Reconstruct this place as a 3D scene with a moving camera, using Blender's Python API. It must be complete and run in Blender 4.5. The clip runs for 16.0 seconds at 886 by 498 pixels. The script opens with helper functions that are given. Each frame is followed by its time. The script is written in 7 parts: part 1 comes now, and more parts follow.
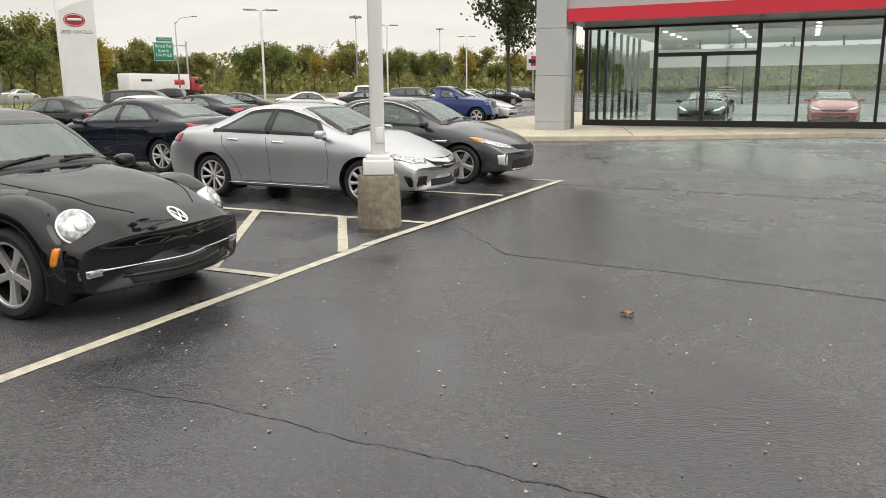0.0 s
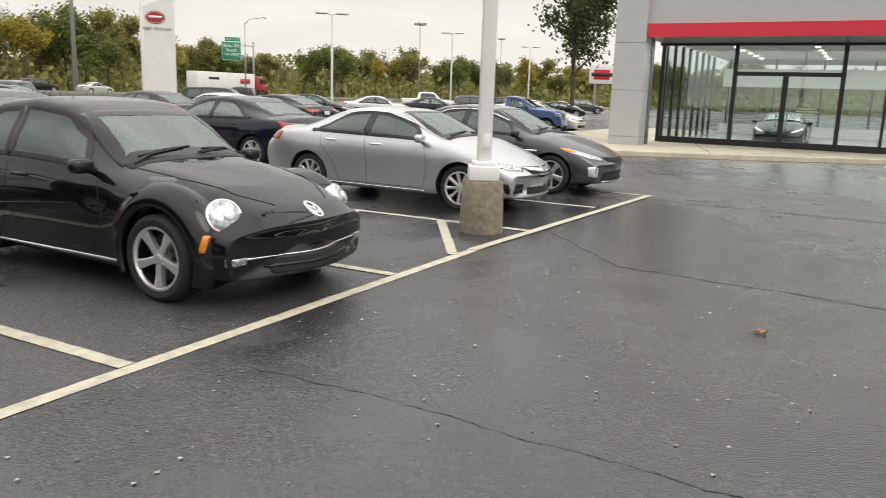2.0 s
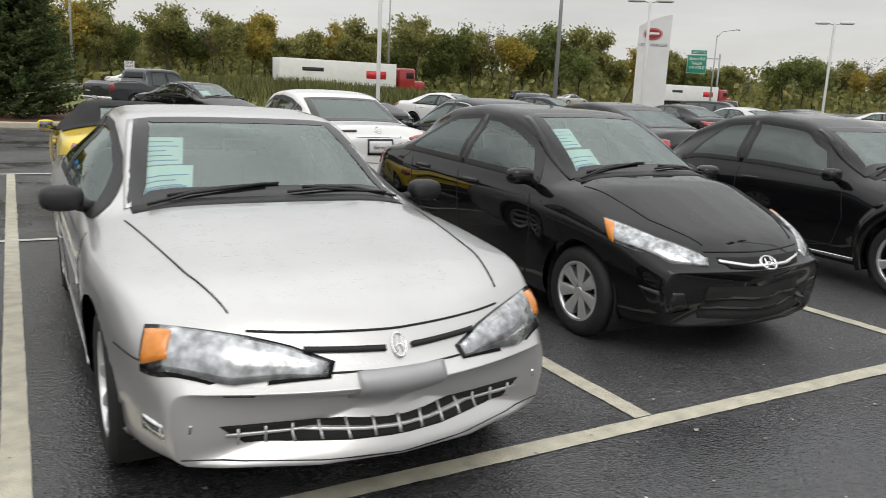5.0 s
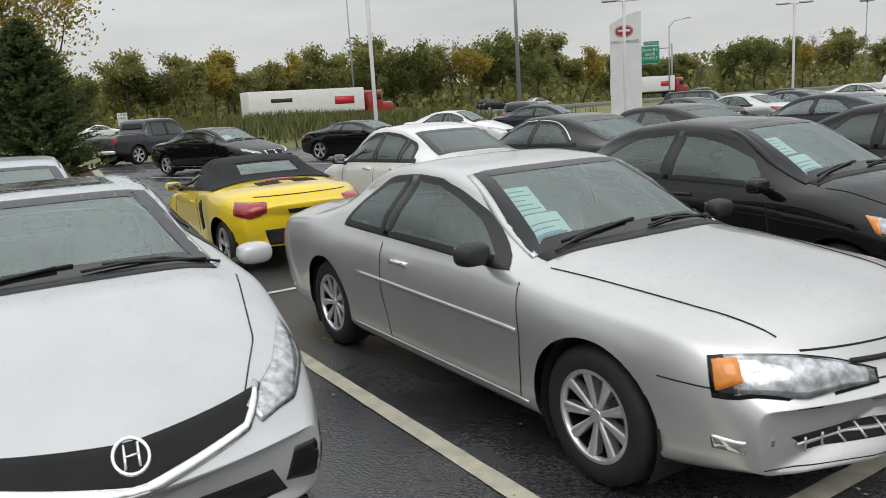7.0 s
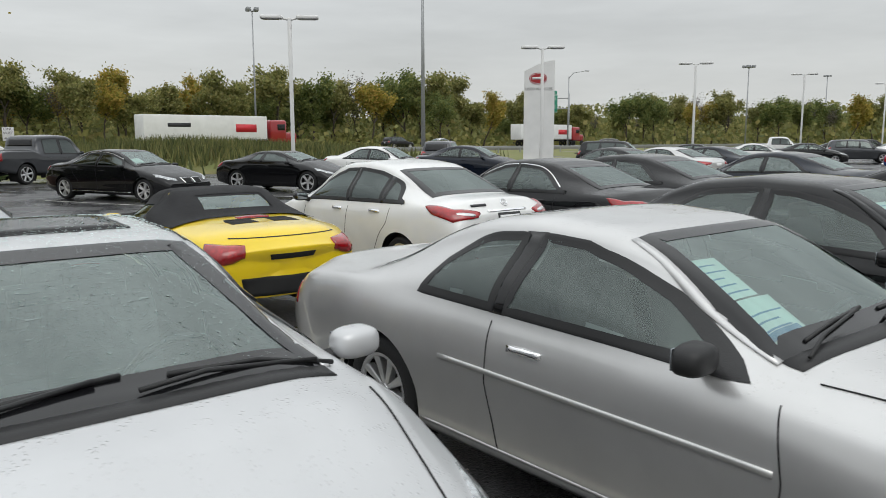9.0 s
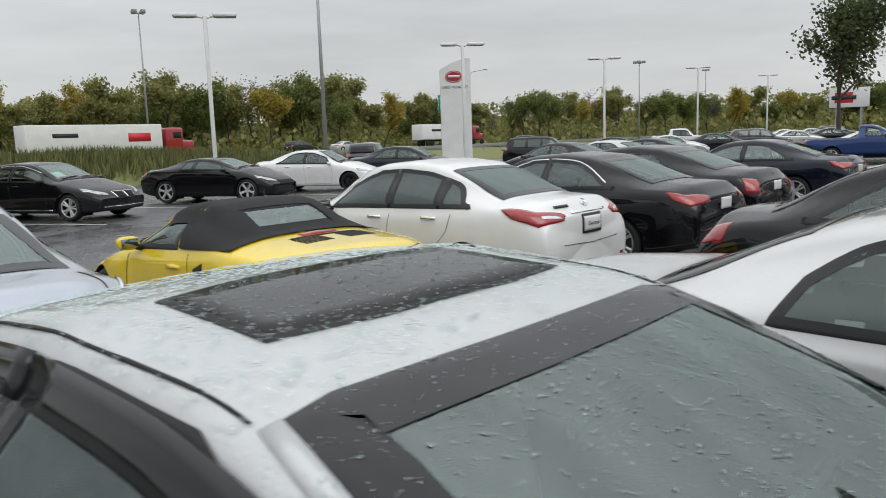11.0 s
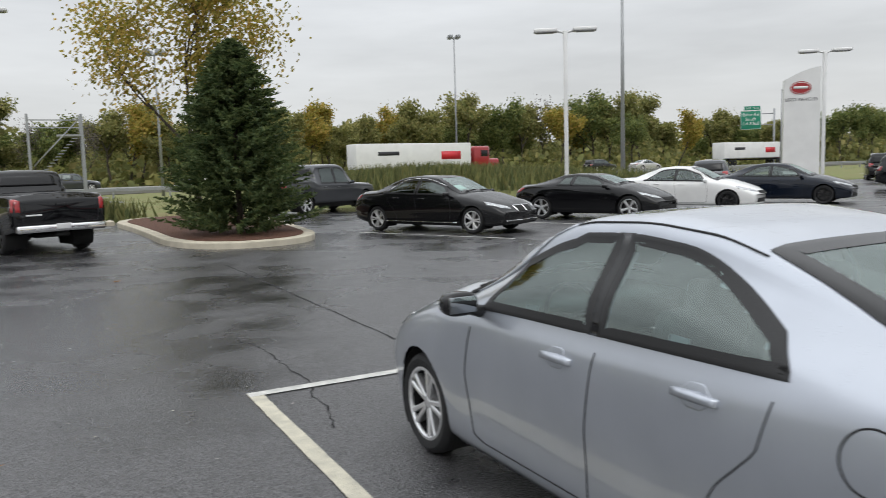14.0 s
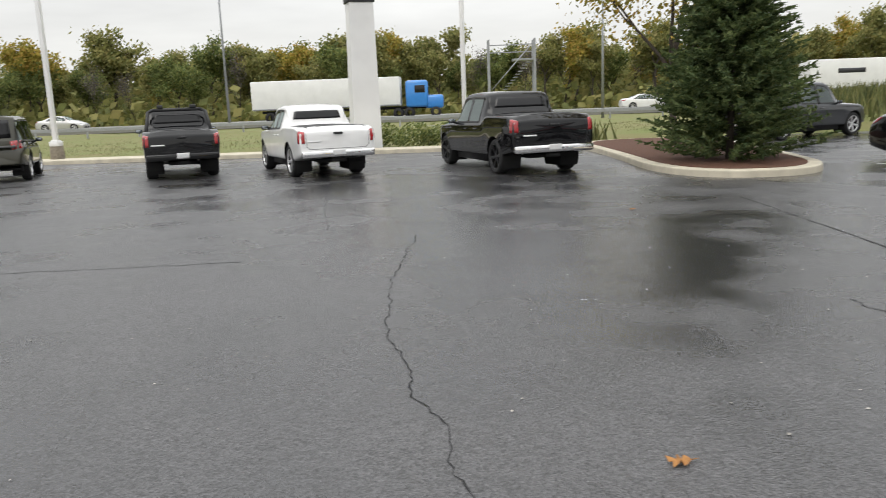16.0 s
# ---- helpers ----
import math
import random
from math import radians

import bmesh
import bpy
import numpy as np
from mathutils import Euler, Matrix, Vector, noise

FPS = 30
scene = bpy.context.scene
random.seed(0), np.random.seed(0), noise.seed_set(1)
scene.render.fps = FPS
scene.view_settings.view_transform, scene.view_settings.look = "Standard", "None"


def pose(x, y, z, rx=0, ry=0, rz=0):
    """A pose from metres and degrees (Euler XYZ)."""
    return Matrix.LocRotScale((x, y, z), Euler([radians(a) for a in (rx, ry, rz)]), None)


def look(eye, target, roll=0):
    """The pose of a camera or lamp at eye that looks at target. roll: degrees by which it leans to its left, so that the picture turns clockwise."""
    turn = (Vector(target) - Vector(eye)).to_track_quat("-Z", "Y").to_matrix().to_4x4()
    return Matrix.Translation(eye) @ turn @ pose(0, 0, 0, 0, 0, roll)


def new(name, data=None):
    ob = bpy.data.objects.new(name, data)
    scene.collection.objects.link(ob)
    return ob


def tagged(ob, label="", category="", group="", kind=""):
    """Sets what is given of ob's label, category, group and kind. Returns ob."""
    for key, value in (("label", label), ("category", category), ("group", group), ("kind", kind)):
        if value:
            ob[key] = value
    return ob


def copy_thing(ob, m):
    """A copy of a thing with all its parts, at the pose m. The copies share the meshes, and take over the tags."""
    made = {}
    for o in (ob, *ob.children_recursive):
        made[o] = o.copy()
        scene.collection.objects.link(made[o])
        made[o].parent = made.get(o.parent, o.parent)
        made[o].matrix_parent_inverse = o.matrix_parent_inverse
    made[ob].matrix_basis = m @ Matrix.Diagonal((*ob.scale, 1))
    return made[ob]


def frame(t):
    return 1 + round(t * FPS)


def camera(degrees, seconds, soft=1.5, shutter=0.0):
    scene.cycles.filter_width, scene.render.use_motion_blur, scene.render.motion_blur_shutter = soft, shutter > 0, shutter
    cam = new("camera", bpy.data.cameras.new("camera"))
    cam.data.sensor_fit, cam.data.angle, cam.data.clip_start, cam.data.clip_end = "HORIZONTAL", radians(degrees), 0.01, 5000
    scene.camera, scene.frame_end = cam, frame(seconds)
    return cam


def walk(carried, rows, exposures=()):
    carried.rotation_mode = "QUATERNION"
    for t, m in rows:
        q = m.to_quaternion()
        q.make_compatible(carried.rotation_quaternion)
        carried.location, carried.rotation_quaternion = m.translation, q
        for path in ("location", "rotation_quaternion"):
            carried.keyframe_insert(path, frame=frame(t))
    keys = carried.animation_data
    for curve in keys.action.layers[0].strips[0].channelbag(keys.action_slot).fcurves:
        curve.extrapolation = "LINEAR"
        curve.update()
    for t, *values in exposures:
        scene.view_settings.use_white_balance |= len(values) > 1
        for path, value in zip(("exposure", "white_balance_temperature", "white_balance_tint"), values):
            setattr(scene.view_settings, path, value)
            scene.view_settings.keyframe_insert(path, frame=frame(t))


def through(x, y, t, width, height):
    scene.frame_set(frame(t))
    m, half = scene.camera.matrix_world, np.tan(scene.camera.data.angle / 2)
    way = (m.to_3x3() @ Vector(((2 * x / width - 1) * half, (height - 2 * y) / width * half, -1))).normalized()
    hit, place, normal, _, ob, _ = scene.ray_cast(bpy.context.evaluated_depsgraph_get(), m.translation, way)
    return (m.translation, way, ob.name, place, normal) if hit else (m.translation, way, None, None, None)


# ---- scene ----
from mathutils.bvhtree import BVHTree
import itertools

cam = camera(60.1, 16.0, soft=0.8, shutter=0.2)
EXPOSURES = [(0.0, 0.53, 6950, 10), (3.0, 0.58, 6900, 10), (5.0, 0.18, 6600, 9), (8.0, 0.05, 6400, 7), (12.5, 0.05, 6300, 8), (14.5, 0.31, 6350, 9), (16.0, 0.5, 6550, 9)]
PATH = [
    (0, (0.241, -4.053, 1.613), (2.014, -3.225, 1.201), -0.5),
    (0.5, (0.164, -3.985, 1.615), (1.932, -3.148, 1.197), -1.2),
    (1, (0.145, -3.88, 1.585), (1.919, -3.059, 1.162), -0.4),
    (1.5, (0.095, -3.703, 1.585), (1.866, -2.866, 1.181), 1.0),
    (2, (-0.106, -3.532, 1.589), (1.614, -2.59, 1.197), 1.9),
    (2.5, (-0.497, -3.347, 1.562), (1.025, -2.126, 1.124), 2.1),
    (3, (-0.829, -3.173, 1.56), (0.467, -1.726, 1.087), 2.9),
    (3.5, (-1.197, -2.96, 1.535), (-0.051, -1.389, 1.067), 3.5),
    (4, (-1.691, -2.85, 1.551), (-0.619, -1.225, 1.091), 2.8),
    (4.5, (-2.179, -2.765, 1.561), (-1.151, -1.099, 1.148), 2.2),
    (5, (-2.663, -2.548, 1.549), (-1.7, -0.843, 1.145), 2.6),
    (5.2, (-2.888, -2.498, 1.545), (-1.956, -0.775, 1.141), 2.4),
    (6.2, (-4.02, -2.2, 1.66), (-3.03, -0.5, 1.28), -1.0),
    (7.3, (-4.752, -1.537, 1.764), (-3.698, 0.123, 1.397), -4.4),
    (7.5, (-4.791, -1.381, 1.78), (-3.717, 0.267, 1.419), -4.4),
    (8, (-4.797, -0.923, 1.784), (-3.692, 0.71, 1.443), -2.6),
    (8.5, (-4.709, -0.46, 1.794), (-3.536, 1.13, 1.487), -0.7),
    (8.7, (-4.725, -0.289, 1.765), (-3.506, 1.269, 1.472), -0.2),
    (9.7, (-5.26, 0.72, 1.745), (-3.9, 2.15, 1.455), -0.9),
    (10.8, (-5.275, 1.915, 1.716), (-3.787, 3.221, 1.429), -1.5),
    (11, (-5.376, 2.112, 1.713), (-3.907, 3.44, 1.428), -2.0),
    (11.5, (-5.661, 2.547, 1.721), (-4.23, 3.916, 1.436), -2.6),
    (12, (-5.936, 3.041, 1.685), (-4.561, 4.465, 1.402), -3.3),
    (12.5, (-6.226, 3.566, 1.741), (-4.912, 5.05, 1.472), -3.5),
    (13, (-6.458, 4.131, 1.706), (-5.23, 5.689, 1.454), -3.2),
    (13.5, (-6.72, 4.634, 1.718), (-5.604, 6.278, 1.492), -2.4),
    (14, (-7.038, 5.188, 1.686), (-6.11, 6.947, 1.473), -1.7),
    (14.5, (-7.343, 5.75, 1.659), (-6.675, 7.621, 1.431), -1.4),
    (15, (-7.649, 6.18, 1.671), (-7.237, 8.118, 1.398), -2.0),
    (15.5, (-7.948, 6.6, 1.665), (-7.791, 8.568, 1.345), -1.7),
    (16, (-8.319, 6.943, 1.669), (-8.411, 8.906, 1.296), -2.2),
]
walk(cam, [(t, look(eye, target, roll)) for t, eye, target, roll in PATH], EXPOSURES)

# ---------------------------------------------------------------- world and light
world = bpy.data.worlds.new("overcast")
scene.world = world
world.use_nodes = True
wt = world.node_tree
for n in list(wt.nodes):
    wt.nodes.remove(n)


def wnode(kind, **kw):
    n = wt.nodes.new(kind)
    for k, v in kw.items():
        n.inputs[k].default_value = v
    return n


SUN_UP, SUN_TURN = 48, 200
sky = wt.nodes.new("ShaderNodeTexSky")
sky.sky_type = "NISHITA"
sky.sun_disc = False
sky.sun_elevation, sky.sun_rotation = radians(SUN_UP), radians(SUN_TURN)
sky.air_density, sky.dust_density = 1.0, 4.0
dim = wt.nodes.new("ShaderNodeMix")
dim.data_type, dim.blend_type = "RGBA", "MULTIPLY"
dim.inputs[0].default_value = 1.0
wt.links.new(sky.outputs[0], dim.inputs[6])
dim.inputs[7].default_value = (0.10, 0.10, 0.10, 1)
where = wt.nodes.new("ShaderNodeTexCoord")
split = wt.nodes.new("ShaderNodeSeparateXYZ")
wt.links.new(where.outputs["Generated"], split.inputs[0])
grade = wt.nodes.new("ShaderNodeValToRGB")
grade.color_ramp.elements[0].position, grade.color_ramp.elements[0].color = 0.0, (0.60, 0.595, 0.58, 1)
grade.color_ramp.elements[1].position, grade.color_ramp.elements[1].color = 0.75, (1.22, 1.23, 1.24, 1)
e = grade.color_ramp.elements.new(0.30)
e.color = (0.62, 0.625, 0.635, 1)
wt.links.new(split.outputs[2], grade.inputs[0])
stretch = wt.nodes.new("ShaderNodeMapping")
stretch.inputs["Scale"].default_value = (1.6, 1.6, 9.0)
wt.links.new(where.outputs["Generated"], stretch.inputs[0])
cloud = wnode("ShaderNodeTexNoise", Scale=1.5, Detail=5.0, Roughness=0.55)
wt.links.new(stretch.outputs[0], cloud.inputs["Vector"])
shade = wt.nodes.new("ShaderNodeMapRange")
shade.inputs[1].default_value, shade.inputs[2].default_value = 0.3, 0.7
shade.inputs[3].default_value, shade.inputs[4].default_value = 0.84, 1.08
wt.links.new(cloud.outputs[0], shade.inputs[0])
cover = wt.nodes.new("ShaderNodeMix")
cover.data_type, cover.blend_type = "RGBA", "MULTIPLY"
cover.inputs[0].default_value = 1.0
wt.links.new(grade.outputs[0], cover.inputs[6])
wt.links.new(shade.outputs[0], cover.inputs[7])
both = wt.nodes.new("ShaderNodeMix")
both.data_type = "RGBA"
both.inputs[0].default_value = 0.93
wt.links.new(dim.outputs[2], both.inputs[6])
wt.links.new(cover.outputs[2], both.inputs[7])
back = wnode("ShaderNodeBackground", Strength=1.12)
wt.links.new(both.outputs[2], back.inputs[0])
out = wt.nodes.new("ShaderNodeOutputWorld")
wt.links.new(back.outputs[0], out.inputs[0])

sun_data = bpy.data.lights.new("sun", "SUN")
sun_data.energy, sun_data.angle, sun_data.color = 0.6, radians(40), (1.0, 0.97, 0.93)
sun = new("sun", sun_data)
sun.matrix_world = look((0, 0, 60), Vector((0, 0, 60)) - 10 * Vector((math.sin(radians(SUN_TURN)) * math.cos(radians(SUN_UP)), math.cos(radians(SUN_TURN)) * math.cos(radians(SUN_UP)), math.sin(radians(SUN_UP)))))


# ---------------------------------------------------------------- materials
def material(name, colour, rough=0.5, metal=0.0, coat=0.0, vary=0.15, scale=6.0, bump=0.0, bscale=60.0, spec=0.5, second=None, rvary=0.0, rscale=1.5, per_object=0.0, island=0.0, space="Object"):
    m = bpy.data.materials.new(name)
    m.use_nodes = True
    t = m.node_tree
    p = t.nodes["Principled BSDF"]
    p.inputs["Roughness"].default_value, p.inputs["Metallic"].default_value = rough, metal
    p.inputs["Coat Weight"].default_value, p.inputs["Coat Roughness"].default_value = coat, 0.03
    p.inputs["Specular IOR Level"].default_value = spec
    co = t.nodes.new("ShaderNodeTexCoord")
    ns = t.nodes.new("ShaderNodeTexNoise")
    ns.inputs["Scale"].default_value, ns.inputs["Detail"].default_value = scale, 6.0
    t.links.new(co.outputs[space], ns.inputs["Vector"])
    mr = t.nodes.new("ShaderNodeMapRange")
    mr.inputs[1].default_value, mr.inputs[2].default_value = 0.3, 0.7
    t.links.new(ns.outputs[0], mr.inputs[0])
    mx = t.nodes.new("ShaderNodeMix")
    mx.data_type = "RGBA"
    two = second or tuple(c * (1 - vary) for c in colour)
    mx.inputs[6].default_value, mx.inputs[7].default_value = (*colour, 1), (*two, 1)
    t.links.new(mr.outputs[0], mx.inputs[0])
    last = mx.outputs[2]
    for amount, kind in ((per_object, "o"), (island, "i")):
        if amount:
            src = t.nodes.new("ShaderNodeObjectInfo" if kind == "o" else "ShaderNodeNewGeometry")
            hv = t.nodes.new("ShaderNodeHueSaturation")
            r = t.nodes.new("ShaderNodeMapRange")
            r.inputs[3].default_value, r.inputs[4].default_value = 1 - amount, 1 + amount
            t.links.new(src.outputs["Random" if kind == "o" else "Random Per Island"], r.inputs[0])
            t.links.new(r.outputs[0], hv.inputs["Value"])
            h = t.nodes.new("ShaderNodeMapRange")
            h.inputs[3].default_value, h.inputs[4].default_value = 0.5 + amount * 0.08, 0.5 - amount * 0.08
            t.links.new(src.outputs["Random" if kind == "o" else "Random Per Island"], h.inputs[0])
            t.links.new(h.outputs[0], hv.inputs["Hue"])
            t.links.new(last, hv.inputs["Color"])
            last = hv.outputs[0]
    t.links.new(last, p.inputs["Base Color"])
    if rvary:
        rn = t.nodes.new("ShaderNodeTexNoise")
        rn.inputs["Scale"].default_value, rn.inputs["Detail"].default_value = rscale, 5.0
        t.links.new(co.outputs[space], rn.inputs["Vector"])
        rm = t.nodes.new("ShaderNodeMapRange")
        rm.inputs[1].default_value, rm.inputs[2].default_value = 0.35, 0.65
        rm.inputs[3].default_value, rm.inputs[4].default_value = rough - rvary, rough + rvary
        t.links.new(rn.outputs[0], rm.inputs[0])
        t.links.new(rm.outputs[0], p.inputs["Roughness"])
    if bump:
        bn = t.nodes.new("ShaderNodeTexNoise")
        bn.inputs["Scale"].default_value, bn.inputs["Detail"].default_value = bscale, 3.0
        t.links.new(co.outputs[space], bn.inputs["Vector"])
        bp = t.nodes.new("ShaderNodeBump")
        bp.inputs["Strength"].default_value, bp.inputs["Distance"].default_value = bump, 0.01
        t.links.new(bn.outputs[0], bp.inputs["Height"])
        t.links.new(bp.outputs[0], p.inputs["Normal"])
    return m


def paint(name, colour, metal=0.0, rough=0.3):
    """Wet car paint: clear coat, faint flake, rain film and beads."""
    m = material(name, colour, rough, metal, coat=1.0, vary=0.10, scale=2.5, spec=0.0 if max(colour) < 0.1 and metal < 0.5 else 0.35)
    t = m.node_tree
    p = t.nodes["Principled BSDF"]
    co = t.nodes.new("ShaderNodeTexCoord")
    v = t.nodes.new("ShaderNodeTexVoronoi")
    v.inputs["Scale"].default_value = 62.0
    t.links.new(co.outputs["Object"], v.inputs["Vector"])
    r = t.nodes.new("ShaderNodeMapRange")
    r.inputs[1].default_value, r.inputs[2].default_value = 0.12, 0.38
    r.inputs[3].default_value, r.inputs[4].default_value = 1.0, 0.0
    t.links.new(v.outputs["Distance"], r.inputs[0])
    n = t.nodes.new("ShaderNodeTexNoise")
    n.inputs["Scale"].default_value = 14.0
    t.links.new(co.outputs["Object"], n.inputs["Vector"])
    k = t.nodes.new("ShaderNodeMapRange")
    k.inputs[1].default_value, k.inputs[2].default_value = 0.5, 0.6
    t.links.new(n.outputs[0], k.inputs[0])
    geo = t.nodes.new("ShaderNodeNewGeometry")
    up = t.nodes.new("ShaderNodeSeparateXYZ")
    t.links.new(geo.outputs["Normal"], up.inputs[0])
    lie = t.nodes.new("ShaderNodeMapRange")
    lie.inputs[1].default_value, lie.inputs[2].default_value = 0.45, 0.9
    t.links.new(up.outputs[2], lie.inputs[0])
    mu = t.nodes.new("ShaderNodeMath")
    mu.operation = "MULTIPLY"
    t.links.new(r.outputs[0], mu.inputs[0])
    t.links.new(k.outputs[0], mu.inputs[1])
    mu2 = t.nodes.new("ShaderNodeMath")
    mu2.operation = "MULTIPLY"
    t.links.new(mu.outputs[0], mu2.inputs[0])
    t.links.new(lie.outputs[0], mu2.inputs[1])
    b = t.nodes.new("ShaderNodeBump")
    b.inputs["Strength"].default_value, b.inputs["Distance"].default_value = 0.35, 0.004
    t.links.new(mu2.outputs[0], b.inputs["Height"])
    t.links.new(b.outputs[0], p.inputs["Normal"])
    t.links.new(b.outputs[0], p.inputs["Coat Normal"])
    return m


def glass(name, tint, through=0.6, rough=0.02, sheen=0.05):
    m = bpy.data.materials.new(name)
    m.use_nodes = True
    t = m.node_tree
    t.nodes.remove(t.nodes["Principled BSDF"])
    gl = t.nodes.new("ShaderNodeBsdfGlossy")
    gl.inputs["Roughness"].default_value = rough
    gl.inputs["Color"].default_value = (0.86, 0.97, 0.94, 1)
    tr = t.nodes.new("ShaderNodeBsdfTransparent")
    tr.inputs["Color"].default_value = (*(c * through for c in tint), 1)
    fr = t.nodes.new("ShaderNodeFresnel")
    fr.inputs["IOR"].default_value = 1.6
    ad = t.nodes.new("ShaderNodeMath")
    ad.operation = "ADD"
    ad.inputs[1].default_value = sheen
    t.links.new(fr.outputs[0], ad.inputs[0])
    mx = t.nodes.new("ShaderNodeMixShader")
    t.links.new(ad.outputs[0], mx.inputs[0])
    t.links.new(tr.outputs[0], mx.inputs[1])
    t.links.new(gl.outputs[0], mx.inputs[2])
    t.links.new(mx.outputs[0], t.nodes["Material Output"].inputs[0])
    return m


M = {
    "black": paint("black_paint", (0.006, 0.006, 0.007)),
    "silver": paint("silver_paint", (0.63, 0.625, 0.62), 0.7, 0.34),
    "acura": paint("grey_silver_paint", (0.50, 0.51, 0.53), 0.8, 0.32),
    "blue_silver": paint("blue_silver_paint", (0.50, 0.53, 0.59), 0.75, 0.33),
    "white": paint("white_paint", (0.78, 0.78, 0.77)),
    "pearl": paint("silver_white_paint", (0.57, 0.575, 0.585), 0.35, 0.36),
    "yellow": paint("yellow_paint", (0.86, 0.62, 0.015)),
    "grey": paint("dark_grey_paint", (0.055, 0.058, 0.065), 0.6, 0.3),
    "navy": paint("navy_paint", (0.008, 0.012, 0.022), 0.2),
    "blue": paint("blue_paint", (0.012, 0.045, 0.19), 0.3),
    "red": paint("red_paint", (0.30, 0.012, 0.015)),
    "olive": paint("olive_paint", (0.05, 0.048, 0.035), 0.2),
    "cab_blue": paint("cab_blue_paint", (0.03, 0.22, 0.62)),
    "tyre": material("tyre_rubber", (0.014, 0.014, 0.015), 0.75, bump=0.4, bscale=90, vary=0.3),
    "rim": material("alloy", (0.74, 0.74, 0.75), 0.28, 0.75, vary=0.1),
    "disc": material("cast_iron", (0.11, 0.105, 0.10), 0.45, 0.8, vary=0.3),
    "rim_dark": material("dark_alloy", (0.022, 0.022, 0.024), 0.35, 0.6),
    "chrome": material("chrome", (0.86, 0.86, 0.87), 0.08, 1.0, vary=0.05),
    "mirror": material("tinted_mirror", (0.32, 0.34, 0.36), 0.03, 1.0, vary=0.02),
    "plastic": material("black_plastic", (0.013, 0.013, 0.014), 0.5, vary=0.3, bump=0.15, bscale=200),
    "gloss": material("black_gloss", (0.008, 0.008, 0.009), 0.12, vary=0.2),
    "well": material("wheel_well", (0.012, 0.012, 0.012), 0.9, vary=0.3),
    "seam": material("seam", (0.01, 0.01, 0.011), 0.7, vary=0.2),
    "seat": material("seat_cloth", (0.22, 0.215, 0.205), 0.9, vary=0.3, scale=20, bump=0.3, bscale=300),
    "seat_dark": material("dark_seat", (0.10, 0.10, 0.10), 0.8, vary=0.3, scale=20),
    "dash": material("dash_plastic", (0.14, 0.15, 0.148), 0.7, vary=0.3),
    "liner": material("headliner", (0.40, 0.39, 0.37), 0.9, vary=0.2),
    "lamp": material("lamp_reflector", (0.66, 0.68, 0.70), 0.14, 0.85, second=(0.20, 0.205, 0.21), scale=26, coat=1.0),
    "amber": material("amber_lens", (0.85, 0.28, 0.02), 0.12, coat=1.0, vary=0.25, scale=30),
    "tail": material("red_lens", (0.42, 0.008, 0.012), 0.12, coat=1.0, vary=0.5, scale=22),
    "tail_dark": material("dark_red_lens", (0.09, 0.006, 0.008), 0.1, coat=1.0, vary=0.5, scale=22),
    "clear": material("clear_lens", (0.75, 0.76, 0.77), 0.12, 0.4, coat=1.0, vary=0.3, scale=30),
    "paper": material("paper", (0.74, 0.80, 0.78), 0.6, vary=0.08),
    "print_blue": material("print_blue", (0.07, 0.22, 0.42), 0.6),
    "ink": material("ink", (0.03, 0.03, 0.035), 0.6),
    "plate": material("plate_white", (0.72, 0.72, 0.72), 0.35, vary=0.06),
    "plate_grey": material("plate_grey", (0.40, 0.40, 0.41), 0.4, 0.3, vary=0.06),
    "sign_red": material("sign_red", (0.55, 0.02, 0.03), 0.35, vary=0.1),
    "softtop": material("black_canvas", (0.016, 0.016, 0.018), 0.85, vary=0.4, scale=8, bump=0.3, bscale=250),
    "screen": glass("windscreen_glass", (0.76, 0.93, 0.89), 0.92, sheen=0.11),
    "tint": glass("tinted_glass", (0.72, 0.80, 0.78), 0.80),
    "dark_tint": glass("dark_glass", (0.4, 0.42, 0.42), 0.12),
}


# ---------------------------------------------------------------- small builders
def part(name, bm, mat, parent, label="", smooth=True):
    me = bpy.data.meshes.new(name)
    bm.to_mesh(me)
    bm.free()
    for m in (mat if isinstance(mat, (list, tuple)) else [mat]):
        me.materials.append(m)
    if smooth:
        me.polygons.foreach_set("use_smooth", [True] * len(me.polygons))
    ob = new(name, me)
    ob.parent = parent
    if label:
        ob["label"] = label
    return ob


def thing(name, label, category, group="", kind=""):
    return tagged(new(name), label, category, group, kind)


def box(bm, cx, cy, cz, sx, sy, sz, bevel=0.0, turn=None):
    r = bmesh.ops.create_cube(bm, size=1.0)
    m = Matrix.Translation((cx, cy, cz)) @ (turn or Matrix()) @ Matrix.Diagonal((sx, sy, sz, 1))
    bmesh.ops.transform(bm, matrix=m, verts=r["verts"])
    if bevel:
        es = list({e for v in r["verts"] for e in v.link_edges})
        bmesh.ops.bevel(bm, geom=es, offset=bevel, segments=2, affect="EDGES", profile=0.5)
    return bm


def boxes(*rows, bevel=0.0):
    bm = bmesh.new()
    for r in rows:
        box(bm, *r, bevel=bevel)
    return bm


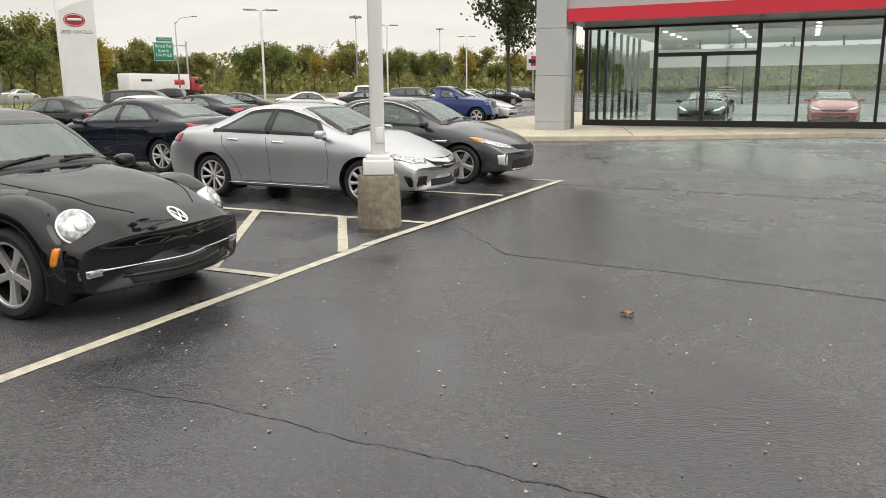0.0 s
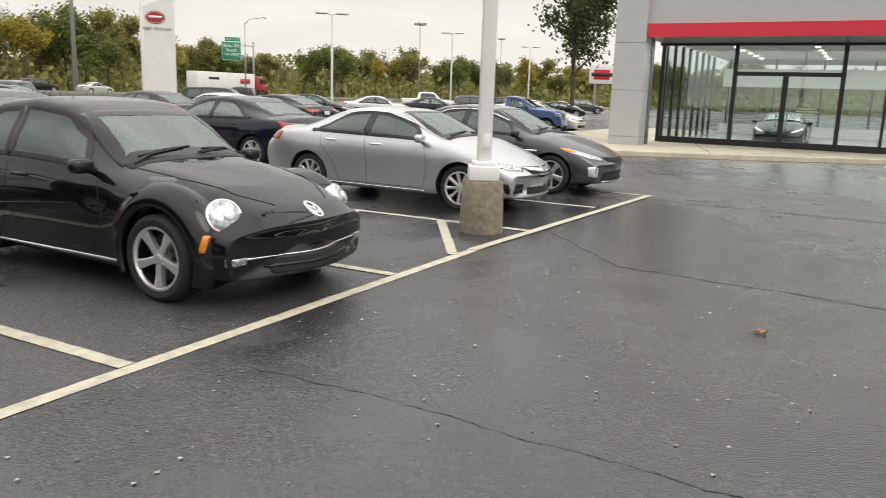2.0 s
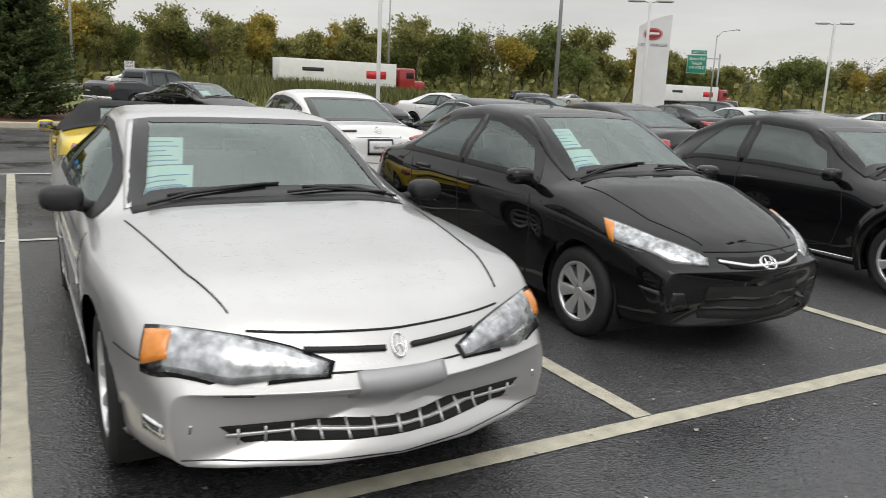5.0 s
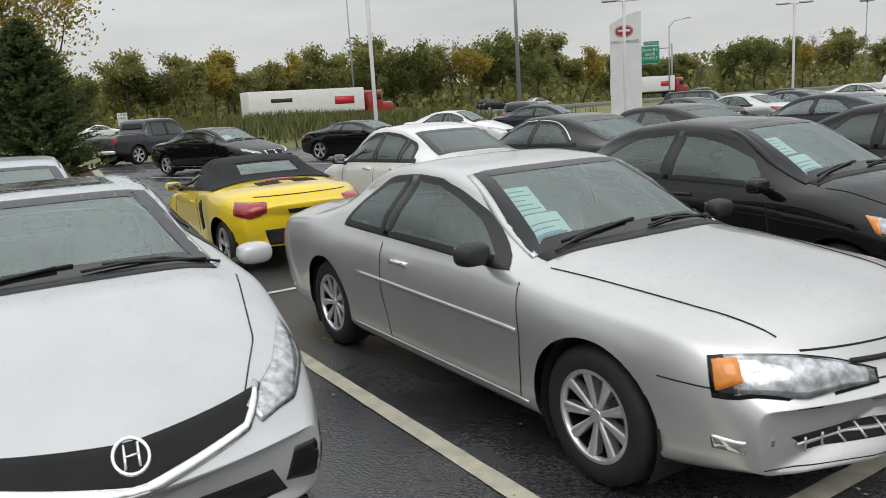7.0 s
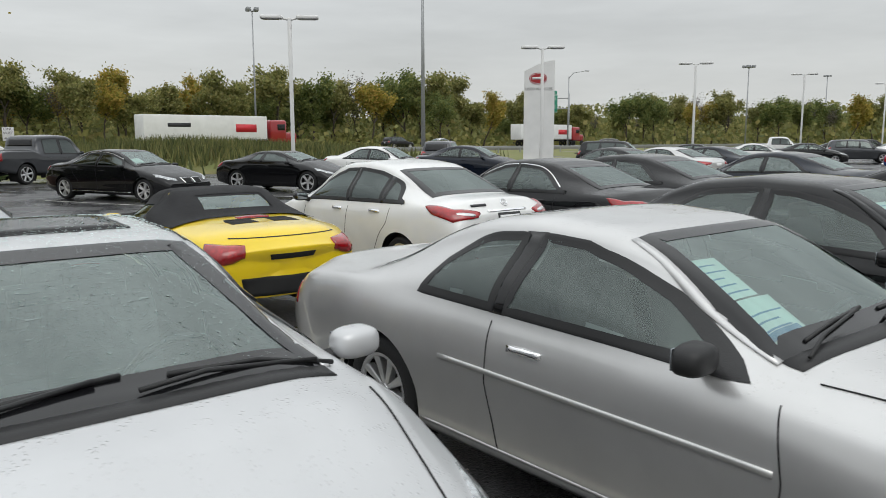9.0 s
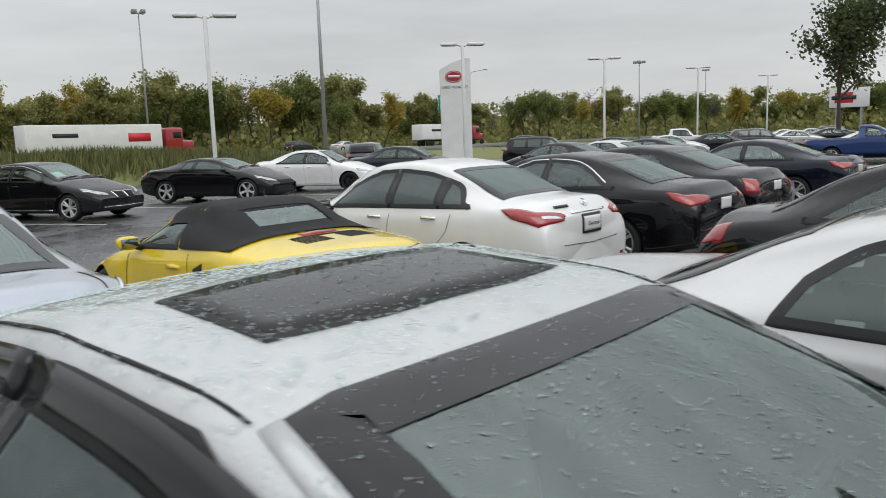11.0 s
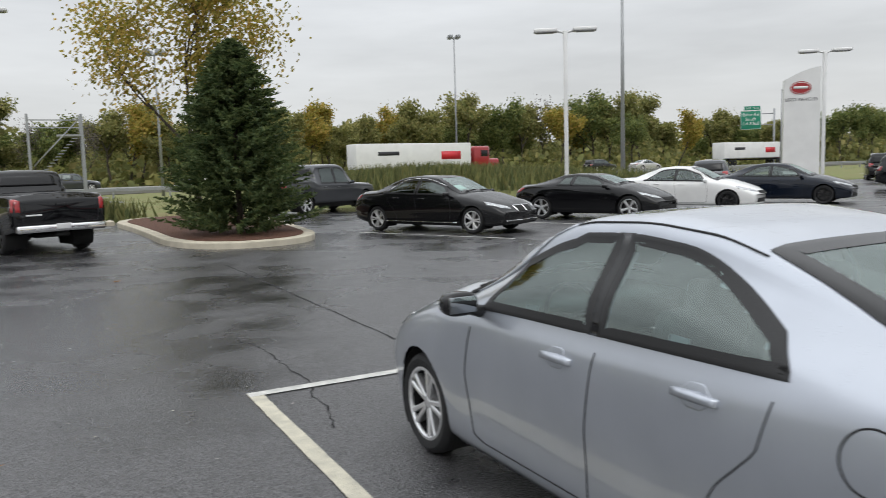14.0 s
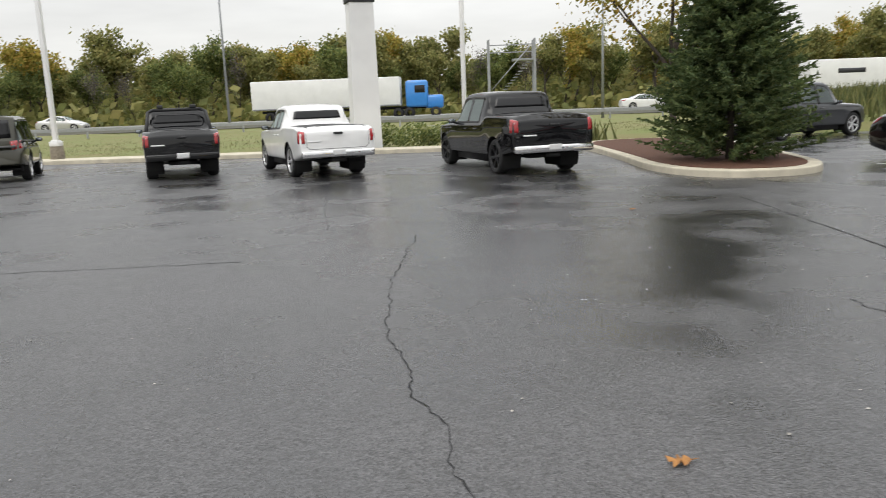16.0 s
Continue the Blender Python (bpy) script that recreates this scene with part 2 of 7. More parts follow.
def tube(bm, pts, radii, n=10, cap=True):
    rings = []
    for i, p in enumerate(pts):
        a, b = Vector(pts[max(i - 1, 0)]), Vector(pts[min(i + 1, len(pts) - 1)])
        d = (b - a).normalized()
        q = d.to_track_quat("Z", "Y")
        r = radii[i] if isinstance(radii, (list, tuple)) else radii
        rings.append([bm.verts.new(Vector(p) + q @ Vector((r * math.cos(k * math.tau / n), r * math.sin(k * math.tau / n), 0))) for k in range(n)])
    for u, v in zip(rings, rings[1:]):
        for k in range(n):
            bm.faces.new((u[k], u[(k + 1) % n], v[(k + 1) % n], v[k]))
    if cap:
        bm.faces.new(rings[0][::-1])
        bm.faces.new(rings[-1])
    return bm


def lathe(bm, prof, n=32, axis="y"):
    """Turn a profile of (radius, along) round an axis."""
    rings = []
    for r, a in prof:
        ring = []
        for k in range(n):
            c, s = r * math.cos(k * math.tau / n), r * math.sin(k * math.tau / n)
            ring.append(bm.verts.new((c, a, s) if axis == "y" else (c, s, a)))
        rings.append(ring)
    for u, v in zip(rings, rings[1:]):
        for k in range(n):
            bm.faces.new((u[k], u[(k + 1) % n], v[(k + 1) % n], v[k]))
    return bm


def text_part(name, words, size, mat, parent, m, label=""):
    cu = bpy.data.curves.new(name, "FONT")
    cu.body, cu.size, cu.align_x, cu.align_y, cu.extrude = words, size, "CENTER", "CENTER", 0.001
    me = bpy.data.meshes.new_from_object(bpy.data.objects.new("letters", cu))
    me.materials.clear()
    me.materials.append(mat)
    ob = new(name, me)
    ob.parent = parent
    ob.matrix_basis = m
    if label:
        ob["label"] = label
    return ob


# ---------------------------------------------------------------- wheels
WHEELS = {}


def wheel_meshes(r, w, style, dark=False):
    """Meshes of a wheel, its face along -y: lip and hub, tyre, brake disc, barrel, one spoke, and the spokes' turns."""
    key = (r, w, style, dark)
    if key in WHEELS:
        return WHEELS[key]
    rr = r * (0.66 if style in ("cap", "old") else 0.72)
    face = M["rim_dark" if dark else "rim"]

    def keep(name, bm, mat, smooth=True):
        bmesh.ops.recalc_face_normals(bm, faces=bm.faces)
        me = bpy.data.meshes.new(name)
        bm.to_mesh(me)
        bm.free()
        me.materials.append(mat)
        if smooth:
            me.polygons.foreach_set("use_smooth", [True] * len(me.polygons))
            me.set_sharp_from_angle(angle=radians(35))
        return me

    tyre = keep("tyre", lathe(bmesh.new(), [(rr - 0.012, -w * 0.42), (rr + 0.008, -w * 0.49), (rr + (r - rr) * 0.55, -w * 0.52), (r - 0.02, -w * 0.46), (r - 0.004, -w * 0.36), (r, -w * 0.2), (r, w * 0.2), (r - 0.004, w * 0.36), (r - 0.02, w * 0.46), (rr + (r - rr) * 0.55, w * 0.52), (rr + 0.008, w * 0.49), (rr - 0.012, w * 0.42)], 40), M["tyre"])
    barrel = keep("barrel", lathe(bmesh.new(), [(rr - 0.02, -w * 0.41), (rr - 0.03, w * 0.1), (rr * 0.3, w * 0.12), (0.001, w * 0.12)], 32), M["rim_dark"])
    disc = keep("brake_disc", lathe(bmesh.new(), [(0.001, -w * 0.02), (rr * 0.72, -w * 0.02), (rr * 0.72, w * 0.05)], 28), M["disc"], False)
    bm = lathe(bmesh.new(), [(rr, -w * 0.40), (rr + 0.002, -w * 0.47), (rr - 0.014, -w * 0.475), (rr - 0.022, -w * 0.42), (rr - 0.022, -w * 0.36)], 40)
    lathe(bm, [(0.001, -w * 0.385), (rr * 0.13, -w * 0.385), (rr * 0.15, -w * 0.36), (rr * 0.22, -w * 0.345), (rr * 0.23, w * 0.0)], 24)
    for k in range(5):
        a = (k + 0.5) * math.tau / 5
        c, d = rr * 0.185 * math.cos(a), rr * 0.185 * math.sin(a)
        tube(bm, [(c, -w * 0.375, d), (c, -w * 0.30, d)], 0.009, 6)
    rim = keep("rim", bm, face)
    n, wide = {"five": (5, 0.28), "cap": (7, 0.32), "old": (9, 0.17), "twin": (10, 0.15), "many": (9, 0.17), "turbine": (5, 0.34), "six": (6, 0.24)}[style]
    wide *= rr
    pts = [(rr * 0.16, wide * 0.42), (rr * 0.55, wide * 0.44), (rr - 0.012, wide * 0.66)]
    if style in ("cap", "old"):
        pts = [(rr * 0.16, wide * 0.34), (rr * 0.62, wide * 0.60), (rr - 0.012, wide * 0.80)]
    if style == "twin":
        pts = [(rr * 0.16, wide * 0.55), (rr * 0.55, wide * 0.45), (rr - 0.012, wide * 0.60)]
    bm = bmesh.new()
    front, rear = [], []
    for i, (d, h) in enumerate(pts):
        y = -w * (0.345, 0.385, 0.42)[i]
        front += [bm.verts.new((d, y, -h)), bm.verts.new((d, y - 0.007, -h * 0.55)), bm.verts.new((d, y - 0.007, h * 0.55)), bm.verts.new((d, y, h))]
        rear += [bm.verts.new((d, y + 0.045, -h * 0.8)), bm.verts.new((d, y + 0.045, h * 0.8))]
    for i in range(2):
        j, k = 4 * i, 2 * i
        for q in range(3):
            bm.faces.new((front[j + q], front[j + q + 1], front[j + q + 5], front[j + q + 4]))
        bm.faces.new((front[j], front[j + 4], rear[k + 2], rear[k]))
        bm.faces.new((front[j + 3], rear[k + 1], rear[k + 3], front[j + 7]))
    spoke = keep("spoke", bm, face)
    turns = [k * math.tau / n + ((0.13 if k % 2 else -0.13) if style == "twin" else 0) for k in range(n)]
    WHEELS[key] = rim, (tyre, disc, barrel), spoke, turns
    return WHEELS[key]


# ---------------------------------------------------------------- vehicle bodies
def smooth_curve(pts, s, sigma):
    fine = np.linspace(s[0] - 0.5, s[-1] + 0.5, 900)
    z = np.interp(fine, [p[0] for p in pts], [p[1] for p in pts])
    step = fine[1] - fine[0]
    k = np.arange(-int(3 * sigma / step) - 1, int(3 * sigma / step) + 2)
    g = np.exp(-0.5 * (k * step / sigma) ** 2)
    z = np.convolve(np.pad(z, len(k) // 2, mode="edge"), g / g.sum(), "valid")[: len(fine)]
    return np.interp(s, fine, z)


def catmull(ctrl, counts):
    """ctrl: (n, k, 2) control points for n sections; returns (n, m, 2)."""
    c = np.asarray(ctrl, float)
    a = np.concatenate([c[:, :1], c, c[:, -1:]], 1)
    out = []
    for i, n in enumerate(counts):
        p0, p1, p2, p3 = (a[:, i + j] for j in range(4))
        for u in np.arange(n) / n:
            out.append(0.5 * (2 * p1 + (p2 - p0) * u + (2 * p0 - 5 * p1 + 4 * p2 - p3) * u * u + (3 * p1 - p0 - 3 * p2 + p3) * u**3))
    out.append(c[:, -1])
    return np.stack(out, 1)


def along(pts, n):
    pts = np.asarray(pts, float)
    d = np.r_[0, np.cumsum(np.linalg.norm(np.diff(pts, axis=0), axis=1))]
    u = np.linspace(0, d[-1], n)
    return np.stack([np.interp(u, d, pts[:, k]) for k in range(pts.shape[1])], 1)


class Shell:
    """A vehicle's painted body, lofted from its side and plan curves; s runs back from the nose."""

    def __init__(self, c):
        self.c = c
        L, W = c["L"], c["W"]
        step = c.get("step", 0.05)
        n = int(L / step)
        s = self.s = np.linspace(0, L, n)
        sg = c.get("sigma", 0.045)
        self.zt = smooth_curve(c["top"], s, sg)
        self.zb = np.minimum(smooth_curve(c["belt"], s, 0.12), self.zt - 0.015)
        clear = c.get("clear", 0.18)
        self.z0 = smooth_curve(c.get("under", [(0, clear + 0.05), (0.5, clear), (L - 0.6, clear + 0.02), (L, clear + 0.14)]), s, 0.1)
        plan = c.get("plan", [(0, 0.80), (0.12, 0.89), (0.45, 0.965), (1.0, 1.0), (L - 1.0, 1.0), (L - 0.4, 0.97), (L - 0.1, 0.90), (L, 0.83)])
        w = self.w = smooth_curve(plan, s, 0.07) * W / 2
        wr = smooth_curve(c.get("roofw", [(0, c["wr"]), (L, c["wr"] * 0.97)]), s, 0.2)
        zt, zb, z0 = self.zt, self.zb, self.z0
        d = zt - zb
        g = np.clip(d / c.get("gd", 0.36), 0, 1)
        g = g * g * (3 - 2 * g)
        lerp = lambda a, b: a + (b - a) * g
        h = zb - z0
        waist = c.get("waist", 0.955)
        ctrl = [(0 * w, z0), (w * 0.80, z0), (w * 0.955, z0 + 0.05 * h), (w * 0.985, z0 + 0.33 * h), (w * 1.0, z0 + 0.62 * h), (w * 0.992, z0 + 0.86 * h),
                (w * waist, zb), (lerp(w * 0.86, w * 0.90), zb + lerp(0.36, 0.30) * d), (lerp(w * 0.70, wr + (w * 0.9 - wr) * 0.32), zb + lerp(0.66, 0.68) * d),
                (lerp(w * 0.5, wr), zb + lerp(0.86, 0.925) * d), (lerp(w * 0.25, wr * 0.62), zb + lerp(0.965, 0.985) * d), (0 * w, zt)]
        ctrl = np.stack([np.stack(np.broadcast_arrays(y, z), -1) for y, z in ctrl], 1)
        fine = 1 if step < 0.07 else 0.6
        counts = [max(1, int(k * fine)) for k in (2, 2, 5, 5, 5, 4, 3, 4, 4, 3, 4)]
        half = catmull(ctrl, counts)
        ring = np.concatenate([half, half[:, -2:0:-1] * [-1, 1]], 1)
        m = ring.shape[1]
        S = np.repeat(s[:, None], m, 1)
        Y, Z = ring[..., 0], ring[..., 1]
        for f, at in ((c.get("flare", 0.012), c["fo"]), (c.get("flare_rear", c.get("flare", 0.012)), c["fo"] + c["wb"])):
            bulge = f * np.exp(-(((S - at) / c.get("flare_len", 0.40)) ** 4)) * np.exp(-(((Z - c.get("flare_z", 0.55)) / 0.30) ** 4))
            Y = Y + np.sign(Y) * bulge * (np.abs(Y) > 0.6 * W / 2)
        q = (np.abs(Y) / (W / 2)) ** 2
        cf, cr = c.get("sweep", 0.20), c.get("sweep_rear", 0.13)
        X = S + cf * q * np.exp(-S / c.get("sweep_len", 1.5)) - cr * q * np.exp(-(L - S) / 1.1)
        nf, nr = c.get("lean", 0.06), c.get("lean_rear", 0.07)
        X = X + nf * np.exp(-S / 0.22) * np.clip((Z - c.get("nose_z", 0.48)) / 0.3, -1.4, 1.4) ** 2 - nr * np.exp(-(L - S) / 0.22) * np.clip((Z - c.get("tail_z", 0.58)) / 0.33, -1.4, 1.4) ** 2
        V = np.stack([X, Y, Z], -1)
        caps_f, caps_r = [], []
        for k in (0.985, 0.93, 0.78, 0.5, 0.2):
            for src, sgn, store in ((V[0], -1, caps_f), (V[-1], 1, caps_r)):
                mid = src.mean(0)
                p = mid + (src - mid) * [0.0, k, k]
                p[:, 0] = mid[0] + (src[:, 0] - mid[0]) * k + sgn * 0.045 * math.sqrt(1 - k * k)
                store.append(p)
        V = np.concatenate([np.stack(caps_f[::-1]), V, np.stack(caps_r)], 0)
        rows = V.shape[0]
        V = V.reshape(-1, 3)
        ra = c["r"] + c.get("arch", 0.045)
        inside = np.zeros(len(V), bool)
        for at in (c["fo"], c["fo"] + c["wb"]):
            dx, dz = V[:, 0] - at, V[:, 2] - c["r"]
            dist = np.hypot(dx, dz)
            side = np.abs(V[:, 1]) > 0.60 * W / 2
            near = side & (np.abs(dist - ra) < 0.55 * step + 0.008)
            V[near, 0] = at + dx[near] / dist[near] * ra
            V[near, 2] = c["r"] + dz[near] / dist[near] * ra
            inside |= side & (dist < ra + 0.002) | near
        faces, cut = [], []
        for i in range(rows - 1):
            for j in range(m):
                f = (i * m + j, i * m + (j + 1) % m, (i + 1) * m + (j + 1) % m, (i + 1) * m + j)
                (cut if all(inside[k] for k in f) else faces).append(f)
        faces += [tuple(range(m - 1, -1, -1)), tuple((rows - 1) * m + k for k in range(m))]
        self.V, self.faces, self.ra = V, faces, ra
        self.tree = BVHTree.FromPolygons([tuple(v) for v in V], faces + cut)
        self.holes = []

    def at(self, s, what):
        return float(np.interp(s, self.s, what))

    # projections of two numbers, or three, onto the body
    def side(self, sgn):
        return lambda a: self.cast((a[0], 3 * sgn, a[1]), (0, -sgn, 0))

    def top(self, a):
        return self.cast((a[0], a[1], 4), (0, 0, -1))

    def front(self, a):
        return self.cast((-2, a[0], a[1]), (1, 0, 0))

    def rear(self, a):
        return self.cast((self.c["L"] + 2, a[0], a[1]), (-1, 0, 0))

    def near(self, a):
        p, n, _, _ = self.tree.find_nearest(Vector(a))
        mid = Vector((self.c["L"] / 2, 0, 0.6))
        return p, (n if n.dot(p - mid) > 0 else -n)

    def cast(self, o, d):
        p, n, _, _ = self.tree.ray_cast(Vector(o), Vector(d))
        if p is None:
            return self.near(Vector(o) + 3 * Vector(d))
        return p, (n if n.dot(Vector(d)) < 0 else -n)

    def place(self, p):
        return (self.c["L"] / 2 - p[0], p[1], p[2])

    def band(self, proj, one, two, nu=14, nv=6, off=0.006, skirt=0.02, dome=0.0):
        """A panel between two edge lines, laid on the body."""
        one, two = along(one, nu), along(two, nu)
        bm = bmesh.new()
        grid = []
        for j in range(nv):
            row = []
            for i in range(nu):
                p, n = proj(one[i] + (two[i] - one[i]) * j / (nv - 1))
                k = dome * (1 - (2 * i / (nu - 1) - 1) ** 2) * (1 - (2 * j / (nv - 1) - 1) ** 2)
                row.append((p, n, bm.verts.new(self.place(p + n * (off + k)))))
            grid.append(row)
        for a, b in zip(grid, grid[1:]):
            for i in range(nu - 1):
                bm.faces.new((a[i][2], a[i + 1][2], b[i + 1][2], b[i][2]))
        loop = grid[0] + [r[-1] for r in grid[1:]] + grid[-1][-2::-1] + [r[0] for r in grid[-2:0:-1]]
        if skirt:
            low = [bm.verts.new(self.place(p + n * (off - skirt))) for p, n, _ in loop]
            for i in range(len(loop)):
                k = (i + 1) % len(loop)
                bm.faces.new((loop[i][2], low[i], low[k], loop[k][2]))
        bmesh.ops.recalc_face_normals(bm, faces=bm.faces)
        return bm

    def strip(self, proj, pts, width=0.008, off=0.003, n=20, up=(0, 1)):
        pts = along(pts, n)
        t = np.gradient(pts, axis=0)
        t /= np.linalg.norm(t, axis=1)[:, None] + 1e-9
        nn = np.stack([-t[:, 1], t[:, 0]], 1) * width / 2
        return self.band(proj, pts + nn, pts - nn, n, 2, off, 0.006)

    def ring(self, proj, one, two, width=0.03, off=0.004, nu=16, nv=6):
        one, two = along(one, nu), along(two, nu)
        loop = [one[i] for i in range(nu)] + [one[-1] + (two[-1] - one[-1]) * j / nv for j in range(1, nv)] + [two[i] for i in range(nu - 1, -1, -1)] + [two[0] + (one[0] - two[0]) * j / nv for j in range(1, nv)]
        loop = np.array(loop)
        mid = loop.mean(0)
        t = np.roll(loop, -1, 0) - np.roll(loop, 1, 0)
        t /= np.linalg.norm(t, axis=1)[:, None] + 1e-9
        nn = np.stack([t[:, 1], -t[:, 0]], 1)
        if np.sum(nn * (loop - mid)) < 0:
            nn = -nn
        bm = bmesh.new()
        rows = []
        for f in (0.35, 0.1, -0.2, -0.6, -1.0):
            row = []
            for q, n2 in zip(loop, nn):
                p, n = proj(q + n2 * width * f)
                row.append(bm.verts.new(self.place(p + n * (off + 0.003 * (f < 0.2)))))
            rows.append(row)
        for u, v in zip(rows, rows[1:]):
            for i in range(len(loop)):
                k = (i + 1) % len(loop)
                bm.faces.new((u[i], u[k], v[k], v[i]))
        bmesh.ops.recalc_face_normals(bm, faces=bm.faces)
        return bm

    def pane(self, name, proj, one, two, mat, parent, kind, trim="plastic", off=0.005, nu=16, nv=8, width=0.03, label=""):
        self.holes.append((kind, np.concatenate([along(one, 12), along(two, 12)[::-1]])))
        g = part(name, self.band(proj, one, two, nu, nv, off, 0), M[mat], parent, label)
        part("seal", self.ring(proj, one, two, width), M[trim], g)
        return g

    def body(self, name, mat, parent, label=""):
        """The painted body, open where its panes are."""
        cent = np.array([self.V[list(f)].mean(0) for f in self.faces])
        drop = np.zeros(len(self.faces), bool)
        for kind, poly in self.holes:
            mid = poly.mean(0)
            p = mid + (poly - mid) * (1 - (0.055 if kind == "top" else 0.036) / np.maximum(np.linalg.norm(poly - mid, axis=1), 0.1))[:, None]
            a = cent[:, 0]
            b = cent[:, 1] if kind == "top" else cent[:, 2]
            ok = cent[:, 2] > np.interp(cent[:, 0], self.s, self.zb) - 0.03
            if kind in (1, -1):
                ok &= cent[:, 1] * kind > 0.3
            hit = np.zeros(len(a), bool)
            for (x1, y1), (x2, y2) in zip(p, np.roll(p, -1, 0)):
                hit ^= ((y1 > b) != (y2 > b)) & (a < (x2 - x1) * (b - y1) / (y2 - y1 + 1e-12) + x1)
            drop |= hit & ok
        keep = [f for f, k in zip(self.faces, drop) if not k]
        me = bpy.data.meshes.new(name)
        me.from_pydata([self.place(v) for v in self.V], [], keep)
        bm = bmesh.new()
        bm.from_mesh(me)
        bmesh.ops.delete(bm, geom=[v for v in bm.verts if not v.link_faces], context="VERTS")
        bmesh.ops.recalc_face_normals(bm, faces=bm.faces)
        bpy.data.meshes.remove(me)
        return part(name, bm, M[mat], parent, label)


def mirror_y(pts):
    return [(p[0], -p[1], *p[2:]) for p in pts]


# ---------------------------------------------------------------- ground and setting
def asphalt():
    m = bpy.data.materials.new("wet_asphalt")
    m.use_nodes = True
    t = m.node_tree
    p = t.nodes["Principled BSDF"]
    p.inputs["Specular IOR Level"].default_value = 0.8
    co = t.nodes.new("ShaderNodeTexCoord")

    def noise_node(scale, detail=4.0):
        n = t.nodes.new("ShaderNodeTexNoise")
        n.inputs["Scale"].default_value, n.inputs["Detail"].default_value = scale, detail
        t.links.new(co.outputs["Object"], n.inputs["Vector"])
        return n.outputs[0]

    def span(src, a, b, c, d):
        r = t.nodes.new("ShaderNodeMapRange")
        for i, v in enumerate((a, b, c, d)):
            r.inputs[i + 1].default_value = v
        t.links.new(src, r.inputs[0])
        return r.outputs[0]

    def math_node(op, a, b):
        n = t.nodes.new("ShaderNodeMath")
        n.operation = op
        for i, v in enumerate((a, b)):
            if isinstance(v, float):
                n.inputs[i].default_value = v
            else:
                t.links.new(v, n.inputs[i])
        return n.outputs[0]

    big, mid = noise_node(0.16, 5.0), noise_node(0.9, 5.0)
    wet = span(math_node("ADD", math_node("MULTIPLY", big, 0.65), math_node("MULTIPLY", mid, 0.35)), 0.43, 0.56, 0.0, 1.0)
    grain = noise_node(95.0, 2.0)
    v = t.nodes.new("ShaderNodeTexVoronoi")
    v.inputs["Scale"].default_value = 75.0
    t.links.new(co.outputs["Object"], v.inputs["Vector"])
    mix = t.nodes.new("ShaderNodeMix")
    mix.data_type = "RGBA"
    mix.inputs[6].default_value, mix.inputs[7].default_value = (0.052, 0.051, 0.053, 1), (0.020, 0.020, 0.022, 1)
    t.links.new(wet, mix.inputs[0])
    stone = t.nodes.new("ShaderNodeMix")
    stone.data_type, stone.blend_type = "RGBA", "MULTIPLY"
    stone.inputs[0].default_value = 1.0
    t.links.new(mix.outputs[2], stone.inputs[6])
    t.links.new(span(v.outputs["Color"], 0.0, 1.0, 0.1, 2.4), stone.inputs[7])
    t.links.new(stone.outputs[2], p.inputs["Base Color"])
    t.links.new(span(wet, 0.0, 1.0, 0.42, 0.16), p.inputs["Roughness"])
    b = t.nodes.new("ShaderNodeBump")
    b.inputs["Distance"].default_value = 0.006
    t.links.new(span(wet, 0.0, 1.0, 0.88, 0.26), b.inputs["Strength"])
    t.links.new(math_node("ADD", v.outputs["Distance"], math_node("MULTIPLY", grain, 0.5)), b.inputs["Height"])
    t.links.new(b.outputs[0], p.inputs["Normal"])
    return m


M["asphalt"] = asphalt()
M["line"] = material("worn_line_paint", (0.62, 0.58, 0.46), 0.5, second=(0.40, 0.38, 0.31), scale=9, bump=0.5, bscale=110)
M["line_white"] = material("worn_white_line", (0.66, 0.65, 0.61), 0.5, second=(0.40, 0.40, 0.38), scale=9, bump=0.5, bscale=110)
M["concrete"] = material("kerb_concrete", (0.58, 0.53, 0.42), 0.8, second=(0.42, 0.38, 0.30), scale=3, bump=0.4, bscale=60)
M["old_concrete"] = material("exposed_concrete", (0.26, 0.22, 0.165), 0.9, second=(0.13, 0.115, 0.09), scale=14, bump=1.0, bscale=45)
M["grass"] = material("grass_ground", (0.15, 0.18, 0.05), 0.95, second=(0.19, 0.17, 0.07), scale=0.5, bump=0.8, bscale=30)
M["road"] = material("highway_concrete", (0.22, 0.215, 0.20), 0.7, scale=0.4)
M["mulch"] = material("bark_mulch", (0.13, 0.055, 0.03), 0.95, vary=0.5, scale=12, bump=1.0, bscale=40)
M["white_metal"] = material("white_painted_metal", (0.74, 0.74, 0.73), 0.45, vary=0.10, scale=1.2)
M["grey_metal"] = material("galvanised_steel", (0.34, 0.35, 0.36), 0.5, 0.5, vary=0.15)
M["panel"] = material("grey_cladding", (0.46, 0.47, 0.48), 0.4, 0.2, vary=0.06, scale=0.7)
# cladding with shade put into its colour, for the soffit and column return
M["panel_shaded"] = material("dark_cladding", (0.10, 0.10, 0.105), 0.4, vary=0.1)
M["fascia"] = material("red_fascia", (0.62, 0.022, 0.045), 0.35, vary=0.06, scale=0.6)
M["frame"] = material("dark_window_frame", (0.014, 0.015, 0.016), 0.35, vary=0.2)
M["shop_floor"] = material("polished_tile", (0.30, 0.30, 0.29), 0.15, vary=0.1)
M["shop_wall"] = material("shop_wall", (0.62, 0.62, 0.60), 0.8, vary=0.05)
M["shop_glass"] = glass("shop_glass", (0.86, 0.93, 0.92), 0.92, 0.0)
M["sign_green"] = material("green_sign", (0.01, 0.22, 0.13), 0.4, vary=0.08)
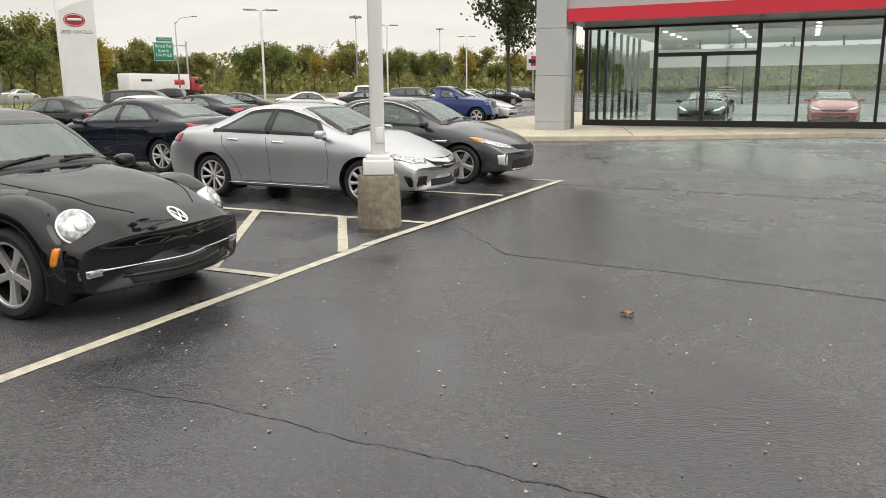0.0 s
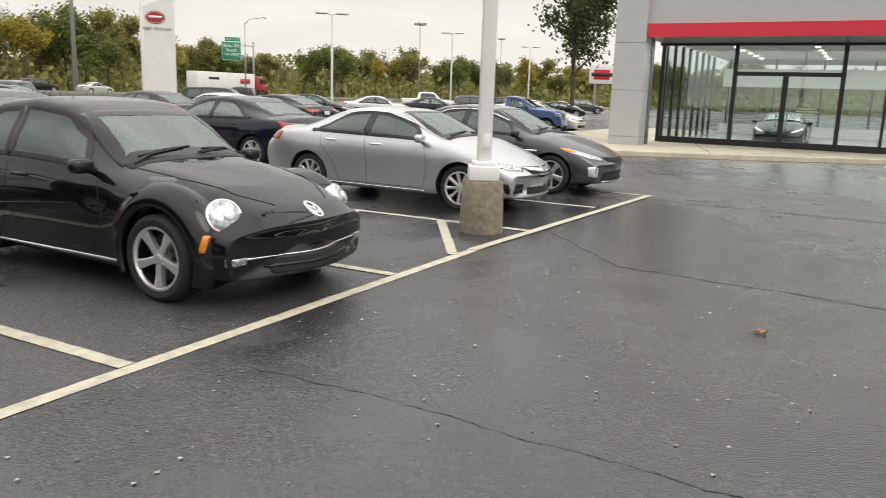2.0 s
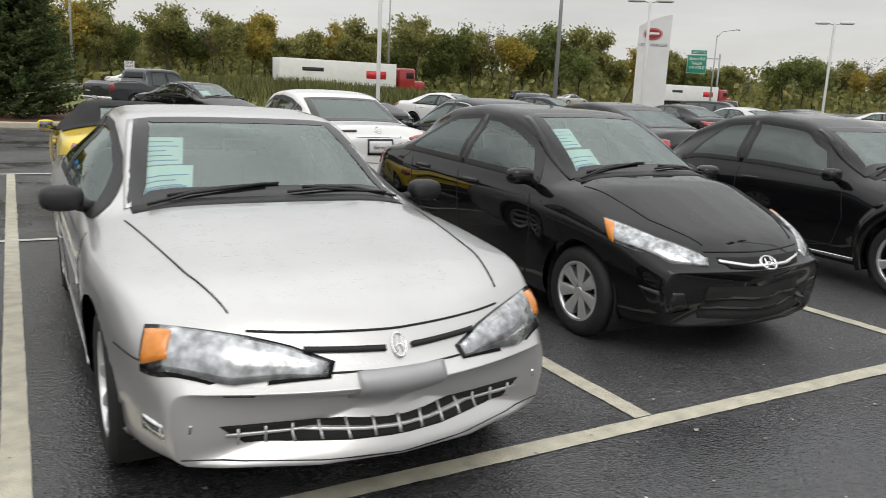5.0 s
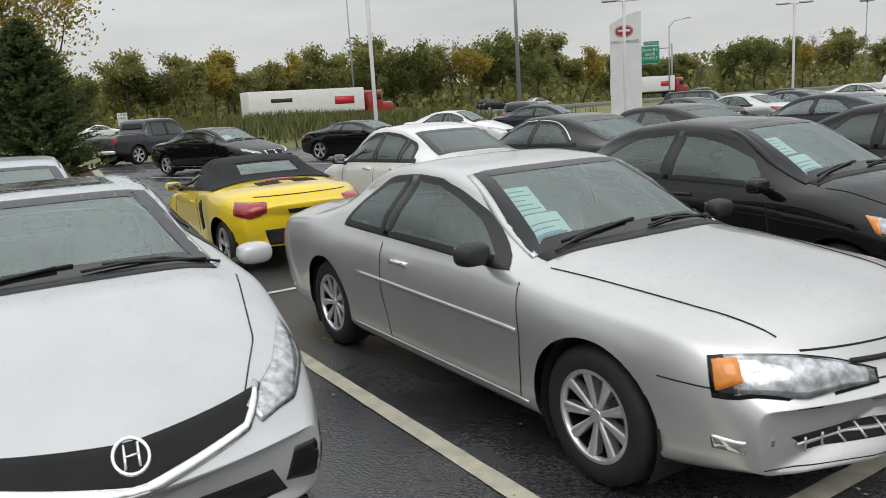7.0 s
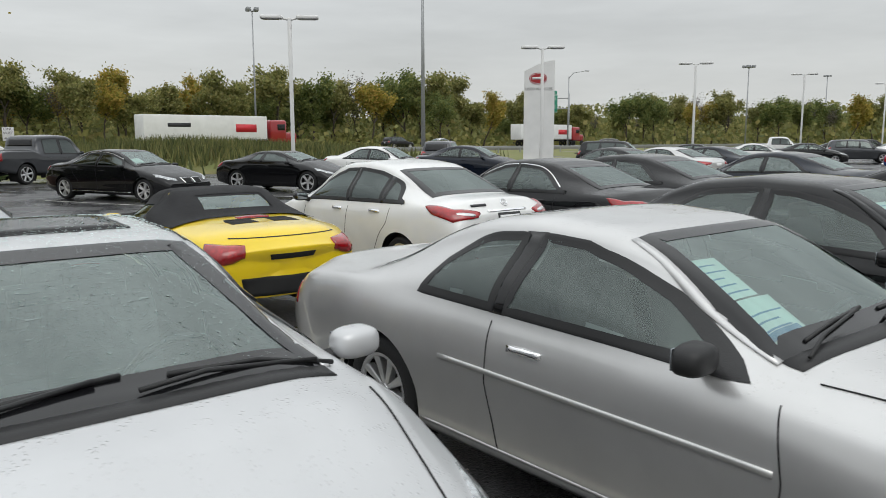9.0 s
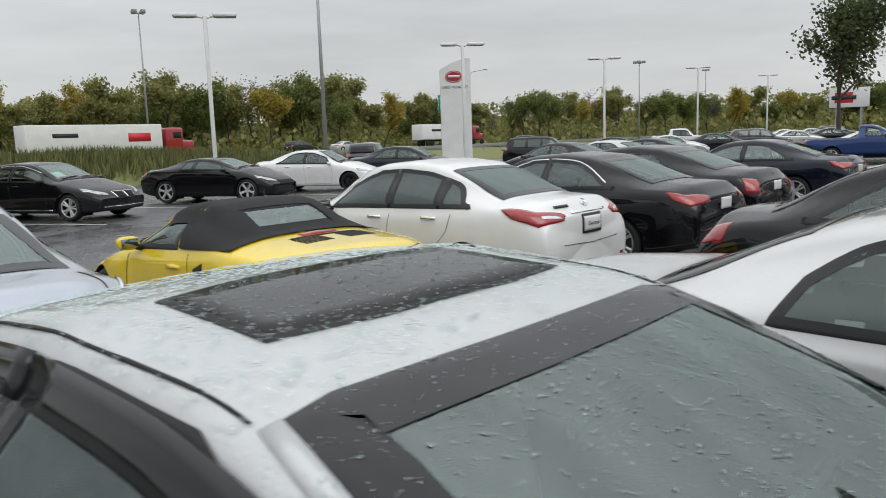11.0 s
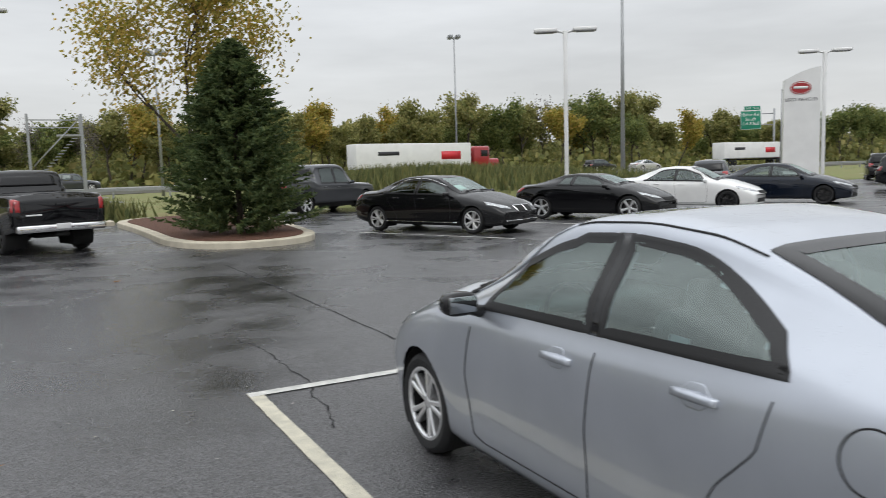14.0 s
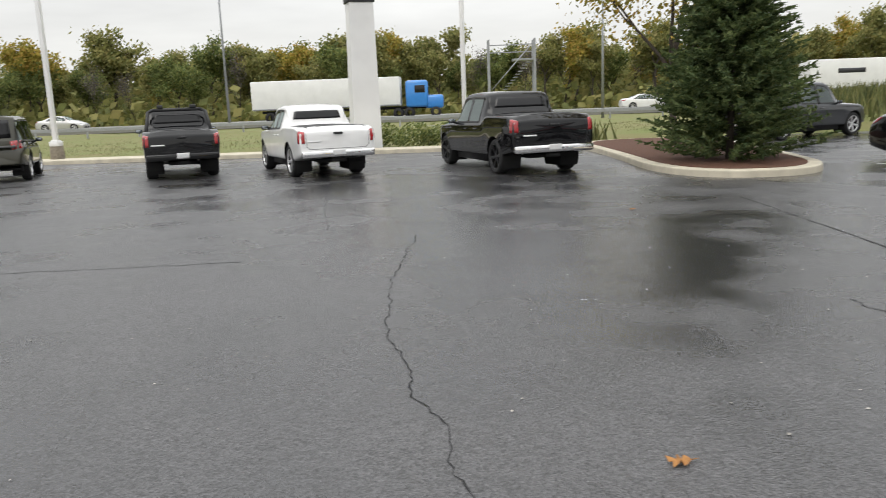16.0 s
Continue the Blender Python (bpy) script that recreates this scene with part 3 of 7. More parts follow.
M["bark"] = material("bark", (0.085, 0.07, 0.055), 0.95, vary=0.4, scale=12, bump=0.8, bscale=40)
def leafy(name, colour, **k):
    """Leaves let some light through."""
    m = material(name, colour, 0.75, vary=0.4, scale=1.0, island=0.4)
    t = m.node_tree
    p = t.nodes["Principled BSDF"]
    tl = t.nodes.new("ShaderNodeBsdfTranslucent")
    t.links.new(p.inputs["Base Color"].links[0].from_socket, tl.inputs["Color"])
    mx = t.nodes.new("ShaderNodeMixShader")
    mx.inputs[0].default_value = 0.45
    t.links.new(p.outputs[0], mx.inputs[1])
    t.links.new(tl.outputs[0], mx.inputs[2])
    t.links.new(mx.outputs[0], t.nodes["Material Output"].inputs[0])
    return m


M["leaf_green"] = leafy("leaf_green", (0.21, 0.25, 0.075))
M["leaf_olive"] = leafy("leaf_olive", (0.31, 0.31, 0.10))
M["leaf_gold"] = leafy("leaf_gold", (0.44, 0.36, 0.07))
M["leaf_dark"] = leafy("leaf_dark", (0.11, 0.145, 0.055))
M["needle"] = leafy("spruce_needles", (0.115, 0.16, 0.055))
M["twig"] = material("twigs", (0.15, 0.13, 0.11), 0.95, vary=0.3)
M["red_lens_sign"] = material("sign_oval", (0.34, 0.018, 0.022), 0.35, vary=0.1)

bm = bmesh.new()
bmesh.ops.create_grid(bm, x_segments=60, y_segments=60, size=1500)
ground = part("ground", bm, M["asphalt"], None, smooth=False)
tagged(ground, "wet dark asphalt car park with damp patches", "ground", kind="structure")


def strip_mesh(a, b, w, z=0.004, t=0.004):
    a, b = Vector((*a, 0)), Vector((*b, 0))
    d = (b - a).normalized() * (w / 2)
    n = Vector((-d.y, d.x, 0))
    bm = bmesh.new()
    steps = max(2, int((b - a).length / 0.12))
    rng = random.Random(int((a.x * 13 + a.y * 7) * 10))
    rows = []
    for i in range(steps + 1):
        c = a + (b - a) * i / steps
        j = [rng.uniform(-0.004, 0.004) for _ in (0, 1)]
        rows.append([bm.verts.new(c + n * (1 + j[0] * 12) + Vector((0, 0, z))), bm.verts.new(c - n * (1 + j[1] * 12) + Vector((0, 0, z)))])
    for u, v in zip(rows, rows[1:]):
        bm.faces.new((u[0], u[1], v[1], v[0]))
    return bm


def painted_line(a, b, mat="line", w=0.11, z=0.004):
    ob = part("parking_line", strip_mesh(a, b, w, z), M[mat], None, smooth=False)
    return tagged(ob, "worn cream painted parking line on asphalt", "line", "parking lines", "structure")


painted_line((-8.2, 0), (7.25, 0), z=0.0045)
painted_line((7.0, 0.008), (13.25, -0.28), z=0.0105)
for x in (0.0, 2.7, -2.735):
    painted_line((x, 0.06), (x, 10.9), z=0.0065)
painted_line((-5.68, 5.5), (-5.68, 10.95), z=0.0065)
painted_line((-5.5, 0.06), (-5.5, 5.4), z=0.0065)
painted_line((-5.73, 10.9), (14.0, 10.9), "line_white", z=0.0085)
painted_line((-5.6, 5.48), (14.0, 5.48), "line_white", 0.09, z=0.0085)
painted_line((5.55, 0.06), (5.55, 10.8), z=0.0065)
for x in (8.5, 11.1):
    painted_line((x, 0.0), (x, 10.8), z=0.0065)
painted_line((13.2, -0.2), (13.9, 10.8), z=0.0065)
painted_line((6.65, 0.05), (8.45, 1.2), z=0.0085)
painted_line((5.6, 0.8), (8.45, 2.55), z=0.0085)
for k in range(7):
    painted_line((0.6 + 4.7 * k, 24.4), (2.6 + 4.7 * k, 19.9), "line_white", 0.10)


# kerbs, grass and the road beyond
def slab(name, label, category, poly, z0, z1, mat, bevel=0.03):
    bm = bmesh.new()
    low = [bm.verts.new((x, y, z0)) for x, y in poly]
    f = bm.faces.new(low)
    r = bmesh.ops.extrude_face_region(bm, geom=[f])
    for v in r["geom"]:
        if isinstance(v, bmesh.types.BMVert):
            v.co.z = z1
    bmesh.ops.recalc_face_normals(bm, faces=bm.faces)
    if bevel:
        bmesh.ops.bevel(bm, geom=[e for e in bm.edges if all(abs(v.co.z - z1) < 1e-5 for v in e.verts)], offset=bevel, segments=3, affect="EDGES", profile=0.5)
    return tagged(part(name, bm, mat, None, smooth=False), label, category, kind="structure")


def rounded(pts, n=6):
    """Round a closed outline's corners."""
    for _ in range(3):
        pts = [q for a, b in zip(pts, pts[1:] + pts[:1]) for q in ((a[0] * 0.75 + b[0] * 0.25, a[1] * 0.75 + b[1] * 0.25), (a[0] * 0.25 + b[0] * 0.75, a[1] * 0.25 + b[1] * 0.75))]
    return pts


ISLAND = rounded([(-4.9, 35.6), (-4.45, 29.0), (-4.4, 22.35), (-1.0, 22.3), (-0.4, 27.0), (0.4, 35.6)])
slab("kerb", "cream concrete kerb around the planted island", "kerb", ISLAND, 0, 0.15, M["concrete"])
mid = (sum(p[0] for p in ISLAND) / len(ISLAND), sum(p[1] for p in ISLAND) / len(ISLAND))
slab("mulch_bed", "red-brown bark mulch bed in the island", "mulch", [(mid[0] + (x - mid[0]) * 0.86, mid[1] + (y - mid[1]) * 0.95) for x, y in ISLAND], 0.1, 0.165, M["mulch"], 0)
slab("kerb_far", "weathered concrete kerb along the grass verge", "kerb", [(-90, 36.6), (-4.7, 33.9), (-4.7, 34.4), (-90, 37.1)], 0, 0.15, M["concrete"])
slab("pavement", "pale concrete pavement behind the kerb", "pavement", [(-90, 37.1), (-4.7, 34.4), (-4.7, 35.6), (-90, 38.6)], 0, 0.13, M["concrete"], 0)


def sheet(name, label, x0, x1, y0, y1, nx, ny, height, mat):
    bm = bmesh.new()
    vs = [[bm.verts.new((x0 + (x1 - x0) * i / nx, y0 + (y1 - y0) * j / ny, height(x0 + (x1 - x0) * i / nx, y0 + (y1 - y0) * j / ny))) for i in range(nx + 1)] for j in range(ny + 1)]
    for a, b in zip(vs, vs[1:]):
        for i in range(nx):
            bm.faces.new((a[i], a[i + 1], b[i + 1], b[i]))
    return tagged(part(name, bm, mat, None), label, "grass", kind="structure")


def land(x, y):
    """The verge: a low mound beside the car park, flat by the road."""
    e = y - (35.7 - 0.032 * (x + 4.7) if x < -1 else 37.0 if x < 60 else 50.0)
    rise = 0.05 + 0.9 * math.exp(-(((y - 44) / 5.5) ** 2)) * math.exp(-(((x - 12) / 14) ** 2))
    return rise + 0.12 * noise.noise((x * 0.2, y * 0.2, 0)) - (0.4 if e < 0 else 0)


sheet("grass_verge", "mown autumn grass verge beside the road", -160, 330, 32.5, 130, 140, 44, land, M["grass"])
slab("road", "pale grey highway lanes", "road", [(-300, 70), (330, 92), (330, 116), (-300, 94)], 0.1, 0.42, M["road"], 0)

# ---------------------------------------------------------------- plants


def blades(name, label, count, area, h, mat, seed):
    rng = random.Random(seed)
    bm = bmesh.new()
    for _ in range(count):
        x, y = area(rng)
        z = land(x, y)
        k, a = h * rng.uniform(0.5, 1.2), rng.uniform(0, math.tau)
        w = 0.05 * h * 1.6
        lean = Vector((rng.uniform(-0.4, 0.4), rng.uniform(-0.4, 0.4), 1)) * k
        d = Vector((math.cos(a), math.sin(a), 0)) * w
        o = Vector((x, y, z))
        bm.faces.new([bm.verts.new(o - d), bm.verts.new(o + d), bm.verts.new(o + lean)])
    return tagged(part(name, bm, mat, None, smooth=False), label, "grass", kind="stuff")


M["tall_grass"] = material("dry_grass", (0.15, 0.15, 0.05), 0.9, second=(0.09, 0.11, 0.03), scale=2, island=0.4)
blades("tall_grass", "tall dry ornamental grass on the mound", 9000, lambda r: (max(5.5 + r.random(), r.gauss(15, 6.5)), r.gauss(43.5, 2.4)), 0.95, M["tall_grass"], 3)


def tree(label, h, spread, leaf, seed, leaves=1500, size=0.3, bare=0.25, trunk_r=0.14, low=0.25, category="tree", gap=0.0):
    """A tapered trunk, forking limbs and a crown of loose leaf clumps."""
    rng = random.Random(seed)
    root = thing("tree", label, category)
    bm = bmesh.new()
    tips = []

    def limb(p, d, length, r, depth):
        pts, q = [Vector(p)], Vector(d)
        for _ in range(4):
            q = (q + Vector((rng.uniform(-0.22, 0.22), rng.uniform(-0.22, 0.22), rng.uniform(-0.05, 0.15)))).normalized()
            pts.append(pts[-1] + q * length / 4)
        tube(bm, pts, [r * (1 - 0.15 * i) for i in range(5)], 6 if depth < 2 else 4, False)
        if depth < 3:
            for k in range(4 if depth == 0 else 3):
                at = pts[rng.randint(2, 4)]
                a = rng.uniform(0, math.tau)
                side = Vector((math.cos(a), math.sin(a), rng.uniform(0.25, 0.9))).normalized()
                limb(at, (q * 0.5 + side).normalized(), length * rng.uniform(0.5, 0.75), r * 0.5, depth + 1)
        if depth >= 1:
            tips.extend(pts[2:])

    limb((0, 0, 0), (0, 0, 1), h * 0.45, trunk_r, 0)
    top = max(p.z for p in tips)
    wide = max(math.hypot(p.x, p.y) for p in tips)
    for v in bm.verts:
        f = min(1, v.co.z / (h * 0.3))
        v.co.z *= h / top
        v.co.x *= 1 + (spread / wide - 1) * f
        v.co.y *= 1 + (spread / wide - 1) * f
    tips = [Vector((p.x * spread / wide, p.y * spread / wide, p.z * h / top)) for p in tips]
    part("trunk", bm, M["bark"], root)
    bm = bmesh.new()
    good = [p for p in tips if p.z > h * low and rng.random() > gap]
    for _ in range(leaves):
        c = rng.choice(good)
        g = Vector((rng.gauss(0, 1), rng.gauss(0, 1), rng.gauss(0, 0.8))) * spread * 0.13
        o = c + g
        n = Vector((rng.gauss(0, 1), rng.gauss(0, 1), rng.gauss(0, 1))).normalized()
        u = n.orthogonal().normalized() * size * rng.uniform(0.5, 1.2)
        w = n.cross(u).normalized() * size * rng.uniform(0.3, 0.8)
        bm.faces.new([bm.verts.new(o + u), bm.verts.new(o + w * 0.8 + u * 0.2), bm.verts.new(o - u), bm.verts.new(o - w)])
    part("crown", bm, M[leaf], root, smooth=False)
    return root


def spruce(label, h, r, seed):
    rng = random.Random(seed)
    root = thing("spruce_tree", label, "tree")
    part("trunk", tube(bmesh.new(), [(0, 0, 0), (0, 0, h * 0.5), (0, 0, h * 0.98)], [0.09, 0.06, 0.012], 8), M["bark"], root)
    bm = bmesh.new()
    for _ in range(1500):
        f = rng.random() ** 0.75
        z = 0.03 + f * (h - 0.1)
        out = (1 - f) ** 0.66 * r * rng.uniform(0.55, 1.12) + 0.06
        a = rng.uniform(0, math.tau)
        d = Vector((math.cos(a), math.sin(a), 0))
        n = int(4 + out * 9)
        for k in range(n):
            t = 0.25 + 0.75 * (k + rng.random()) / n
            c = d * out * t + Vector((0, 0, z - 0.10 * out * t + 0.22 * out * t * t))
            for _ in range(3):
                q = (d * rng.uniform(0.2, 1.0) + Vector((rng.gauss(0, 0.6), rng.gauss(0, 0.6), rng.gauss(0.1, 0.35)))).normalized() * rng.uniform(0.08, 0.17)
                w = q.cross(Vector((rng.gauss(0, 1), rng.gauss(0, 1), rng.gauss(0, 1)))).normalized() * 0.034
                bm.faces.new([bm.verts.new(c - w), bm.verts.new(c + q), bm.verts.new(c + w)])
    part("crown", bm, M["needle"], root, smooth=False)
    return root


s = spruce("dark green spruce tree in the kerbed island", 4.9, 2.15, 4)
s.matrix_basis = pose(-2.45, 25.0, 0.15)
t = tree("slender young honey locust with sparse yellow-green leaves", 8.4, 3.6, "leaf_gold", 8, 11000, 0.09, trunk_r=0.10, low=0.35)
t.matrix_basis = pose(-2.6, 29.0, 0.15)
t = tree("young broadleaf tree with small dark leaves", 12.5, 4.6, "leaf_dark", 11, 6500, 0.22, trunk_r=0.2, low=0.32)
t.matrix_basis = pose(75, 23.3, 0) @ Matrix.Diagonal((1.18, 1.18, 1.18, 1))

FAR = [tree("broadleaf tree at the wood's edge", 11, 4.2, k, 20 + i, 5200, 0.27, low=0.04, trunk_r=0.2) for i, k in enumerate(("leaf_olive", "leaf_green", "leaf_gold", "leaf_olive", "leaf_gold"))]
BARE = tree("bare grey tree at the wood's edge", 11, 3.4, "twig", 31, 900, 0.14, low=0.3, trunk_r=0.12)
rng = random.Random(2)
spots = []
for k in range(170):
    ang = -62 + 150 * (k + rng.random()) / 170
    far = rng.uniform(118, 140) + max(0, ang - 15) * 1.5
    spots.append((far * math.sin(radians(ang)), far * math.cos(radians(ang)), far))
used = set()
for k, (x, y, far) in enumerate(spots):
    pick = BARE if rng.random() < 0.17 else FAR[rng.choice((0, 0, 1, 1, 2, 3, 3, 4))]
    ang = math.degrees(math.atan2(x, y))
    f = rng.uniform(0.66, 1.18) * (far / 130) * (1.0 if ang < 42 else 0.66)
    m = pose(x, y, 0, 0, 0, rng.uniform(0, 360))
    if pick.name not in used:
        used.add(pick.name)
        pick.matrix_basis = m @ Matrix.Diagonal((f, f, f, 1))
    else:
        o = copy_thing(pick, m)
        o.scale = (f * rng.uniform(0.9, 1.2), f * rng.uniform(0.9, 1.2), f)
    (o if pick.name in used and k > 12 else pick)["group"] = "trees at the wood's edge"


def far_wood():
    """Dense undergrowth and woods behind the first trees."""
    rng = random.Random(9)
    bm = bmesh.new()
    for k in range(52000):
        ang = radians(-70 + 166 * rng.random())
        far = rng.uniform(135, 160) + max(0, math.degrees(ang) - 15) * 1.5
        hump = 9 + 2.5 * noise.noise((math.degrees(ang) * 0.25, 3, 0)) + 1.5 * noise.noise((math.degrees(ang) * 0.9, 7, 0))
        z = rng.random() ** 0.8 * hump * far / 140 * (1.0 if math.degrees(ang) < 42 else 0.72)
        o = Vector((far * math.sin(ang), far * math.cos(ang), z))
        n = Vector((rng.gauss(0, 1), rng.gauss(0, 1), rng.gauss(0, 1))).normalized()
        u = n.orthogonal().normalized() * rng.uniform(0.25, 0.65)
        w = n.cross(u) * rng.uniform(0.5, 0.9)
        bm.faces.new([bm.verts.new(o + u), bm.verts.new(o + w), bm.verts.new(o - u), bm.verts.new(o - w)])
    rows = []
    for i in range(260):
        a = radians(-75 + 176 * i / 259)
        far = 158 + max(0, math.degrees(a) - 15) * 1.5
        top = (6.5 + 2.0 * noise.noise((i * 0.11, 5, 0)) + 1.2 * noise.noise((i * 0.5, 9, 0))) * far / 140 * (1.0 if math.degrees(a) < 42 else 0.72)
        rows.append([bm.verts.new(((far - 10 * (1 - f) ** 2 + 2.5 * noise.noise((i * 0.7, f * 6, 2))) * math.sin(a), (far - 10 * (1 - f) ** 2 + 2.5 * noise.noise((i * 0.7, f * 6, 2))) * math.cos(a), top * f)) for f in (0, 0.25, 0.5, 0.75, 1.0)])
    for u, v in zip(rows, rows[1:]):
        for k in range(4):
            bm.faces.new((u[k], v[k], v[k + 1], u[k + 1]))
    for k in range(9000):
        ang = radians(-70 + 166 * rng.random())
        far = rng.uniform(116, 134) + max(0, math.degrees(ang) - 15) * 1.5
        o = Vector((far * math.sin(ang), far * math.cos(ang), abs(rng.gauss(0, 1.6)) * far / 130))
        n = Vector((rng.gauss(0, 1), rng.gauss(0, 1), rng.gauss(0, 1))).normalized()
        u = n.orthogonal().normalized() * rng.uniform(0.4, 1.0)
        w = n.cross(u) * rng.uniform(0.5, 0.9)
        bm.faces.new([bm.verts.new(o + u), bm.verts.new(o + w), bm.verts.new(o - u), bm.verts.new(o - w)])
    ob = part("woods", bm, M["leaf_olive"], None, smooth=False)
    return tagged(ob, "dense autumn woodland beyond the highway", "woods", kind="stuff")


far_wood()

# ---------------------------------------------------------------- showroom


def showroom():
    root = thing("showroom_building", "car showroom with dark-framed glass front and red fascia", "building")
    X, Y0, Y1 = 29.8, 4.6, -40.0
    H = 3.9
    part("plinth", boxes((X + 9, (Y0 + Y1) / 2, 0.08, 18, Y0 - Y1, 0.16)), M["shop_floor"], root, smooth=False)
    part("ceiling_panel", boxes((X + 9, (Y0 + Y1) / 2, H + 0.12, 18.2, Y0 - Y1, 0.2)), M["shop_wall"], root, smooth=False)
    part("back_wall", boxes((X + 17.9, -28, 2, 0.3, 24, 4)), M["shop_wall"], root, smooth=False)
    part("fascia", boxes((26.4, (4.3 + Y1) / 2, H + 0.05, 0.35, 4.3 - Y1, 0.42)), M["fascia"], root, "glossy red metal fascia", smooth=False)
    part("upper_wall", boxes((26.6, (5.4 + Y1) / 2, H + 1.9, 0.4, 5.4 - Y1, 3.25), (33, (5.4 + Y1) / 2, H + 3.4, 13, 5.4 - Y1, 0.3)), M["panel"], root, smooth=False)
    # shadow band under the fascia, darkened by colour
    part("soffit", boxes((28.2, (Y0 + Y1) / 2, H - 0.06, 3.2, Y0 - Y1, 0.12)), M["panel_shaded"], root, smooth=False)
    for z0, z1 in ((0.15, 0.42), (0.43, 1.98), (1.99, 3.55), (3.56, 4.95), (4.96, 6.6)):
        part("cladding_panel", boxes((26.6, 4.85, (z0 + z1) / 2, 0.85, 1.05, z1 - z0), bevel=0.006), M["panel"], root, smooth=False)
    part("column_return", boxes((27.2, 4.75, 1.95, 0.35, 0.9, 3.6)), M["panel_shaded"], root, smooth=False)
    mull = [4.55, 1.95, -1.55, -2.9, -5.3, -7.7, -10.1, -12.5, -15, -18]
    for y in mull:
        part("mullion", boxes((X, y, (0.15 + H) / 2, 0.14, 0.10 if y < 1 and y not in (-1.55,) else 0.15, H - 0.15), bevel=0.008), M["frame"], root, smooth=False)
    part("sill_beam", boxes((X, -15, 0.26, 0.16, 39, 0.22)), M["frame"], root, smooth=False)
    part("head_beam", boxes((X, -15, H - 0.12, 0.16, 39.4, 0.16)), M["frame"], root, smooth=False)
    part("door_header", boxes((X, 0.2, 2.72, 0.15, 3.4, 0.14)), M["frame"], root, smooth=False)
    for y in (0.25,):
        part("door_post", boxes((X, y, 1.4, 0.13, 0.18, 2.6)), M["frame"], root, smooth=False)
    for a, b in zip(mull, mull[1:]):
        p = part("pane", boxes((X + 0.02, (a + b) / 2, 2.0, 0.012, a - b - 0.1, 3.4)), M["shop_glass"], root, smooth=False)
        p.visible_shadow = False
    for k in range(8):
        part("side_mullion", boxes((X + 1.4 * k + 0.7, Y0, (0.15 + H) / 2, 0.12, 0.12, H - 0.15)), M["frame"], root, smooth=False)
    for k in range(9):
        part("rear_mullion", boxes((X + 13, 4.2 - 2.2 * k, (0.15 + H) / 2, 0.1, 0.09, H - 0.15)), M["frame"], root, smooth=False)
    part("rear_beam", boxes((X + 13, -5, 3.0, 0.12, 19, 0.9), (X + 13, -5, 0.4, 0.12, 19, 0.5)), M["shop_wall"], root, smooth=False)
    lamp_m = bpy.data.materials.new("downlight")
    lamp_m.use_nodes = True
    lp = lamp_m.node_tree.nodes["Principled BSDF"]
    lp.inputs["Emission Color"].default_value, lp.inputs["Emission Strength"].default_value = (1, 0.97, 0.9, 1), 25.0
    for i in range(6):
        for j in range(5):
            part("downlight", boxes((X + 1.8 + 2.0 * i, 2.6 - 3.0 * j, H + 0.01, 0.16, 0.16, 0.02)), lamp_m, root, smooth=False)
    bm = boxes(*[(X - 0.02, -0.55, 1.55 - 0.09 * k, 0.006, w, 0.04) for k, w in enumerate((0.55, 0.7, 0.5, 0.62, 0.3))])
    part("door_lettering", bm, M["plate"], root, "white rows of small door lettering", smooth=False)
    bm = bmesh.new()
    for y in (0.42, 0.08):
        tube(bm, [(X - 0.09, y, 0.9), (X - 0.09, y, 1.5)], 0.018, 8)
    part("door_handle", bm, M["grey_metal"], root)
    root.matrix_basis = pose(0, -0.9, 0)
    return root


showroom()
la = bpy.data.lights.new("showroom_ceiling_light", "AREA")
la.shape, la.size, la.size_y, la.energy = "RECTANGLE", 10, 16, 900
new("showroom_ceiling_light", la).matrix_world = look((35.5, -4.5, 3.85), (35.5, -4.5, 0))
WALK = [(20.6, 7.6), (22.1, 4.8), (23.9, 0.6), (27.2, -5.0), (28.0, -12), (28.5, -45), (45, -45), (45, 8.5), (24, 9.5)]
slab("pavement_shop", "tan concrete pavement in front of the showroom", "pavement", WALK, 0, 0.15, M["concrete"])
for a, b in (((23.9, 0.6), (29.6, 2.2)), ((25.6, -2.1), (29.6, -0.9))):
    part_ob = part("pavement_joint", strip_mesh(a, b, 0.03, 0.154), M["seam"], None, smooth=False)
    tagged(part_ob, "dark joint in the concrete pavement", "joint", kind="structure")


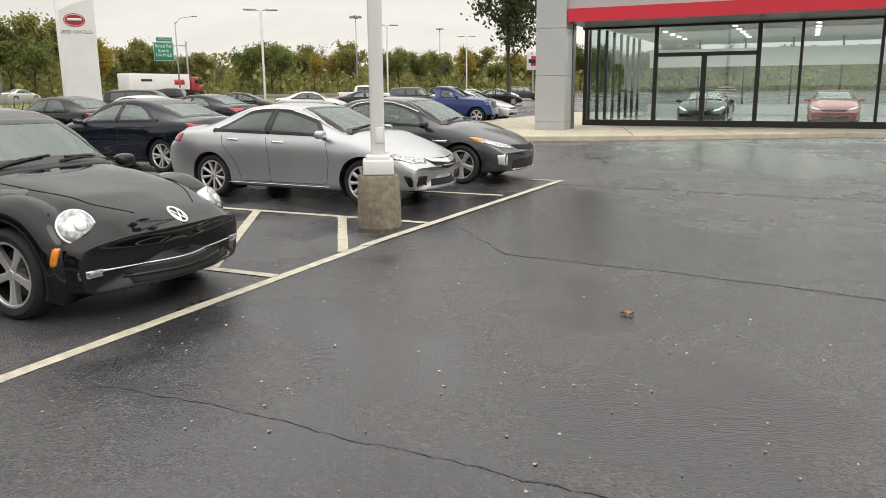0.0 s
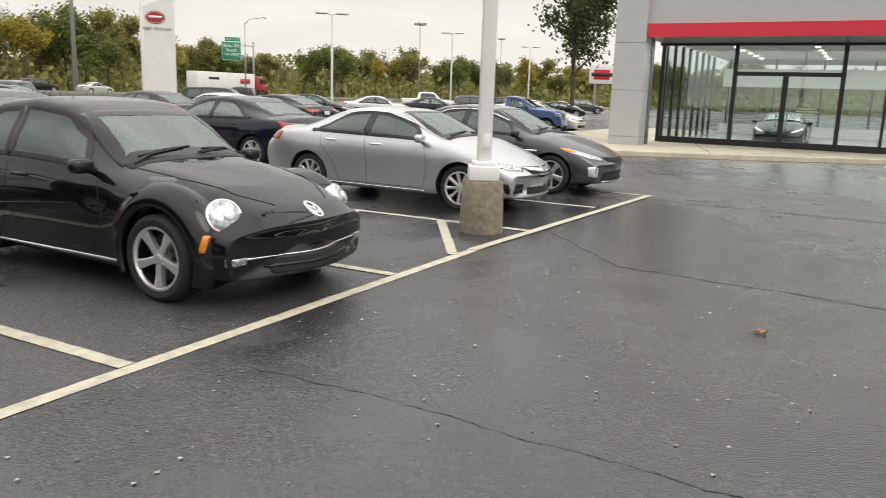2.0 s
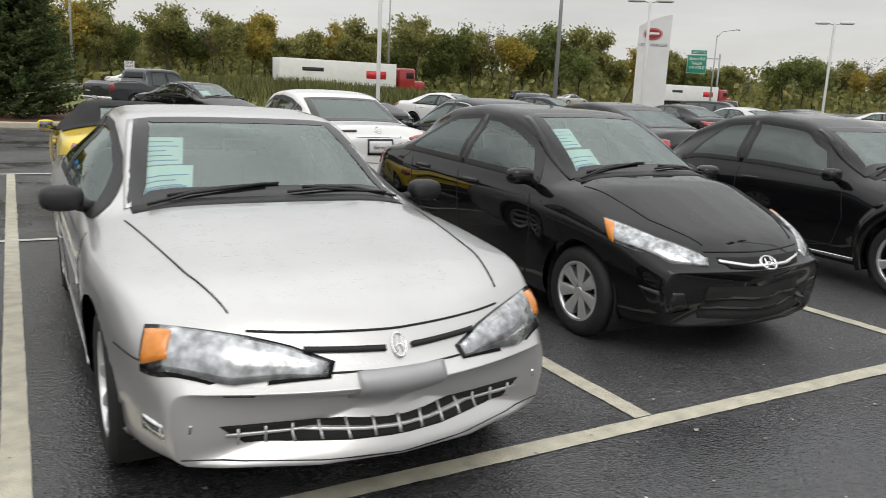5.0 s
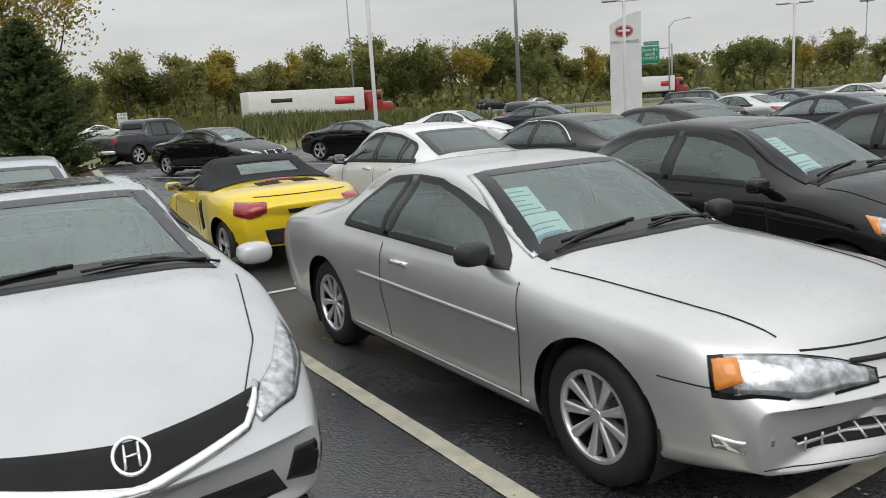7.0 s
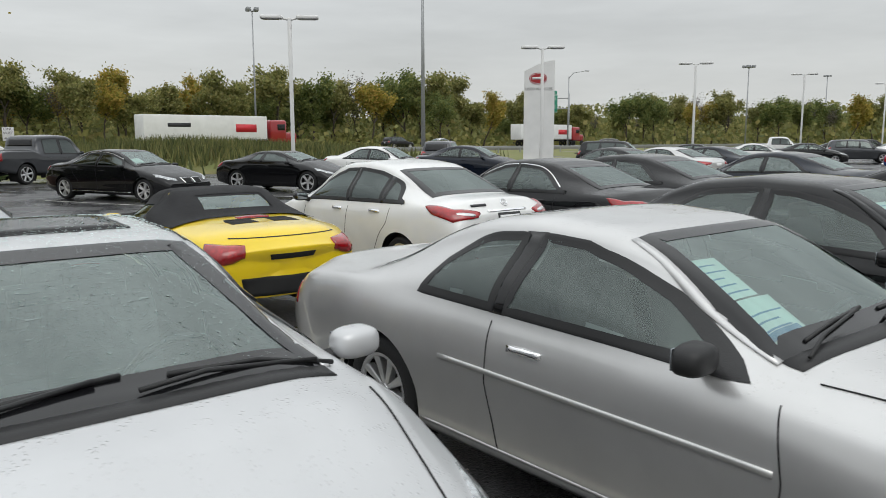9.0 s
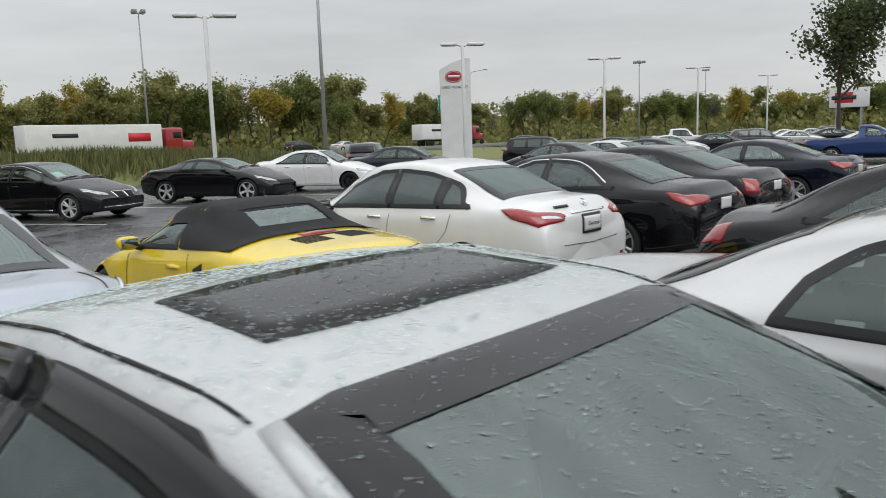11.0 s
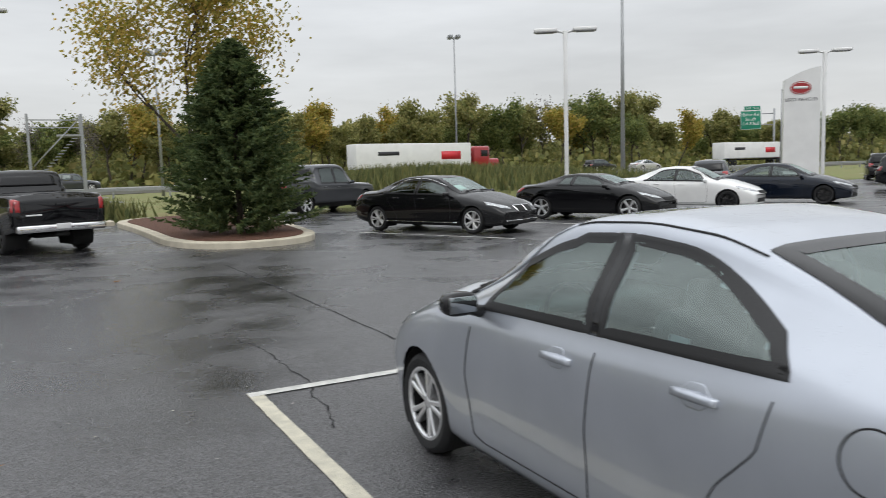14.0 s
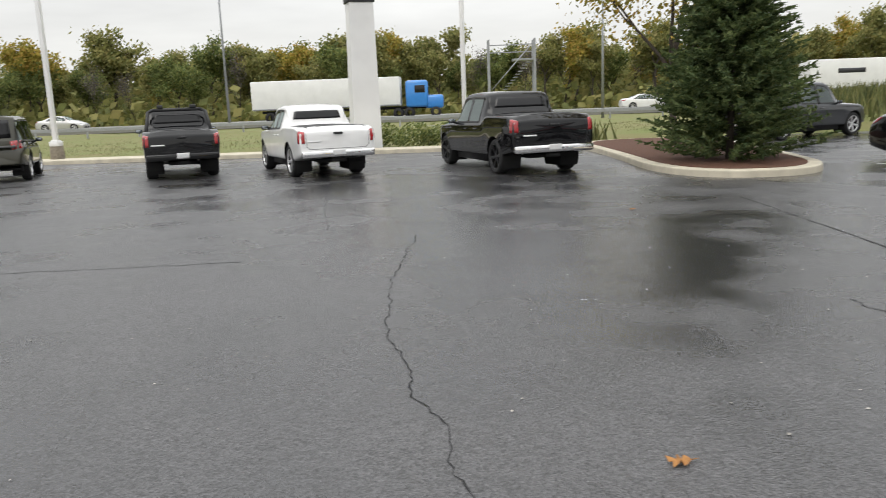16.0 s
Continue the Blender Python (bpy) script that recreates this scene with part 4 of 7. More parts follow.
# ---------------------------------------------------------------- poles and signs
def twin_lamp(x, y, h, z=0.0, base=False, turn=0, label="white twin-head car park light on a square pole"):
    root = thing("street_lamp", label, "street lamp", "car park lights")
    w = 0.165
    part("pole", boxes((0, 0, h / 2 + (0.75 if base else 0), w, w, h), bevel=0.02), M["white_metal"], root)
    if base:
        bm = bmesh.new()
        lathe(bm, [(0.001, 0.62), (0.225, 0.62), (0.245, 0.60), (0.255, 0.3), (0.262, 0.0)], 28, "z")
        part("concrete_base", bm, M["old_concrete"], root, "rough stained exposed-aggregate concrete base")
        bm = bmesh.new()
        box(bm, 0, 0, 0.71, 0.36, 0.36, 0.18, 0.02)
        box(bm, 0, 0, 0.82, 0.28, 0.28, 0.06, 0.02)
        part("base_cover", bm, M["white_metal"], root)
        part("hand_hole", boxes((-w / 2 - 0.006, -0.02, 1.08, 0.012, 0.09, 0.18), bevel=0.004), M["white_metal"], root)
    for sg in (1, -1):
        bm = bmesh.new()
        tube(bm, [(0, 0, h - 0.1), (sg * 0.30, 0, h - 0.02)], 0.045, 8)
        part("arm", bm, M["white_metal"], root)
        bm = bmesh.new()
        box(bm, sg * 0.78, 0, h + 0.02, 0.95, 0.42, 0.16, 0.05)
        hd = part("lamp_head", bm, M["white_metal"], root)
        part("lens", boxes((sg * 0.80, 0, h - 0.065, 0.7, 0.32, 0.02)), M["plate_grey"], hd)
    root.matrix_basis = pose(x, y, z, 0, 0, turn)
    return root


twin_lamp(8.12, 0.46, 8.0, base=True, turn=30)
twin_lamp(12.27, 30.7, 7.0, turn=-35)
twin_lamp(29.05, 31.2, 7.0, turn=-40)
twin_lamp(48.2, 33.1, 7.4, turn=-50)
twin_lamp(75, 37.3, 8.25, turn=-55)
twin_lamp(100, 38.7, 8.5, turn=-60)
twin_lamp(-8.7, 38.0, 7.8, turn=-10)
twin_lamp(-24.4, 36.0, 8.0, base=True, turn=-5)


def tall_pole(x, y, h, r=0.11, head=True, arm=False):
    root = thing("light_mast", "tall grey steel light mast", "light mast")
    part("pole", tube(bmesh.new(), [(0, 0, 0), (0, 0, h)], [r * 1.3, r * 0.6], 10), M["grey_metal"], root)
    if head:
        for k in range(4):
            a = k * math.tau / 4 + 0.4
            arm_ob = part("lamp_arm", tube(bmesh.new(), [(0, 0, h - 0.3), (0.6 * math.cos(a), 0.6 * math.sin(a), h)], 0.05, 6), M["grey_metal"], root)
            part("lamp_head", box(bmesh.new(), 0.7 * math.cos(a), 0.7 * math.sin(a), h, 0.5, 0.5, 0.4, 0.05), M["grey_metal"], arm_ob)
    if arm:
        bm = bmesh.new()
        tube(bm, [(0, 0, h - 0.3), (0.8, -0.3, h + 0.6), (3.0, -1.1, h + 1.0)], 0.06, 6)
        box(bm, 3.2, -1.2, h + 1.0, 0.8, 0.3, 0.15, 0.04)
        part("lamp_arm", bm, M["grey_metal"], root)
    root.matrix_basis = pose(x, y, 0)
    return root


tall_pole(68.8, 92, 30, 0.26, head=False)
tall_pole(41.2, 92, 18, 0.11)
tall_pole(112, 63.5, 13)
tall_pole(-34.8, 90, 20, 0.12)
tall_pole(2.0, 70, 11.3, 0.10)
tall_pole(95, 85.9, 12, 0.12, head=False, arm=True)
tall_pole(205, 92, 18, 0.16)


def totem():
    root = thing("totem_sign", "white curved-top dealer totem sign with dark red oval", "sign")
    w, d, h = 2.1, 0.5, 7.2
    bm = bmesh.new()
    prof = [(-w / 2, 0.0), (w / 2, 0.0), (w / 2, h - 0.05)] + [(w / 2 - w * k / 8, h - 0.05 - 0.75 * (k / 8) ** 1.6) for k in range(1, 9)]
    a = [bm.verts.new((x, -d / 2, z)) for x, z in prof]
    b = [bm.verts.new((x, d / 2, z)) for x, z in prof]
    bm.faces.new(a)
    bm.faces.new(b[::-1])
    for i in range(len(prof)):
        k = (i + 1) % len(prof)
        bm.faces.new((a[i], b[i], b[k], a[k]))
    bmesh.ops.recalc_face_normals(bm, faces=bm.faces)
    part("board", bm, M["white_metal"], root, smooth=False)
    part("foot", boxes((0, 0, 0.08, w + 0.5, d + 0.5, 0.3), bevel=0.05), M["concrete"], root)
    for k, rx, rz, mat, y in ((0, 0.62, 0.40, "red_lens_sign", -0.02), (1, 0.57, 0.35, "plate", -0.028), (2, 0.54, 0.32, "red_lens_sign", -0.036)):
        bm = bmesh.new()
        vs = [bm.verts.new((rx * math.cos(t), 0, rz * math.sin(t))) for t in np.linspace(0, math.tau, 33)[:-1]]
        r = bmesh.ops.extrude_face_region(bm, geom=[bm.faces.new(vs)])
        bmesh.ops.translate(bm, vec=(0, -0.01, 0), verts=[v for v in r["geom"] if isinstance(v, bmesh.types.BMVert)])
        o = part("oval", bm, M[mat], root, smooth=False)
        o.matrix_basis = pose(-0.1, -d / 2 + y, 5.9)
    part("oval_bar", boxes((-0.1, -d / 2 - 0.05, 5.92, 0.82, 0.01, 0.16)), M["plate"], root)
    text_part("words", "USED VEHICLES", 0.27, M["ink"], root, pose(-0.05, -d / 2 - 0.01, 5.18, 90, 0, 0))
    root.matrix_basis = pose(35.5, 37.4, 0, 0, 0, -44)
    return root


totem()


def highway_sign():
    root = thing("highway_sign", "green highway exit sign on a steel gantry arm", "sign")
    part("board", boxes((0, 0, 11.0, 4.6, 0.12, 4.4), bevel=0.03), M["sign_green"], root)
    part("exit_tab", boxes((0.3, 0, 13.8, 3.6, 0.12, 0.95), bevel=0.03), M["sign_green"], root)
    part("border", boxes((0, -0.07, 13.12, 4.4, 0.02, 0.07), (0, -0.07, 8.88, 4.4, 0.02, 0.07), (-2.2, -0.07, 11.0, 0.07, 0.02, 4.2), (2.2, -0.07, 11.0, 0.07, 0.02, 4.2)), M["plate"], root)
    text_part("words", "EXIT 110 A", 0.62, M["plate"], root, pose(0.3, -0.08, 13.78, 90, 0, 0))
    text_part("words", "Brice Rd\nSouth\n1/4 MILE", 1.05, M["plate"], root, pose(0, -0.08, 11.2, 90, 0, 0))
    bm = bmesh.new()
    tube(bm, [(5.2, 0.3, -2), (5.2, 0.3, 13.5)], 0.22, 8)
    for z in (9.8, 12.4):
        tube(bm, [(-1.8, 0.2, z), (5.2, 0.3, z)], 0.12, 6)
    part("gantry", bm, M["grey_metal"], root)
    root.matrix_basis = pose(117.5, 110.7, 0.0, 0, 0, -45) @ Matrix.Diagonal((0.82, 0.82, 0.82, 1))
    return root


highway_sign()


def vehicle(c):
    L, W, r = c["L"], c["W"], c["r"]
    root = thing(c["name"], c["label"], c["category"], c.get("group", ""))
    sh = Shell(c)
    wf = c.get("wf", 0.80)
    fine = c.get("step", 0.05) < 0.07
    nu, nv = (16, 8) if fine else (8, 4)
    tint = c.get("tint", "tint")

    def zside(s):
        k = 0.10 if s < L * 0.48 else -0.05
        return sh.at(s, sh.zb) + wf * (sh.at(s - k, sh.zt) - sh.at(s, sh.zb))

    # windscreen and rear window
    cf = c.get("sweep", 0.20)
    if "ws" in c:
        a, b, ya, yb = c["ws"]
        ca = cf * math.exp(-a / 1.5)
        ys = np.linspace(-1, 1, 13)
        low = [(a + ca * (y * ya / (W / 2)) ** 2, y * ya) for y in ys]
        high = [(b + 0.7 * ca * (y * yb / (W / 2)) ** 2, y * yb) for y in ys]
        sh.pane("windscreen", sh.top, low, high, "screen", root, "top", trim=c.get("frit", "gloss"), nu=nu, nv=nv + 4, width=c.get("fritw", 0.07))
        for sg in (1, -1):
            e = 0.03
            edge = [(a + ca * (ya / (W / 2)) ** 2 - 0.02, sg * (ya + 0.01)), ((a + b) / 2 + 0.85 * ca * ((ya + yb) / W) ** 2, sg * ((ya + yb) / 2 + e)), (b + 0.7 * ca * (yb / (W / 2)) ** 2 + 0.02, sg * (yb + e))]
            part("windscreen_pillar", sh.strip(sh.top, edge, 0.034, 0.007, 14), M[c["paint"]], root)
        if fine:
            for sg, y0 in ((1, 0.05), (1, -0.62)) if c.get("wipers", 1) else ():
                pts = [(a - 0.02, y0, 0), (a + 0.02, y0 + 0.2, 0), (a + 0.06, y0 + 0.58, 0)]
                bm = bmesh.new()
                tube(bm, [Vector(sh.place(sh.top(p[:2])[0])) + Vector((0, 0, 0.022)) for p in pts], 0.008, 6)
                tube(bm, [Vector(sh.place(sh.top((a + 0.045 + 0.03 * k, y0 + 0.1 + 0.55 * k))[0])) + Vector((0.0, 0, 0.013)) for k in (0, 0.5, 1)], 0.009, 6)
                part("wiper", bm, M["plastic"], root)
            bm = sh.band(sh.top, [(a - 0.10 + ca * (y * ya / (W / 2)) ** 2, y * ya) for y in ys], [(a - 0.012 + ca * (y * ya / (W / 2)) ** 2, y * ya) for y in ys], 14, 3, 0.004, 0.01)
            part("cowl", bm, M["plastic"], root)
            part("interior_mirror", boxes((L / 2 - b - 0.02 + 0.14, 0, sh.at(b, sh.zt) - 0.13, 0.03, 0.22, 0.06), bevel=0.01), M["gloss"], root)
    if "rg" in c:
        a, b, ya, yb = c["rg"]
        ys = np.linspace(-1, 1, 11)
        cr = c.get("sweep_rear", 0.13)
        high = [(a - 0.5 * cr * math.exp(-(L - a) / 1.1) * (y * ya / (W / 2)) ** 2, y * ya) for y in ys]
        low = [(b - cr * math.exp(-(L - b) / 1.1) * (y * yb / (W / 2)) ** 2, y * yb) for y in ys]
        sh.pane("rear_window", sh.top, high, low, c.get("tint_rear", tint), root, "top", trim=c.get("frit", "gloss"), nu=nu, nv=nv + 2, width=0.065)
    if "rv" in c:  # an upright rear window
        y1, y2, z1, z2 = c["rv"]
        part("rear_window", sh.band(sh.rear, [(-y2, z2), (y2, z2)], [(-y1, z1), (y1, z1)], 10, 5, 0.006, 0.01), M["gloss"], root)
    for sg in (1, -1):
        wins = []
        for b0, t0, t1, b1, *taper in c.get("win", ()):
            n = 12
            ss = np.linspace(t0, t1, n)
            bs = np.linspace(b0, b1, n)
            low = [(x, sh.at(x, sh.zb) + c.get("winlow", 0.03)) for x in bs]
            high = [(x, max(zside(x), sh.at(x, sh.zb) + c.get("winlow", 0.03) + 0.015)) for x in ss]
            if taper:
                high = [(x, l[1] + (z - l[1]) * (1 - (1 - taper[0]) * max(0, (i / (n - 1) - 0.35) / 0.65) ** 2)) for i, ((x, z), l) in enumerate(zip(high, low))]
            wins.append((high, low))
            sh.pane("side_window", sh.side(sg), high, low, tint, root, sg, nu=nu, nv=nv, width=0.034)
            if c.get("trim") == "chrome":
                part("window_trim", sh.strip(sh.side(sg), [(x, z + 0.018) for x, z in high], 0.014, 0.009, 12), M["chrome"], root)
        for (h0, l0), (h1, l1) in zip(wins, wins[1:]):
            e = 0.012
            part("pillar", sh.band(sh.side(sg), [(h0[-1][0] - e, h0[-1][1] + e), (h1[0][0] + e, h1[0][1] + e)], [(l0[-1][0] - e, l0[-1][1] - e), (l1[0][0] + e, l1[0][1] - e)], 4, 8, 0.0045, 0.008), M["gloss"], root)
        for pts in c.get("seams", ()) if fine else ():
            part("panel_gap", sh.strip(sh.side(sg), pts, 0.0055), M["seam"], root)
        for pts, wd, mat, nm in c.get("strips", ()):
            part(nm, sh.strip(sh.side(sg), pts, wd, 0.008), M[mat], root)
        for s0, z0 in c.get("handles", ()):
            hm = c.get("handle_mat", c["paint"])
            h = sh.band(sh.side(sg), [(s0 - 0.10, z0 + 0.014), (s0, z0 + 0.02), (s0 + 0.10, z0 + 0.014)], [(s0 - 0.10, z0 - 0.014), (s0, z0 - 0.016), (s0 + 0.10, z0 - 0.014)], 9, 5, 0.018, 0.03, 0.012)
            dh = part("door_handle", h, M[hm], root)
            if c.get("recess"):
                part("recess", sh.band(sh.side(sg), [(s0 - 0.075, z0 + 0.012), (s0 - 0.03, z0 + 0.048), (s0 + 0.03, z0 + 0.05), (s0 + 0.07, z0 + 0.012)], [(s0 - 0.075, z0 - 0.012), (s0 - 0.03, z0 - 0.042), (s0 + 0.03, z0 - 0.042), (s0 + 0.07, z0 - 0.012)], 10, 5, 0.002, 0.004, -0.012), M[hm], dh)
        for nm, mat, one, two, *more in c.get("lamps", ()):
            o, t = (one, two) if sg > 0 else (mirror_y(one), mirror_y(two))
            off, dome = (more + [0.006, 0.0])[:2] if more else (0.006, 0.0)
            part(nm, sh.band(sh.near, o, t, 14 if fine else 7, 7 if fine else 4, off, 0.02, dome), M[mat], root)
        if "mir" in c:
            s0, z0, mm = c["mir"]
            p, n = sh.cast((s0, 3 * sg, z0), (0, -sg, 0))
            x, y, z = sh.place(p)
            bm = bmesh.new()
            bmesh.ops.create_uvsphere(bm, u_segments=18, v_segments=12, radius=1)
            for v in bm.verts:
                k = v.co
                e = 0.55
                v.co = Vector((math.copysign(abs(k.x) ** e, k.x) * 0.085 * (1.0 if k.x > 0 else 0.35), math.copysign(abs(k.y) ** 0.7, k.y) * 0.098, math.copysign(abs(k.z) ** 0.7, k.z) * 0.060)) + Vector((x, y + sg * 0.125, z + 0.045))
            mir = part("door_mirror", bm, M[mm], root)
            bm = bmesh.new()
            box(bm, x - 0.031, y + sg * 0.125, z + 0.045, 0.008, 0.15, 0.082, 0.003)
            part("mirror_glass", bm, M["mirror"], mir)
            bm = bmesh.new()
            tube(bm, [(x - 0.01, y - sg * 0.02, z - 0.01), (x, y + sg * 0.06, z + 0.01), (x, y + sg * 0.12, z + 0.03)], [0.035, 0.028, 0.03], 8)
            part("bracket", bm, M["plastic"], mir)
    for nm, mat, proj, one, two, *more in c.get("panels", ()):
        off, dome = (list(more) + [0.005, 0.0][len(more):])[:2]
        pr = {"front": sh.front, "rear": sh.rear, "top": sh.top, "near": sh.near, "right": sh.side(-1), "left": sh.side(1)}[proj]
        part(nm, sh.band(pr, one, two, 16 if fine else 8, 6 if fine else 3, off, 0.015, dome), M[mat], root)
    for nm, mat, proj, pts, wd in c.get("lines", ()):
        pr = {"front": sh.front, "rear": sh.rear, "top": sh.top, "right": sh.side(-1), "left": sh.side(1)}[proj]
        part(nm, sh.strip(pr, pts, wd * (0.6 if mat == "seam" and "slot" not in nm else 1.0), 0.004 if mat == "seam" and "slot" not in nm else 0.011, 24), M[mat], root)
    for nm, mat, proj, u, v, ru, rv, *inner in c.get("badges", ()):
        pr = {"front": sh.front, "rear": sh.rear, "top": sh.top, "right": sh.side(-1), "left": sh.side(1)}[proj]
        badge(sh, pr, nm, mat, u, v, ru, rv, inner[0] if inner else "", root)
    body = sh.body("body", c["paint"], root)
    # wheel wells
    for at in (c["fo"], c["fo"] + c["wb"]):
        for sg in (1, -1):
            bm = bmesh.new()
            ys = (0.97 * sh.at(at, sh.w) - 0.02, 0.5 * W / 2)
            arc = [(sh.ra * math.cos(a), sh.ra * math.sin(a)) for a in np.linspace(radians(-35), radians(215), 22)]
            one = [bm.verts.new((L / 2 - at - x, sg * ys[0], r + z)) for x, z in arc]
            two = [bm.verts.new((L / 2 - at - x, sg * ys[1], r + z)) for x, z in arc]
            for i in range(21):
                bm.faces.new((one[i], one[i + 1], two[i + 1], two[i]))
            bm.faces.new(two)
            part("wheel_well", bm, M["well"], root, smooth=False)
    # wheels
    rim, around, spoke, turns = wheel_meshes(r, c.get("tw", 0.21), c.get("wheel", "five"), bool(c.get("rim_dark")))
    for at in (c["fo"], c["fo"] + c["wb"]):
        for sg in (1, -1):
            wy = W / 2 * c.get("track", 0.965) - c.get("tw", 0.21) / 2
            w = new("wheel", rim)
            w.parent = root
            w.matrix_basis = pose(L / 2 - at, sg * wy, r, 0, 17 * (1 if at == c["fo"] else 3), 180 if sg > 0 else 0)
            for me in around:
                o = new(me.name.split(".")[0], me)
                o.parent = w
            for turn in turns:
                o = new("spoke", spoke)
                o.parent = w
                o.matrix_basis = Matrix.Rotation(turn, 4, "Y")
    # cabin
    if c.get("cabin", 1):
        cab = c.get("cab", (c["fo"] + 0.45, c["fo"] + c["wb"] - 0.05))
        zb = sh.at(sum(cab) / 2, sh.zb) - 0.05
        x0, x1 = L / 2 - cab[0], L / 2 - cab[1]
        yw = W / 2 * 0.80
        sm = M[c.get("seat", "seat_dark")]
        part("cabin_floor", boxes(((x0 + x1) / 2, 0, 0.34, x0 - x1, yw * 2, 0.05), ((x0 + x1) / 2, yw, 0.6, x0 - x1, 0.04, zb - 0.36), ((x0 + x1) / 2, -yw, 0.6, x0 - x1, 0.04, zb - 0.36)), M["plastic"], root)
        bm = boxes((x0 + 0.10, 0, zb - 0.10, 0.62, yw * 1.98, 0.22), bevel=0.06)
        part("dashboard", bm, M["dash"], root)
        part("rear_shelf", boxes((x1 - 0.15, 0, zb - 0.02, 0.5, yw * 1.9, 0.06), bevel=0.02), sm, root)
        for sg in (1, -1):
            xs = x0 - 0.95
            bm = bmesh.new()
            tilt = Matrix.Rotation(radians(-14), 4, "Y")
            box(bm, xs, sg * 0.36, 0.48, 0.50, 0.48, 0.16, 0.05)
            box(bm, xs - 0.26, sg * 0.36, 0.80, 0.14, 0.47, 0.60, 0.06, tilt)
            if not c.get("two_seat"):
                box(bm, xs - 0.36, sg * 0.36, 1.13, 0.09, 0.25, 0.17, 0.035, tilt)
            part("front_seat", bm, sm, root)
        if not c.get("two_seat"):
            bm = bmesh.new()
            box(bm, x1 + 0.42, 0, 0.5, 0.5, yw * 1.8, 0.16, 0.05)
            box(bm, x1 + 0.12, 0, 0.78, 0.14, yw * 1.8, 0.52, 0.06, Matrix.Rotation(radians(-18), 4, "Y"))
            for sg in (1, -1):
                box(bm, x1 + 0.02, sg * 0.36, 1.06, 0.08, 0.24, 0.12, 0.03)
            part("rear_seat", bm, sm, root)
        bm = bmesh.new()
        ring = [Vector((x0 - 0.42, 0.36, zb - 0.02)) + Matrix.Rotation(radians(25), 3, "Y") @ Vector((0, 0.18 * math.cos(a), 0.18 * math.sin(a))) for a in np.linspace(0, math.tau, 25)]
        tube(bm, ring, 0.014, 7, False)
        for a in (0.2, math.pi - 0.2, -math.pi / 2):
            tube(bm, [Vector((x0 - 0.40, 0.36, zb - 0.02)), Vector((x0 - 0.42, 0.36, zb - 0.02)) + Matrix.Rotation(radians(25), 3, "Y") @ Vector((0, 0.175 * math.cos(a), 0.175 * math.sin(a)))], 0.018, 6)
        part("steering_wheel", bm, M["plastic"], root)
        if "ws" in c and "rg" in c:
            a, b = c["ws"][1] + 0.06, c["rg"][0] - 0.06
            wq = c["wr"] * 0.95
            part("headliner", sh.band(sh.top, [(x, wq) for x in np.linspace(a, b, 6)], [(x, -wq) for x in np.linspace(a, b, 6)], 8, 6, -0.03, 0), M["liner"], root)
    root["half"] = L / 2
    return root, sh


def badge(sh, pr, nm, mat, u, v, ru, rv, inner, root):
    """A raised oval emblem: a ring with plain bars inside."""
    bm = bmesh.new()
    p0, n0 = pr((u, v))
    n = 24
    rows = []
    for k, h in ((1.0, 0.002), (0.97, 0.012), (0.82, 0.012), (0.80, 0.003)):
        row = []
        for i in range(n):
            a = i * math.tau / n
            p, _ = pr((u + ru * k * math.cos(a), v + rv * k * math.sin(a)))
            row.append(bm.verts.new(sh.place(p + n0 * h)))
        rows.append(row)
    for x, y in zip(rows, rows[1:]):
        for i in range(n):
            bm.faces.new((x[i], x[(i + 1) % n], y[(i + 1) % n], y[i]))
    bars = {"v": [((-0.5, 0.6), (-0.1, -0.05)), ((0.5, 0.6), (0.1, -0.05)), ((-0.1, -0.05), (0.1, -0.05)), ((-0.75, 0.2), (-0.35, -0.65)), ((-0.35, -0.65), (0, 0.0)), ((0, 0.0), (0.35, -0.65)), ((0.35, -0.65), (0.75, 0.2))],
            "h": [((-0.4, -0.6), (-0.25, 0.6)), ((0.3, -0.6), (0.45, 0.6)), ((-0.35, 0.0), (0.4, 0.05))],
            "t": [((-0.75, 0.25), (-0.3, 0.42)), ((-0.3, 0.42), (0.3, 0.42)), ((0.3, 0.42), (0.75, 0.25)), ((-0.22, 0.3), (-0.2, -0.5)), ((0.22, 0.3), (0.2, -0.5)), ((-0.2, -0.5), (0.2, -0.5))]}.get(inner, [])
    for (a, b), (c, d) in bars:
        pts = [pr((u + ru * (a + (c - a) * k), v + rv * (b + (d - b) * k)))[0] + n0 * 0.008 for k in (0, 1)]
        tube(bm, [sh.place(p) for p in pts], ru * 0.09, 6)
    part(nm, bm, M[mat], root)
    if inner:
        bm = bmesh.new()
        vs = []
        for i in range(n):
            a = i * math.tau / n
            p, _ = pr((u + ru * 0.85 * math.cos(a), v + rv * 0.85 * math.sin(a)))
            vs.append(bm.verts.new(sh.place(p + n0 * 0.003)))
        bm.faces.new(vs)
        part("emblem_field", bm, M["gloss" if inner in "vt" and mat == "chrome" and sh.c["paint"] == "black" else sh.c["paint"]], root)


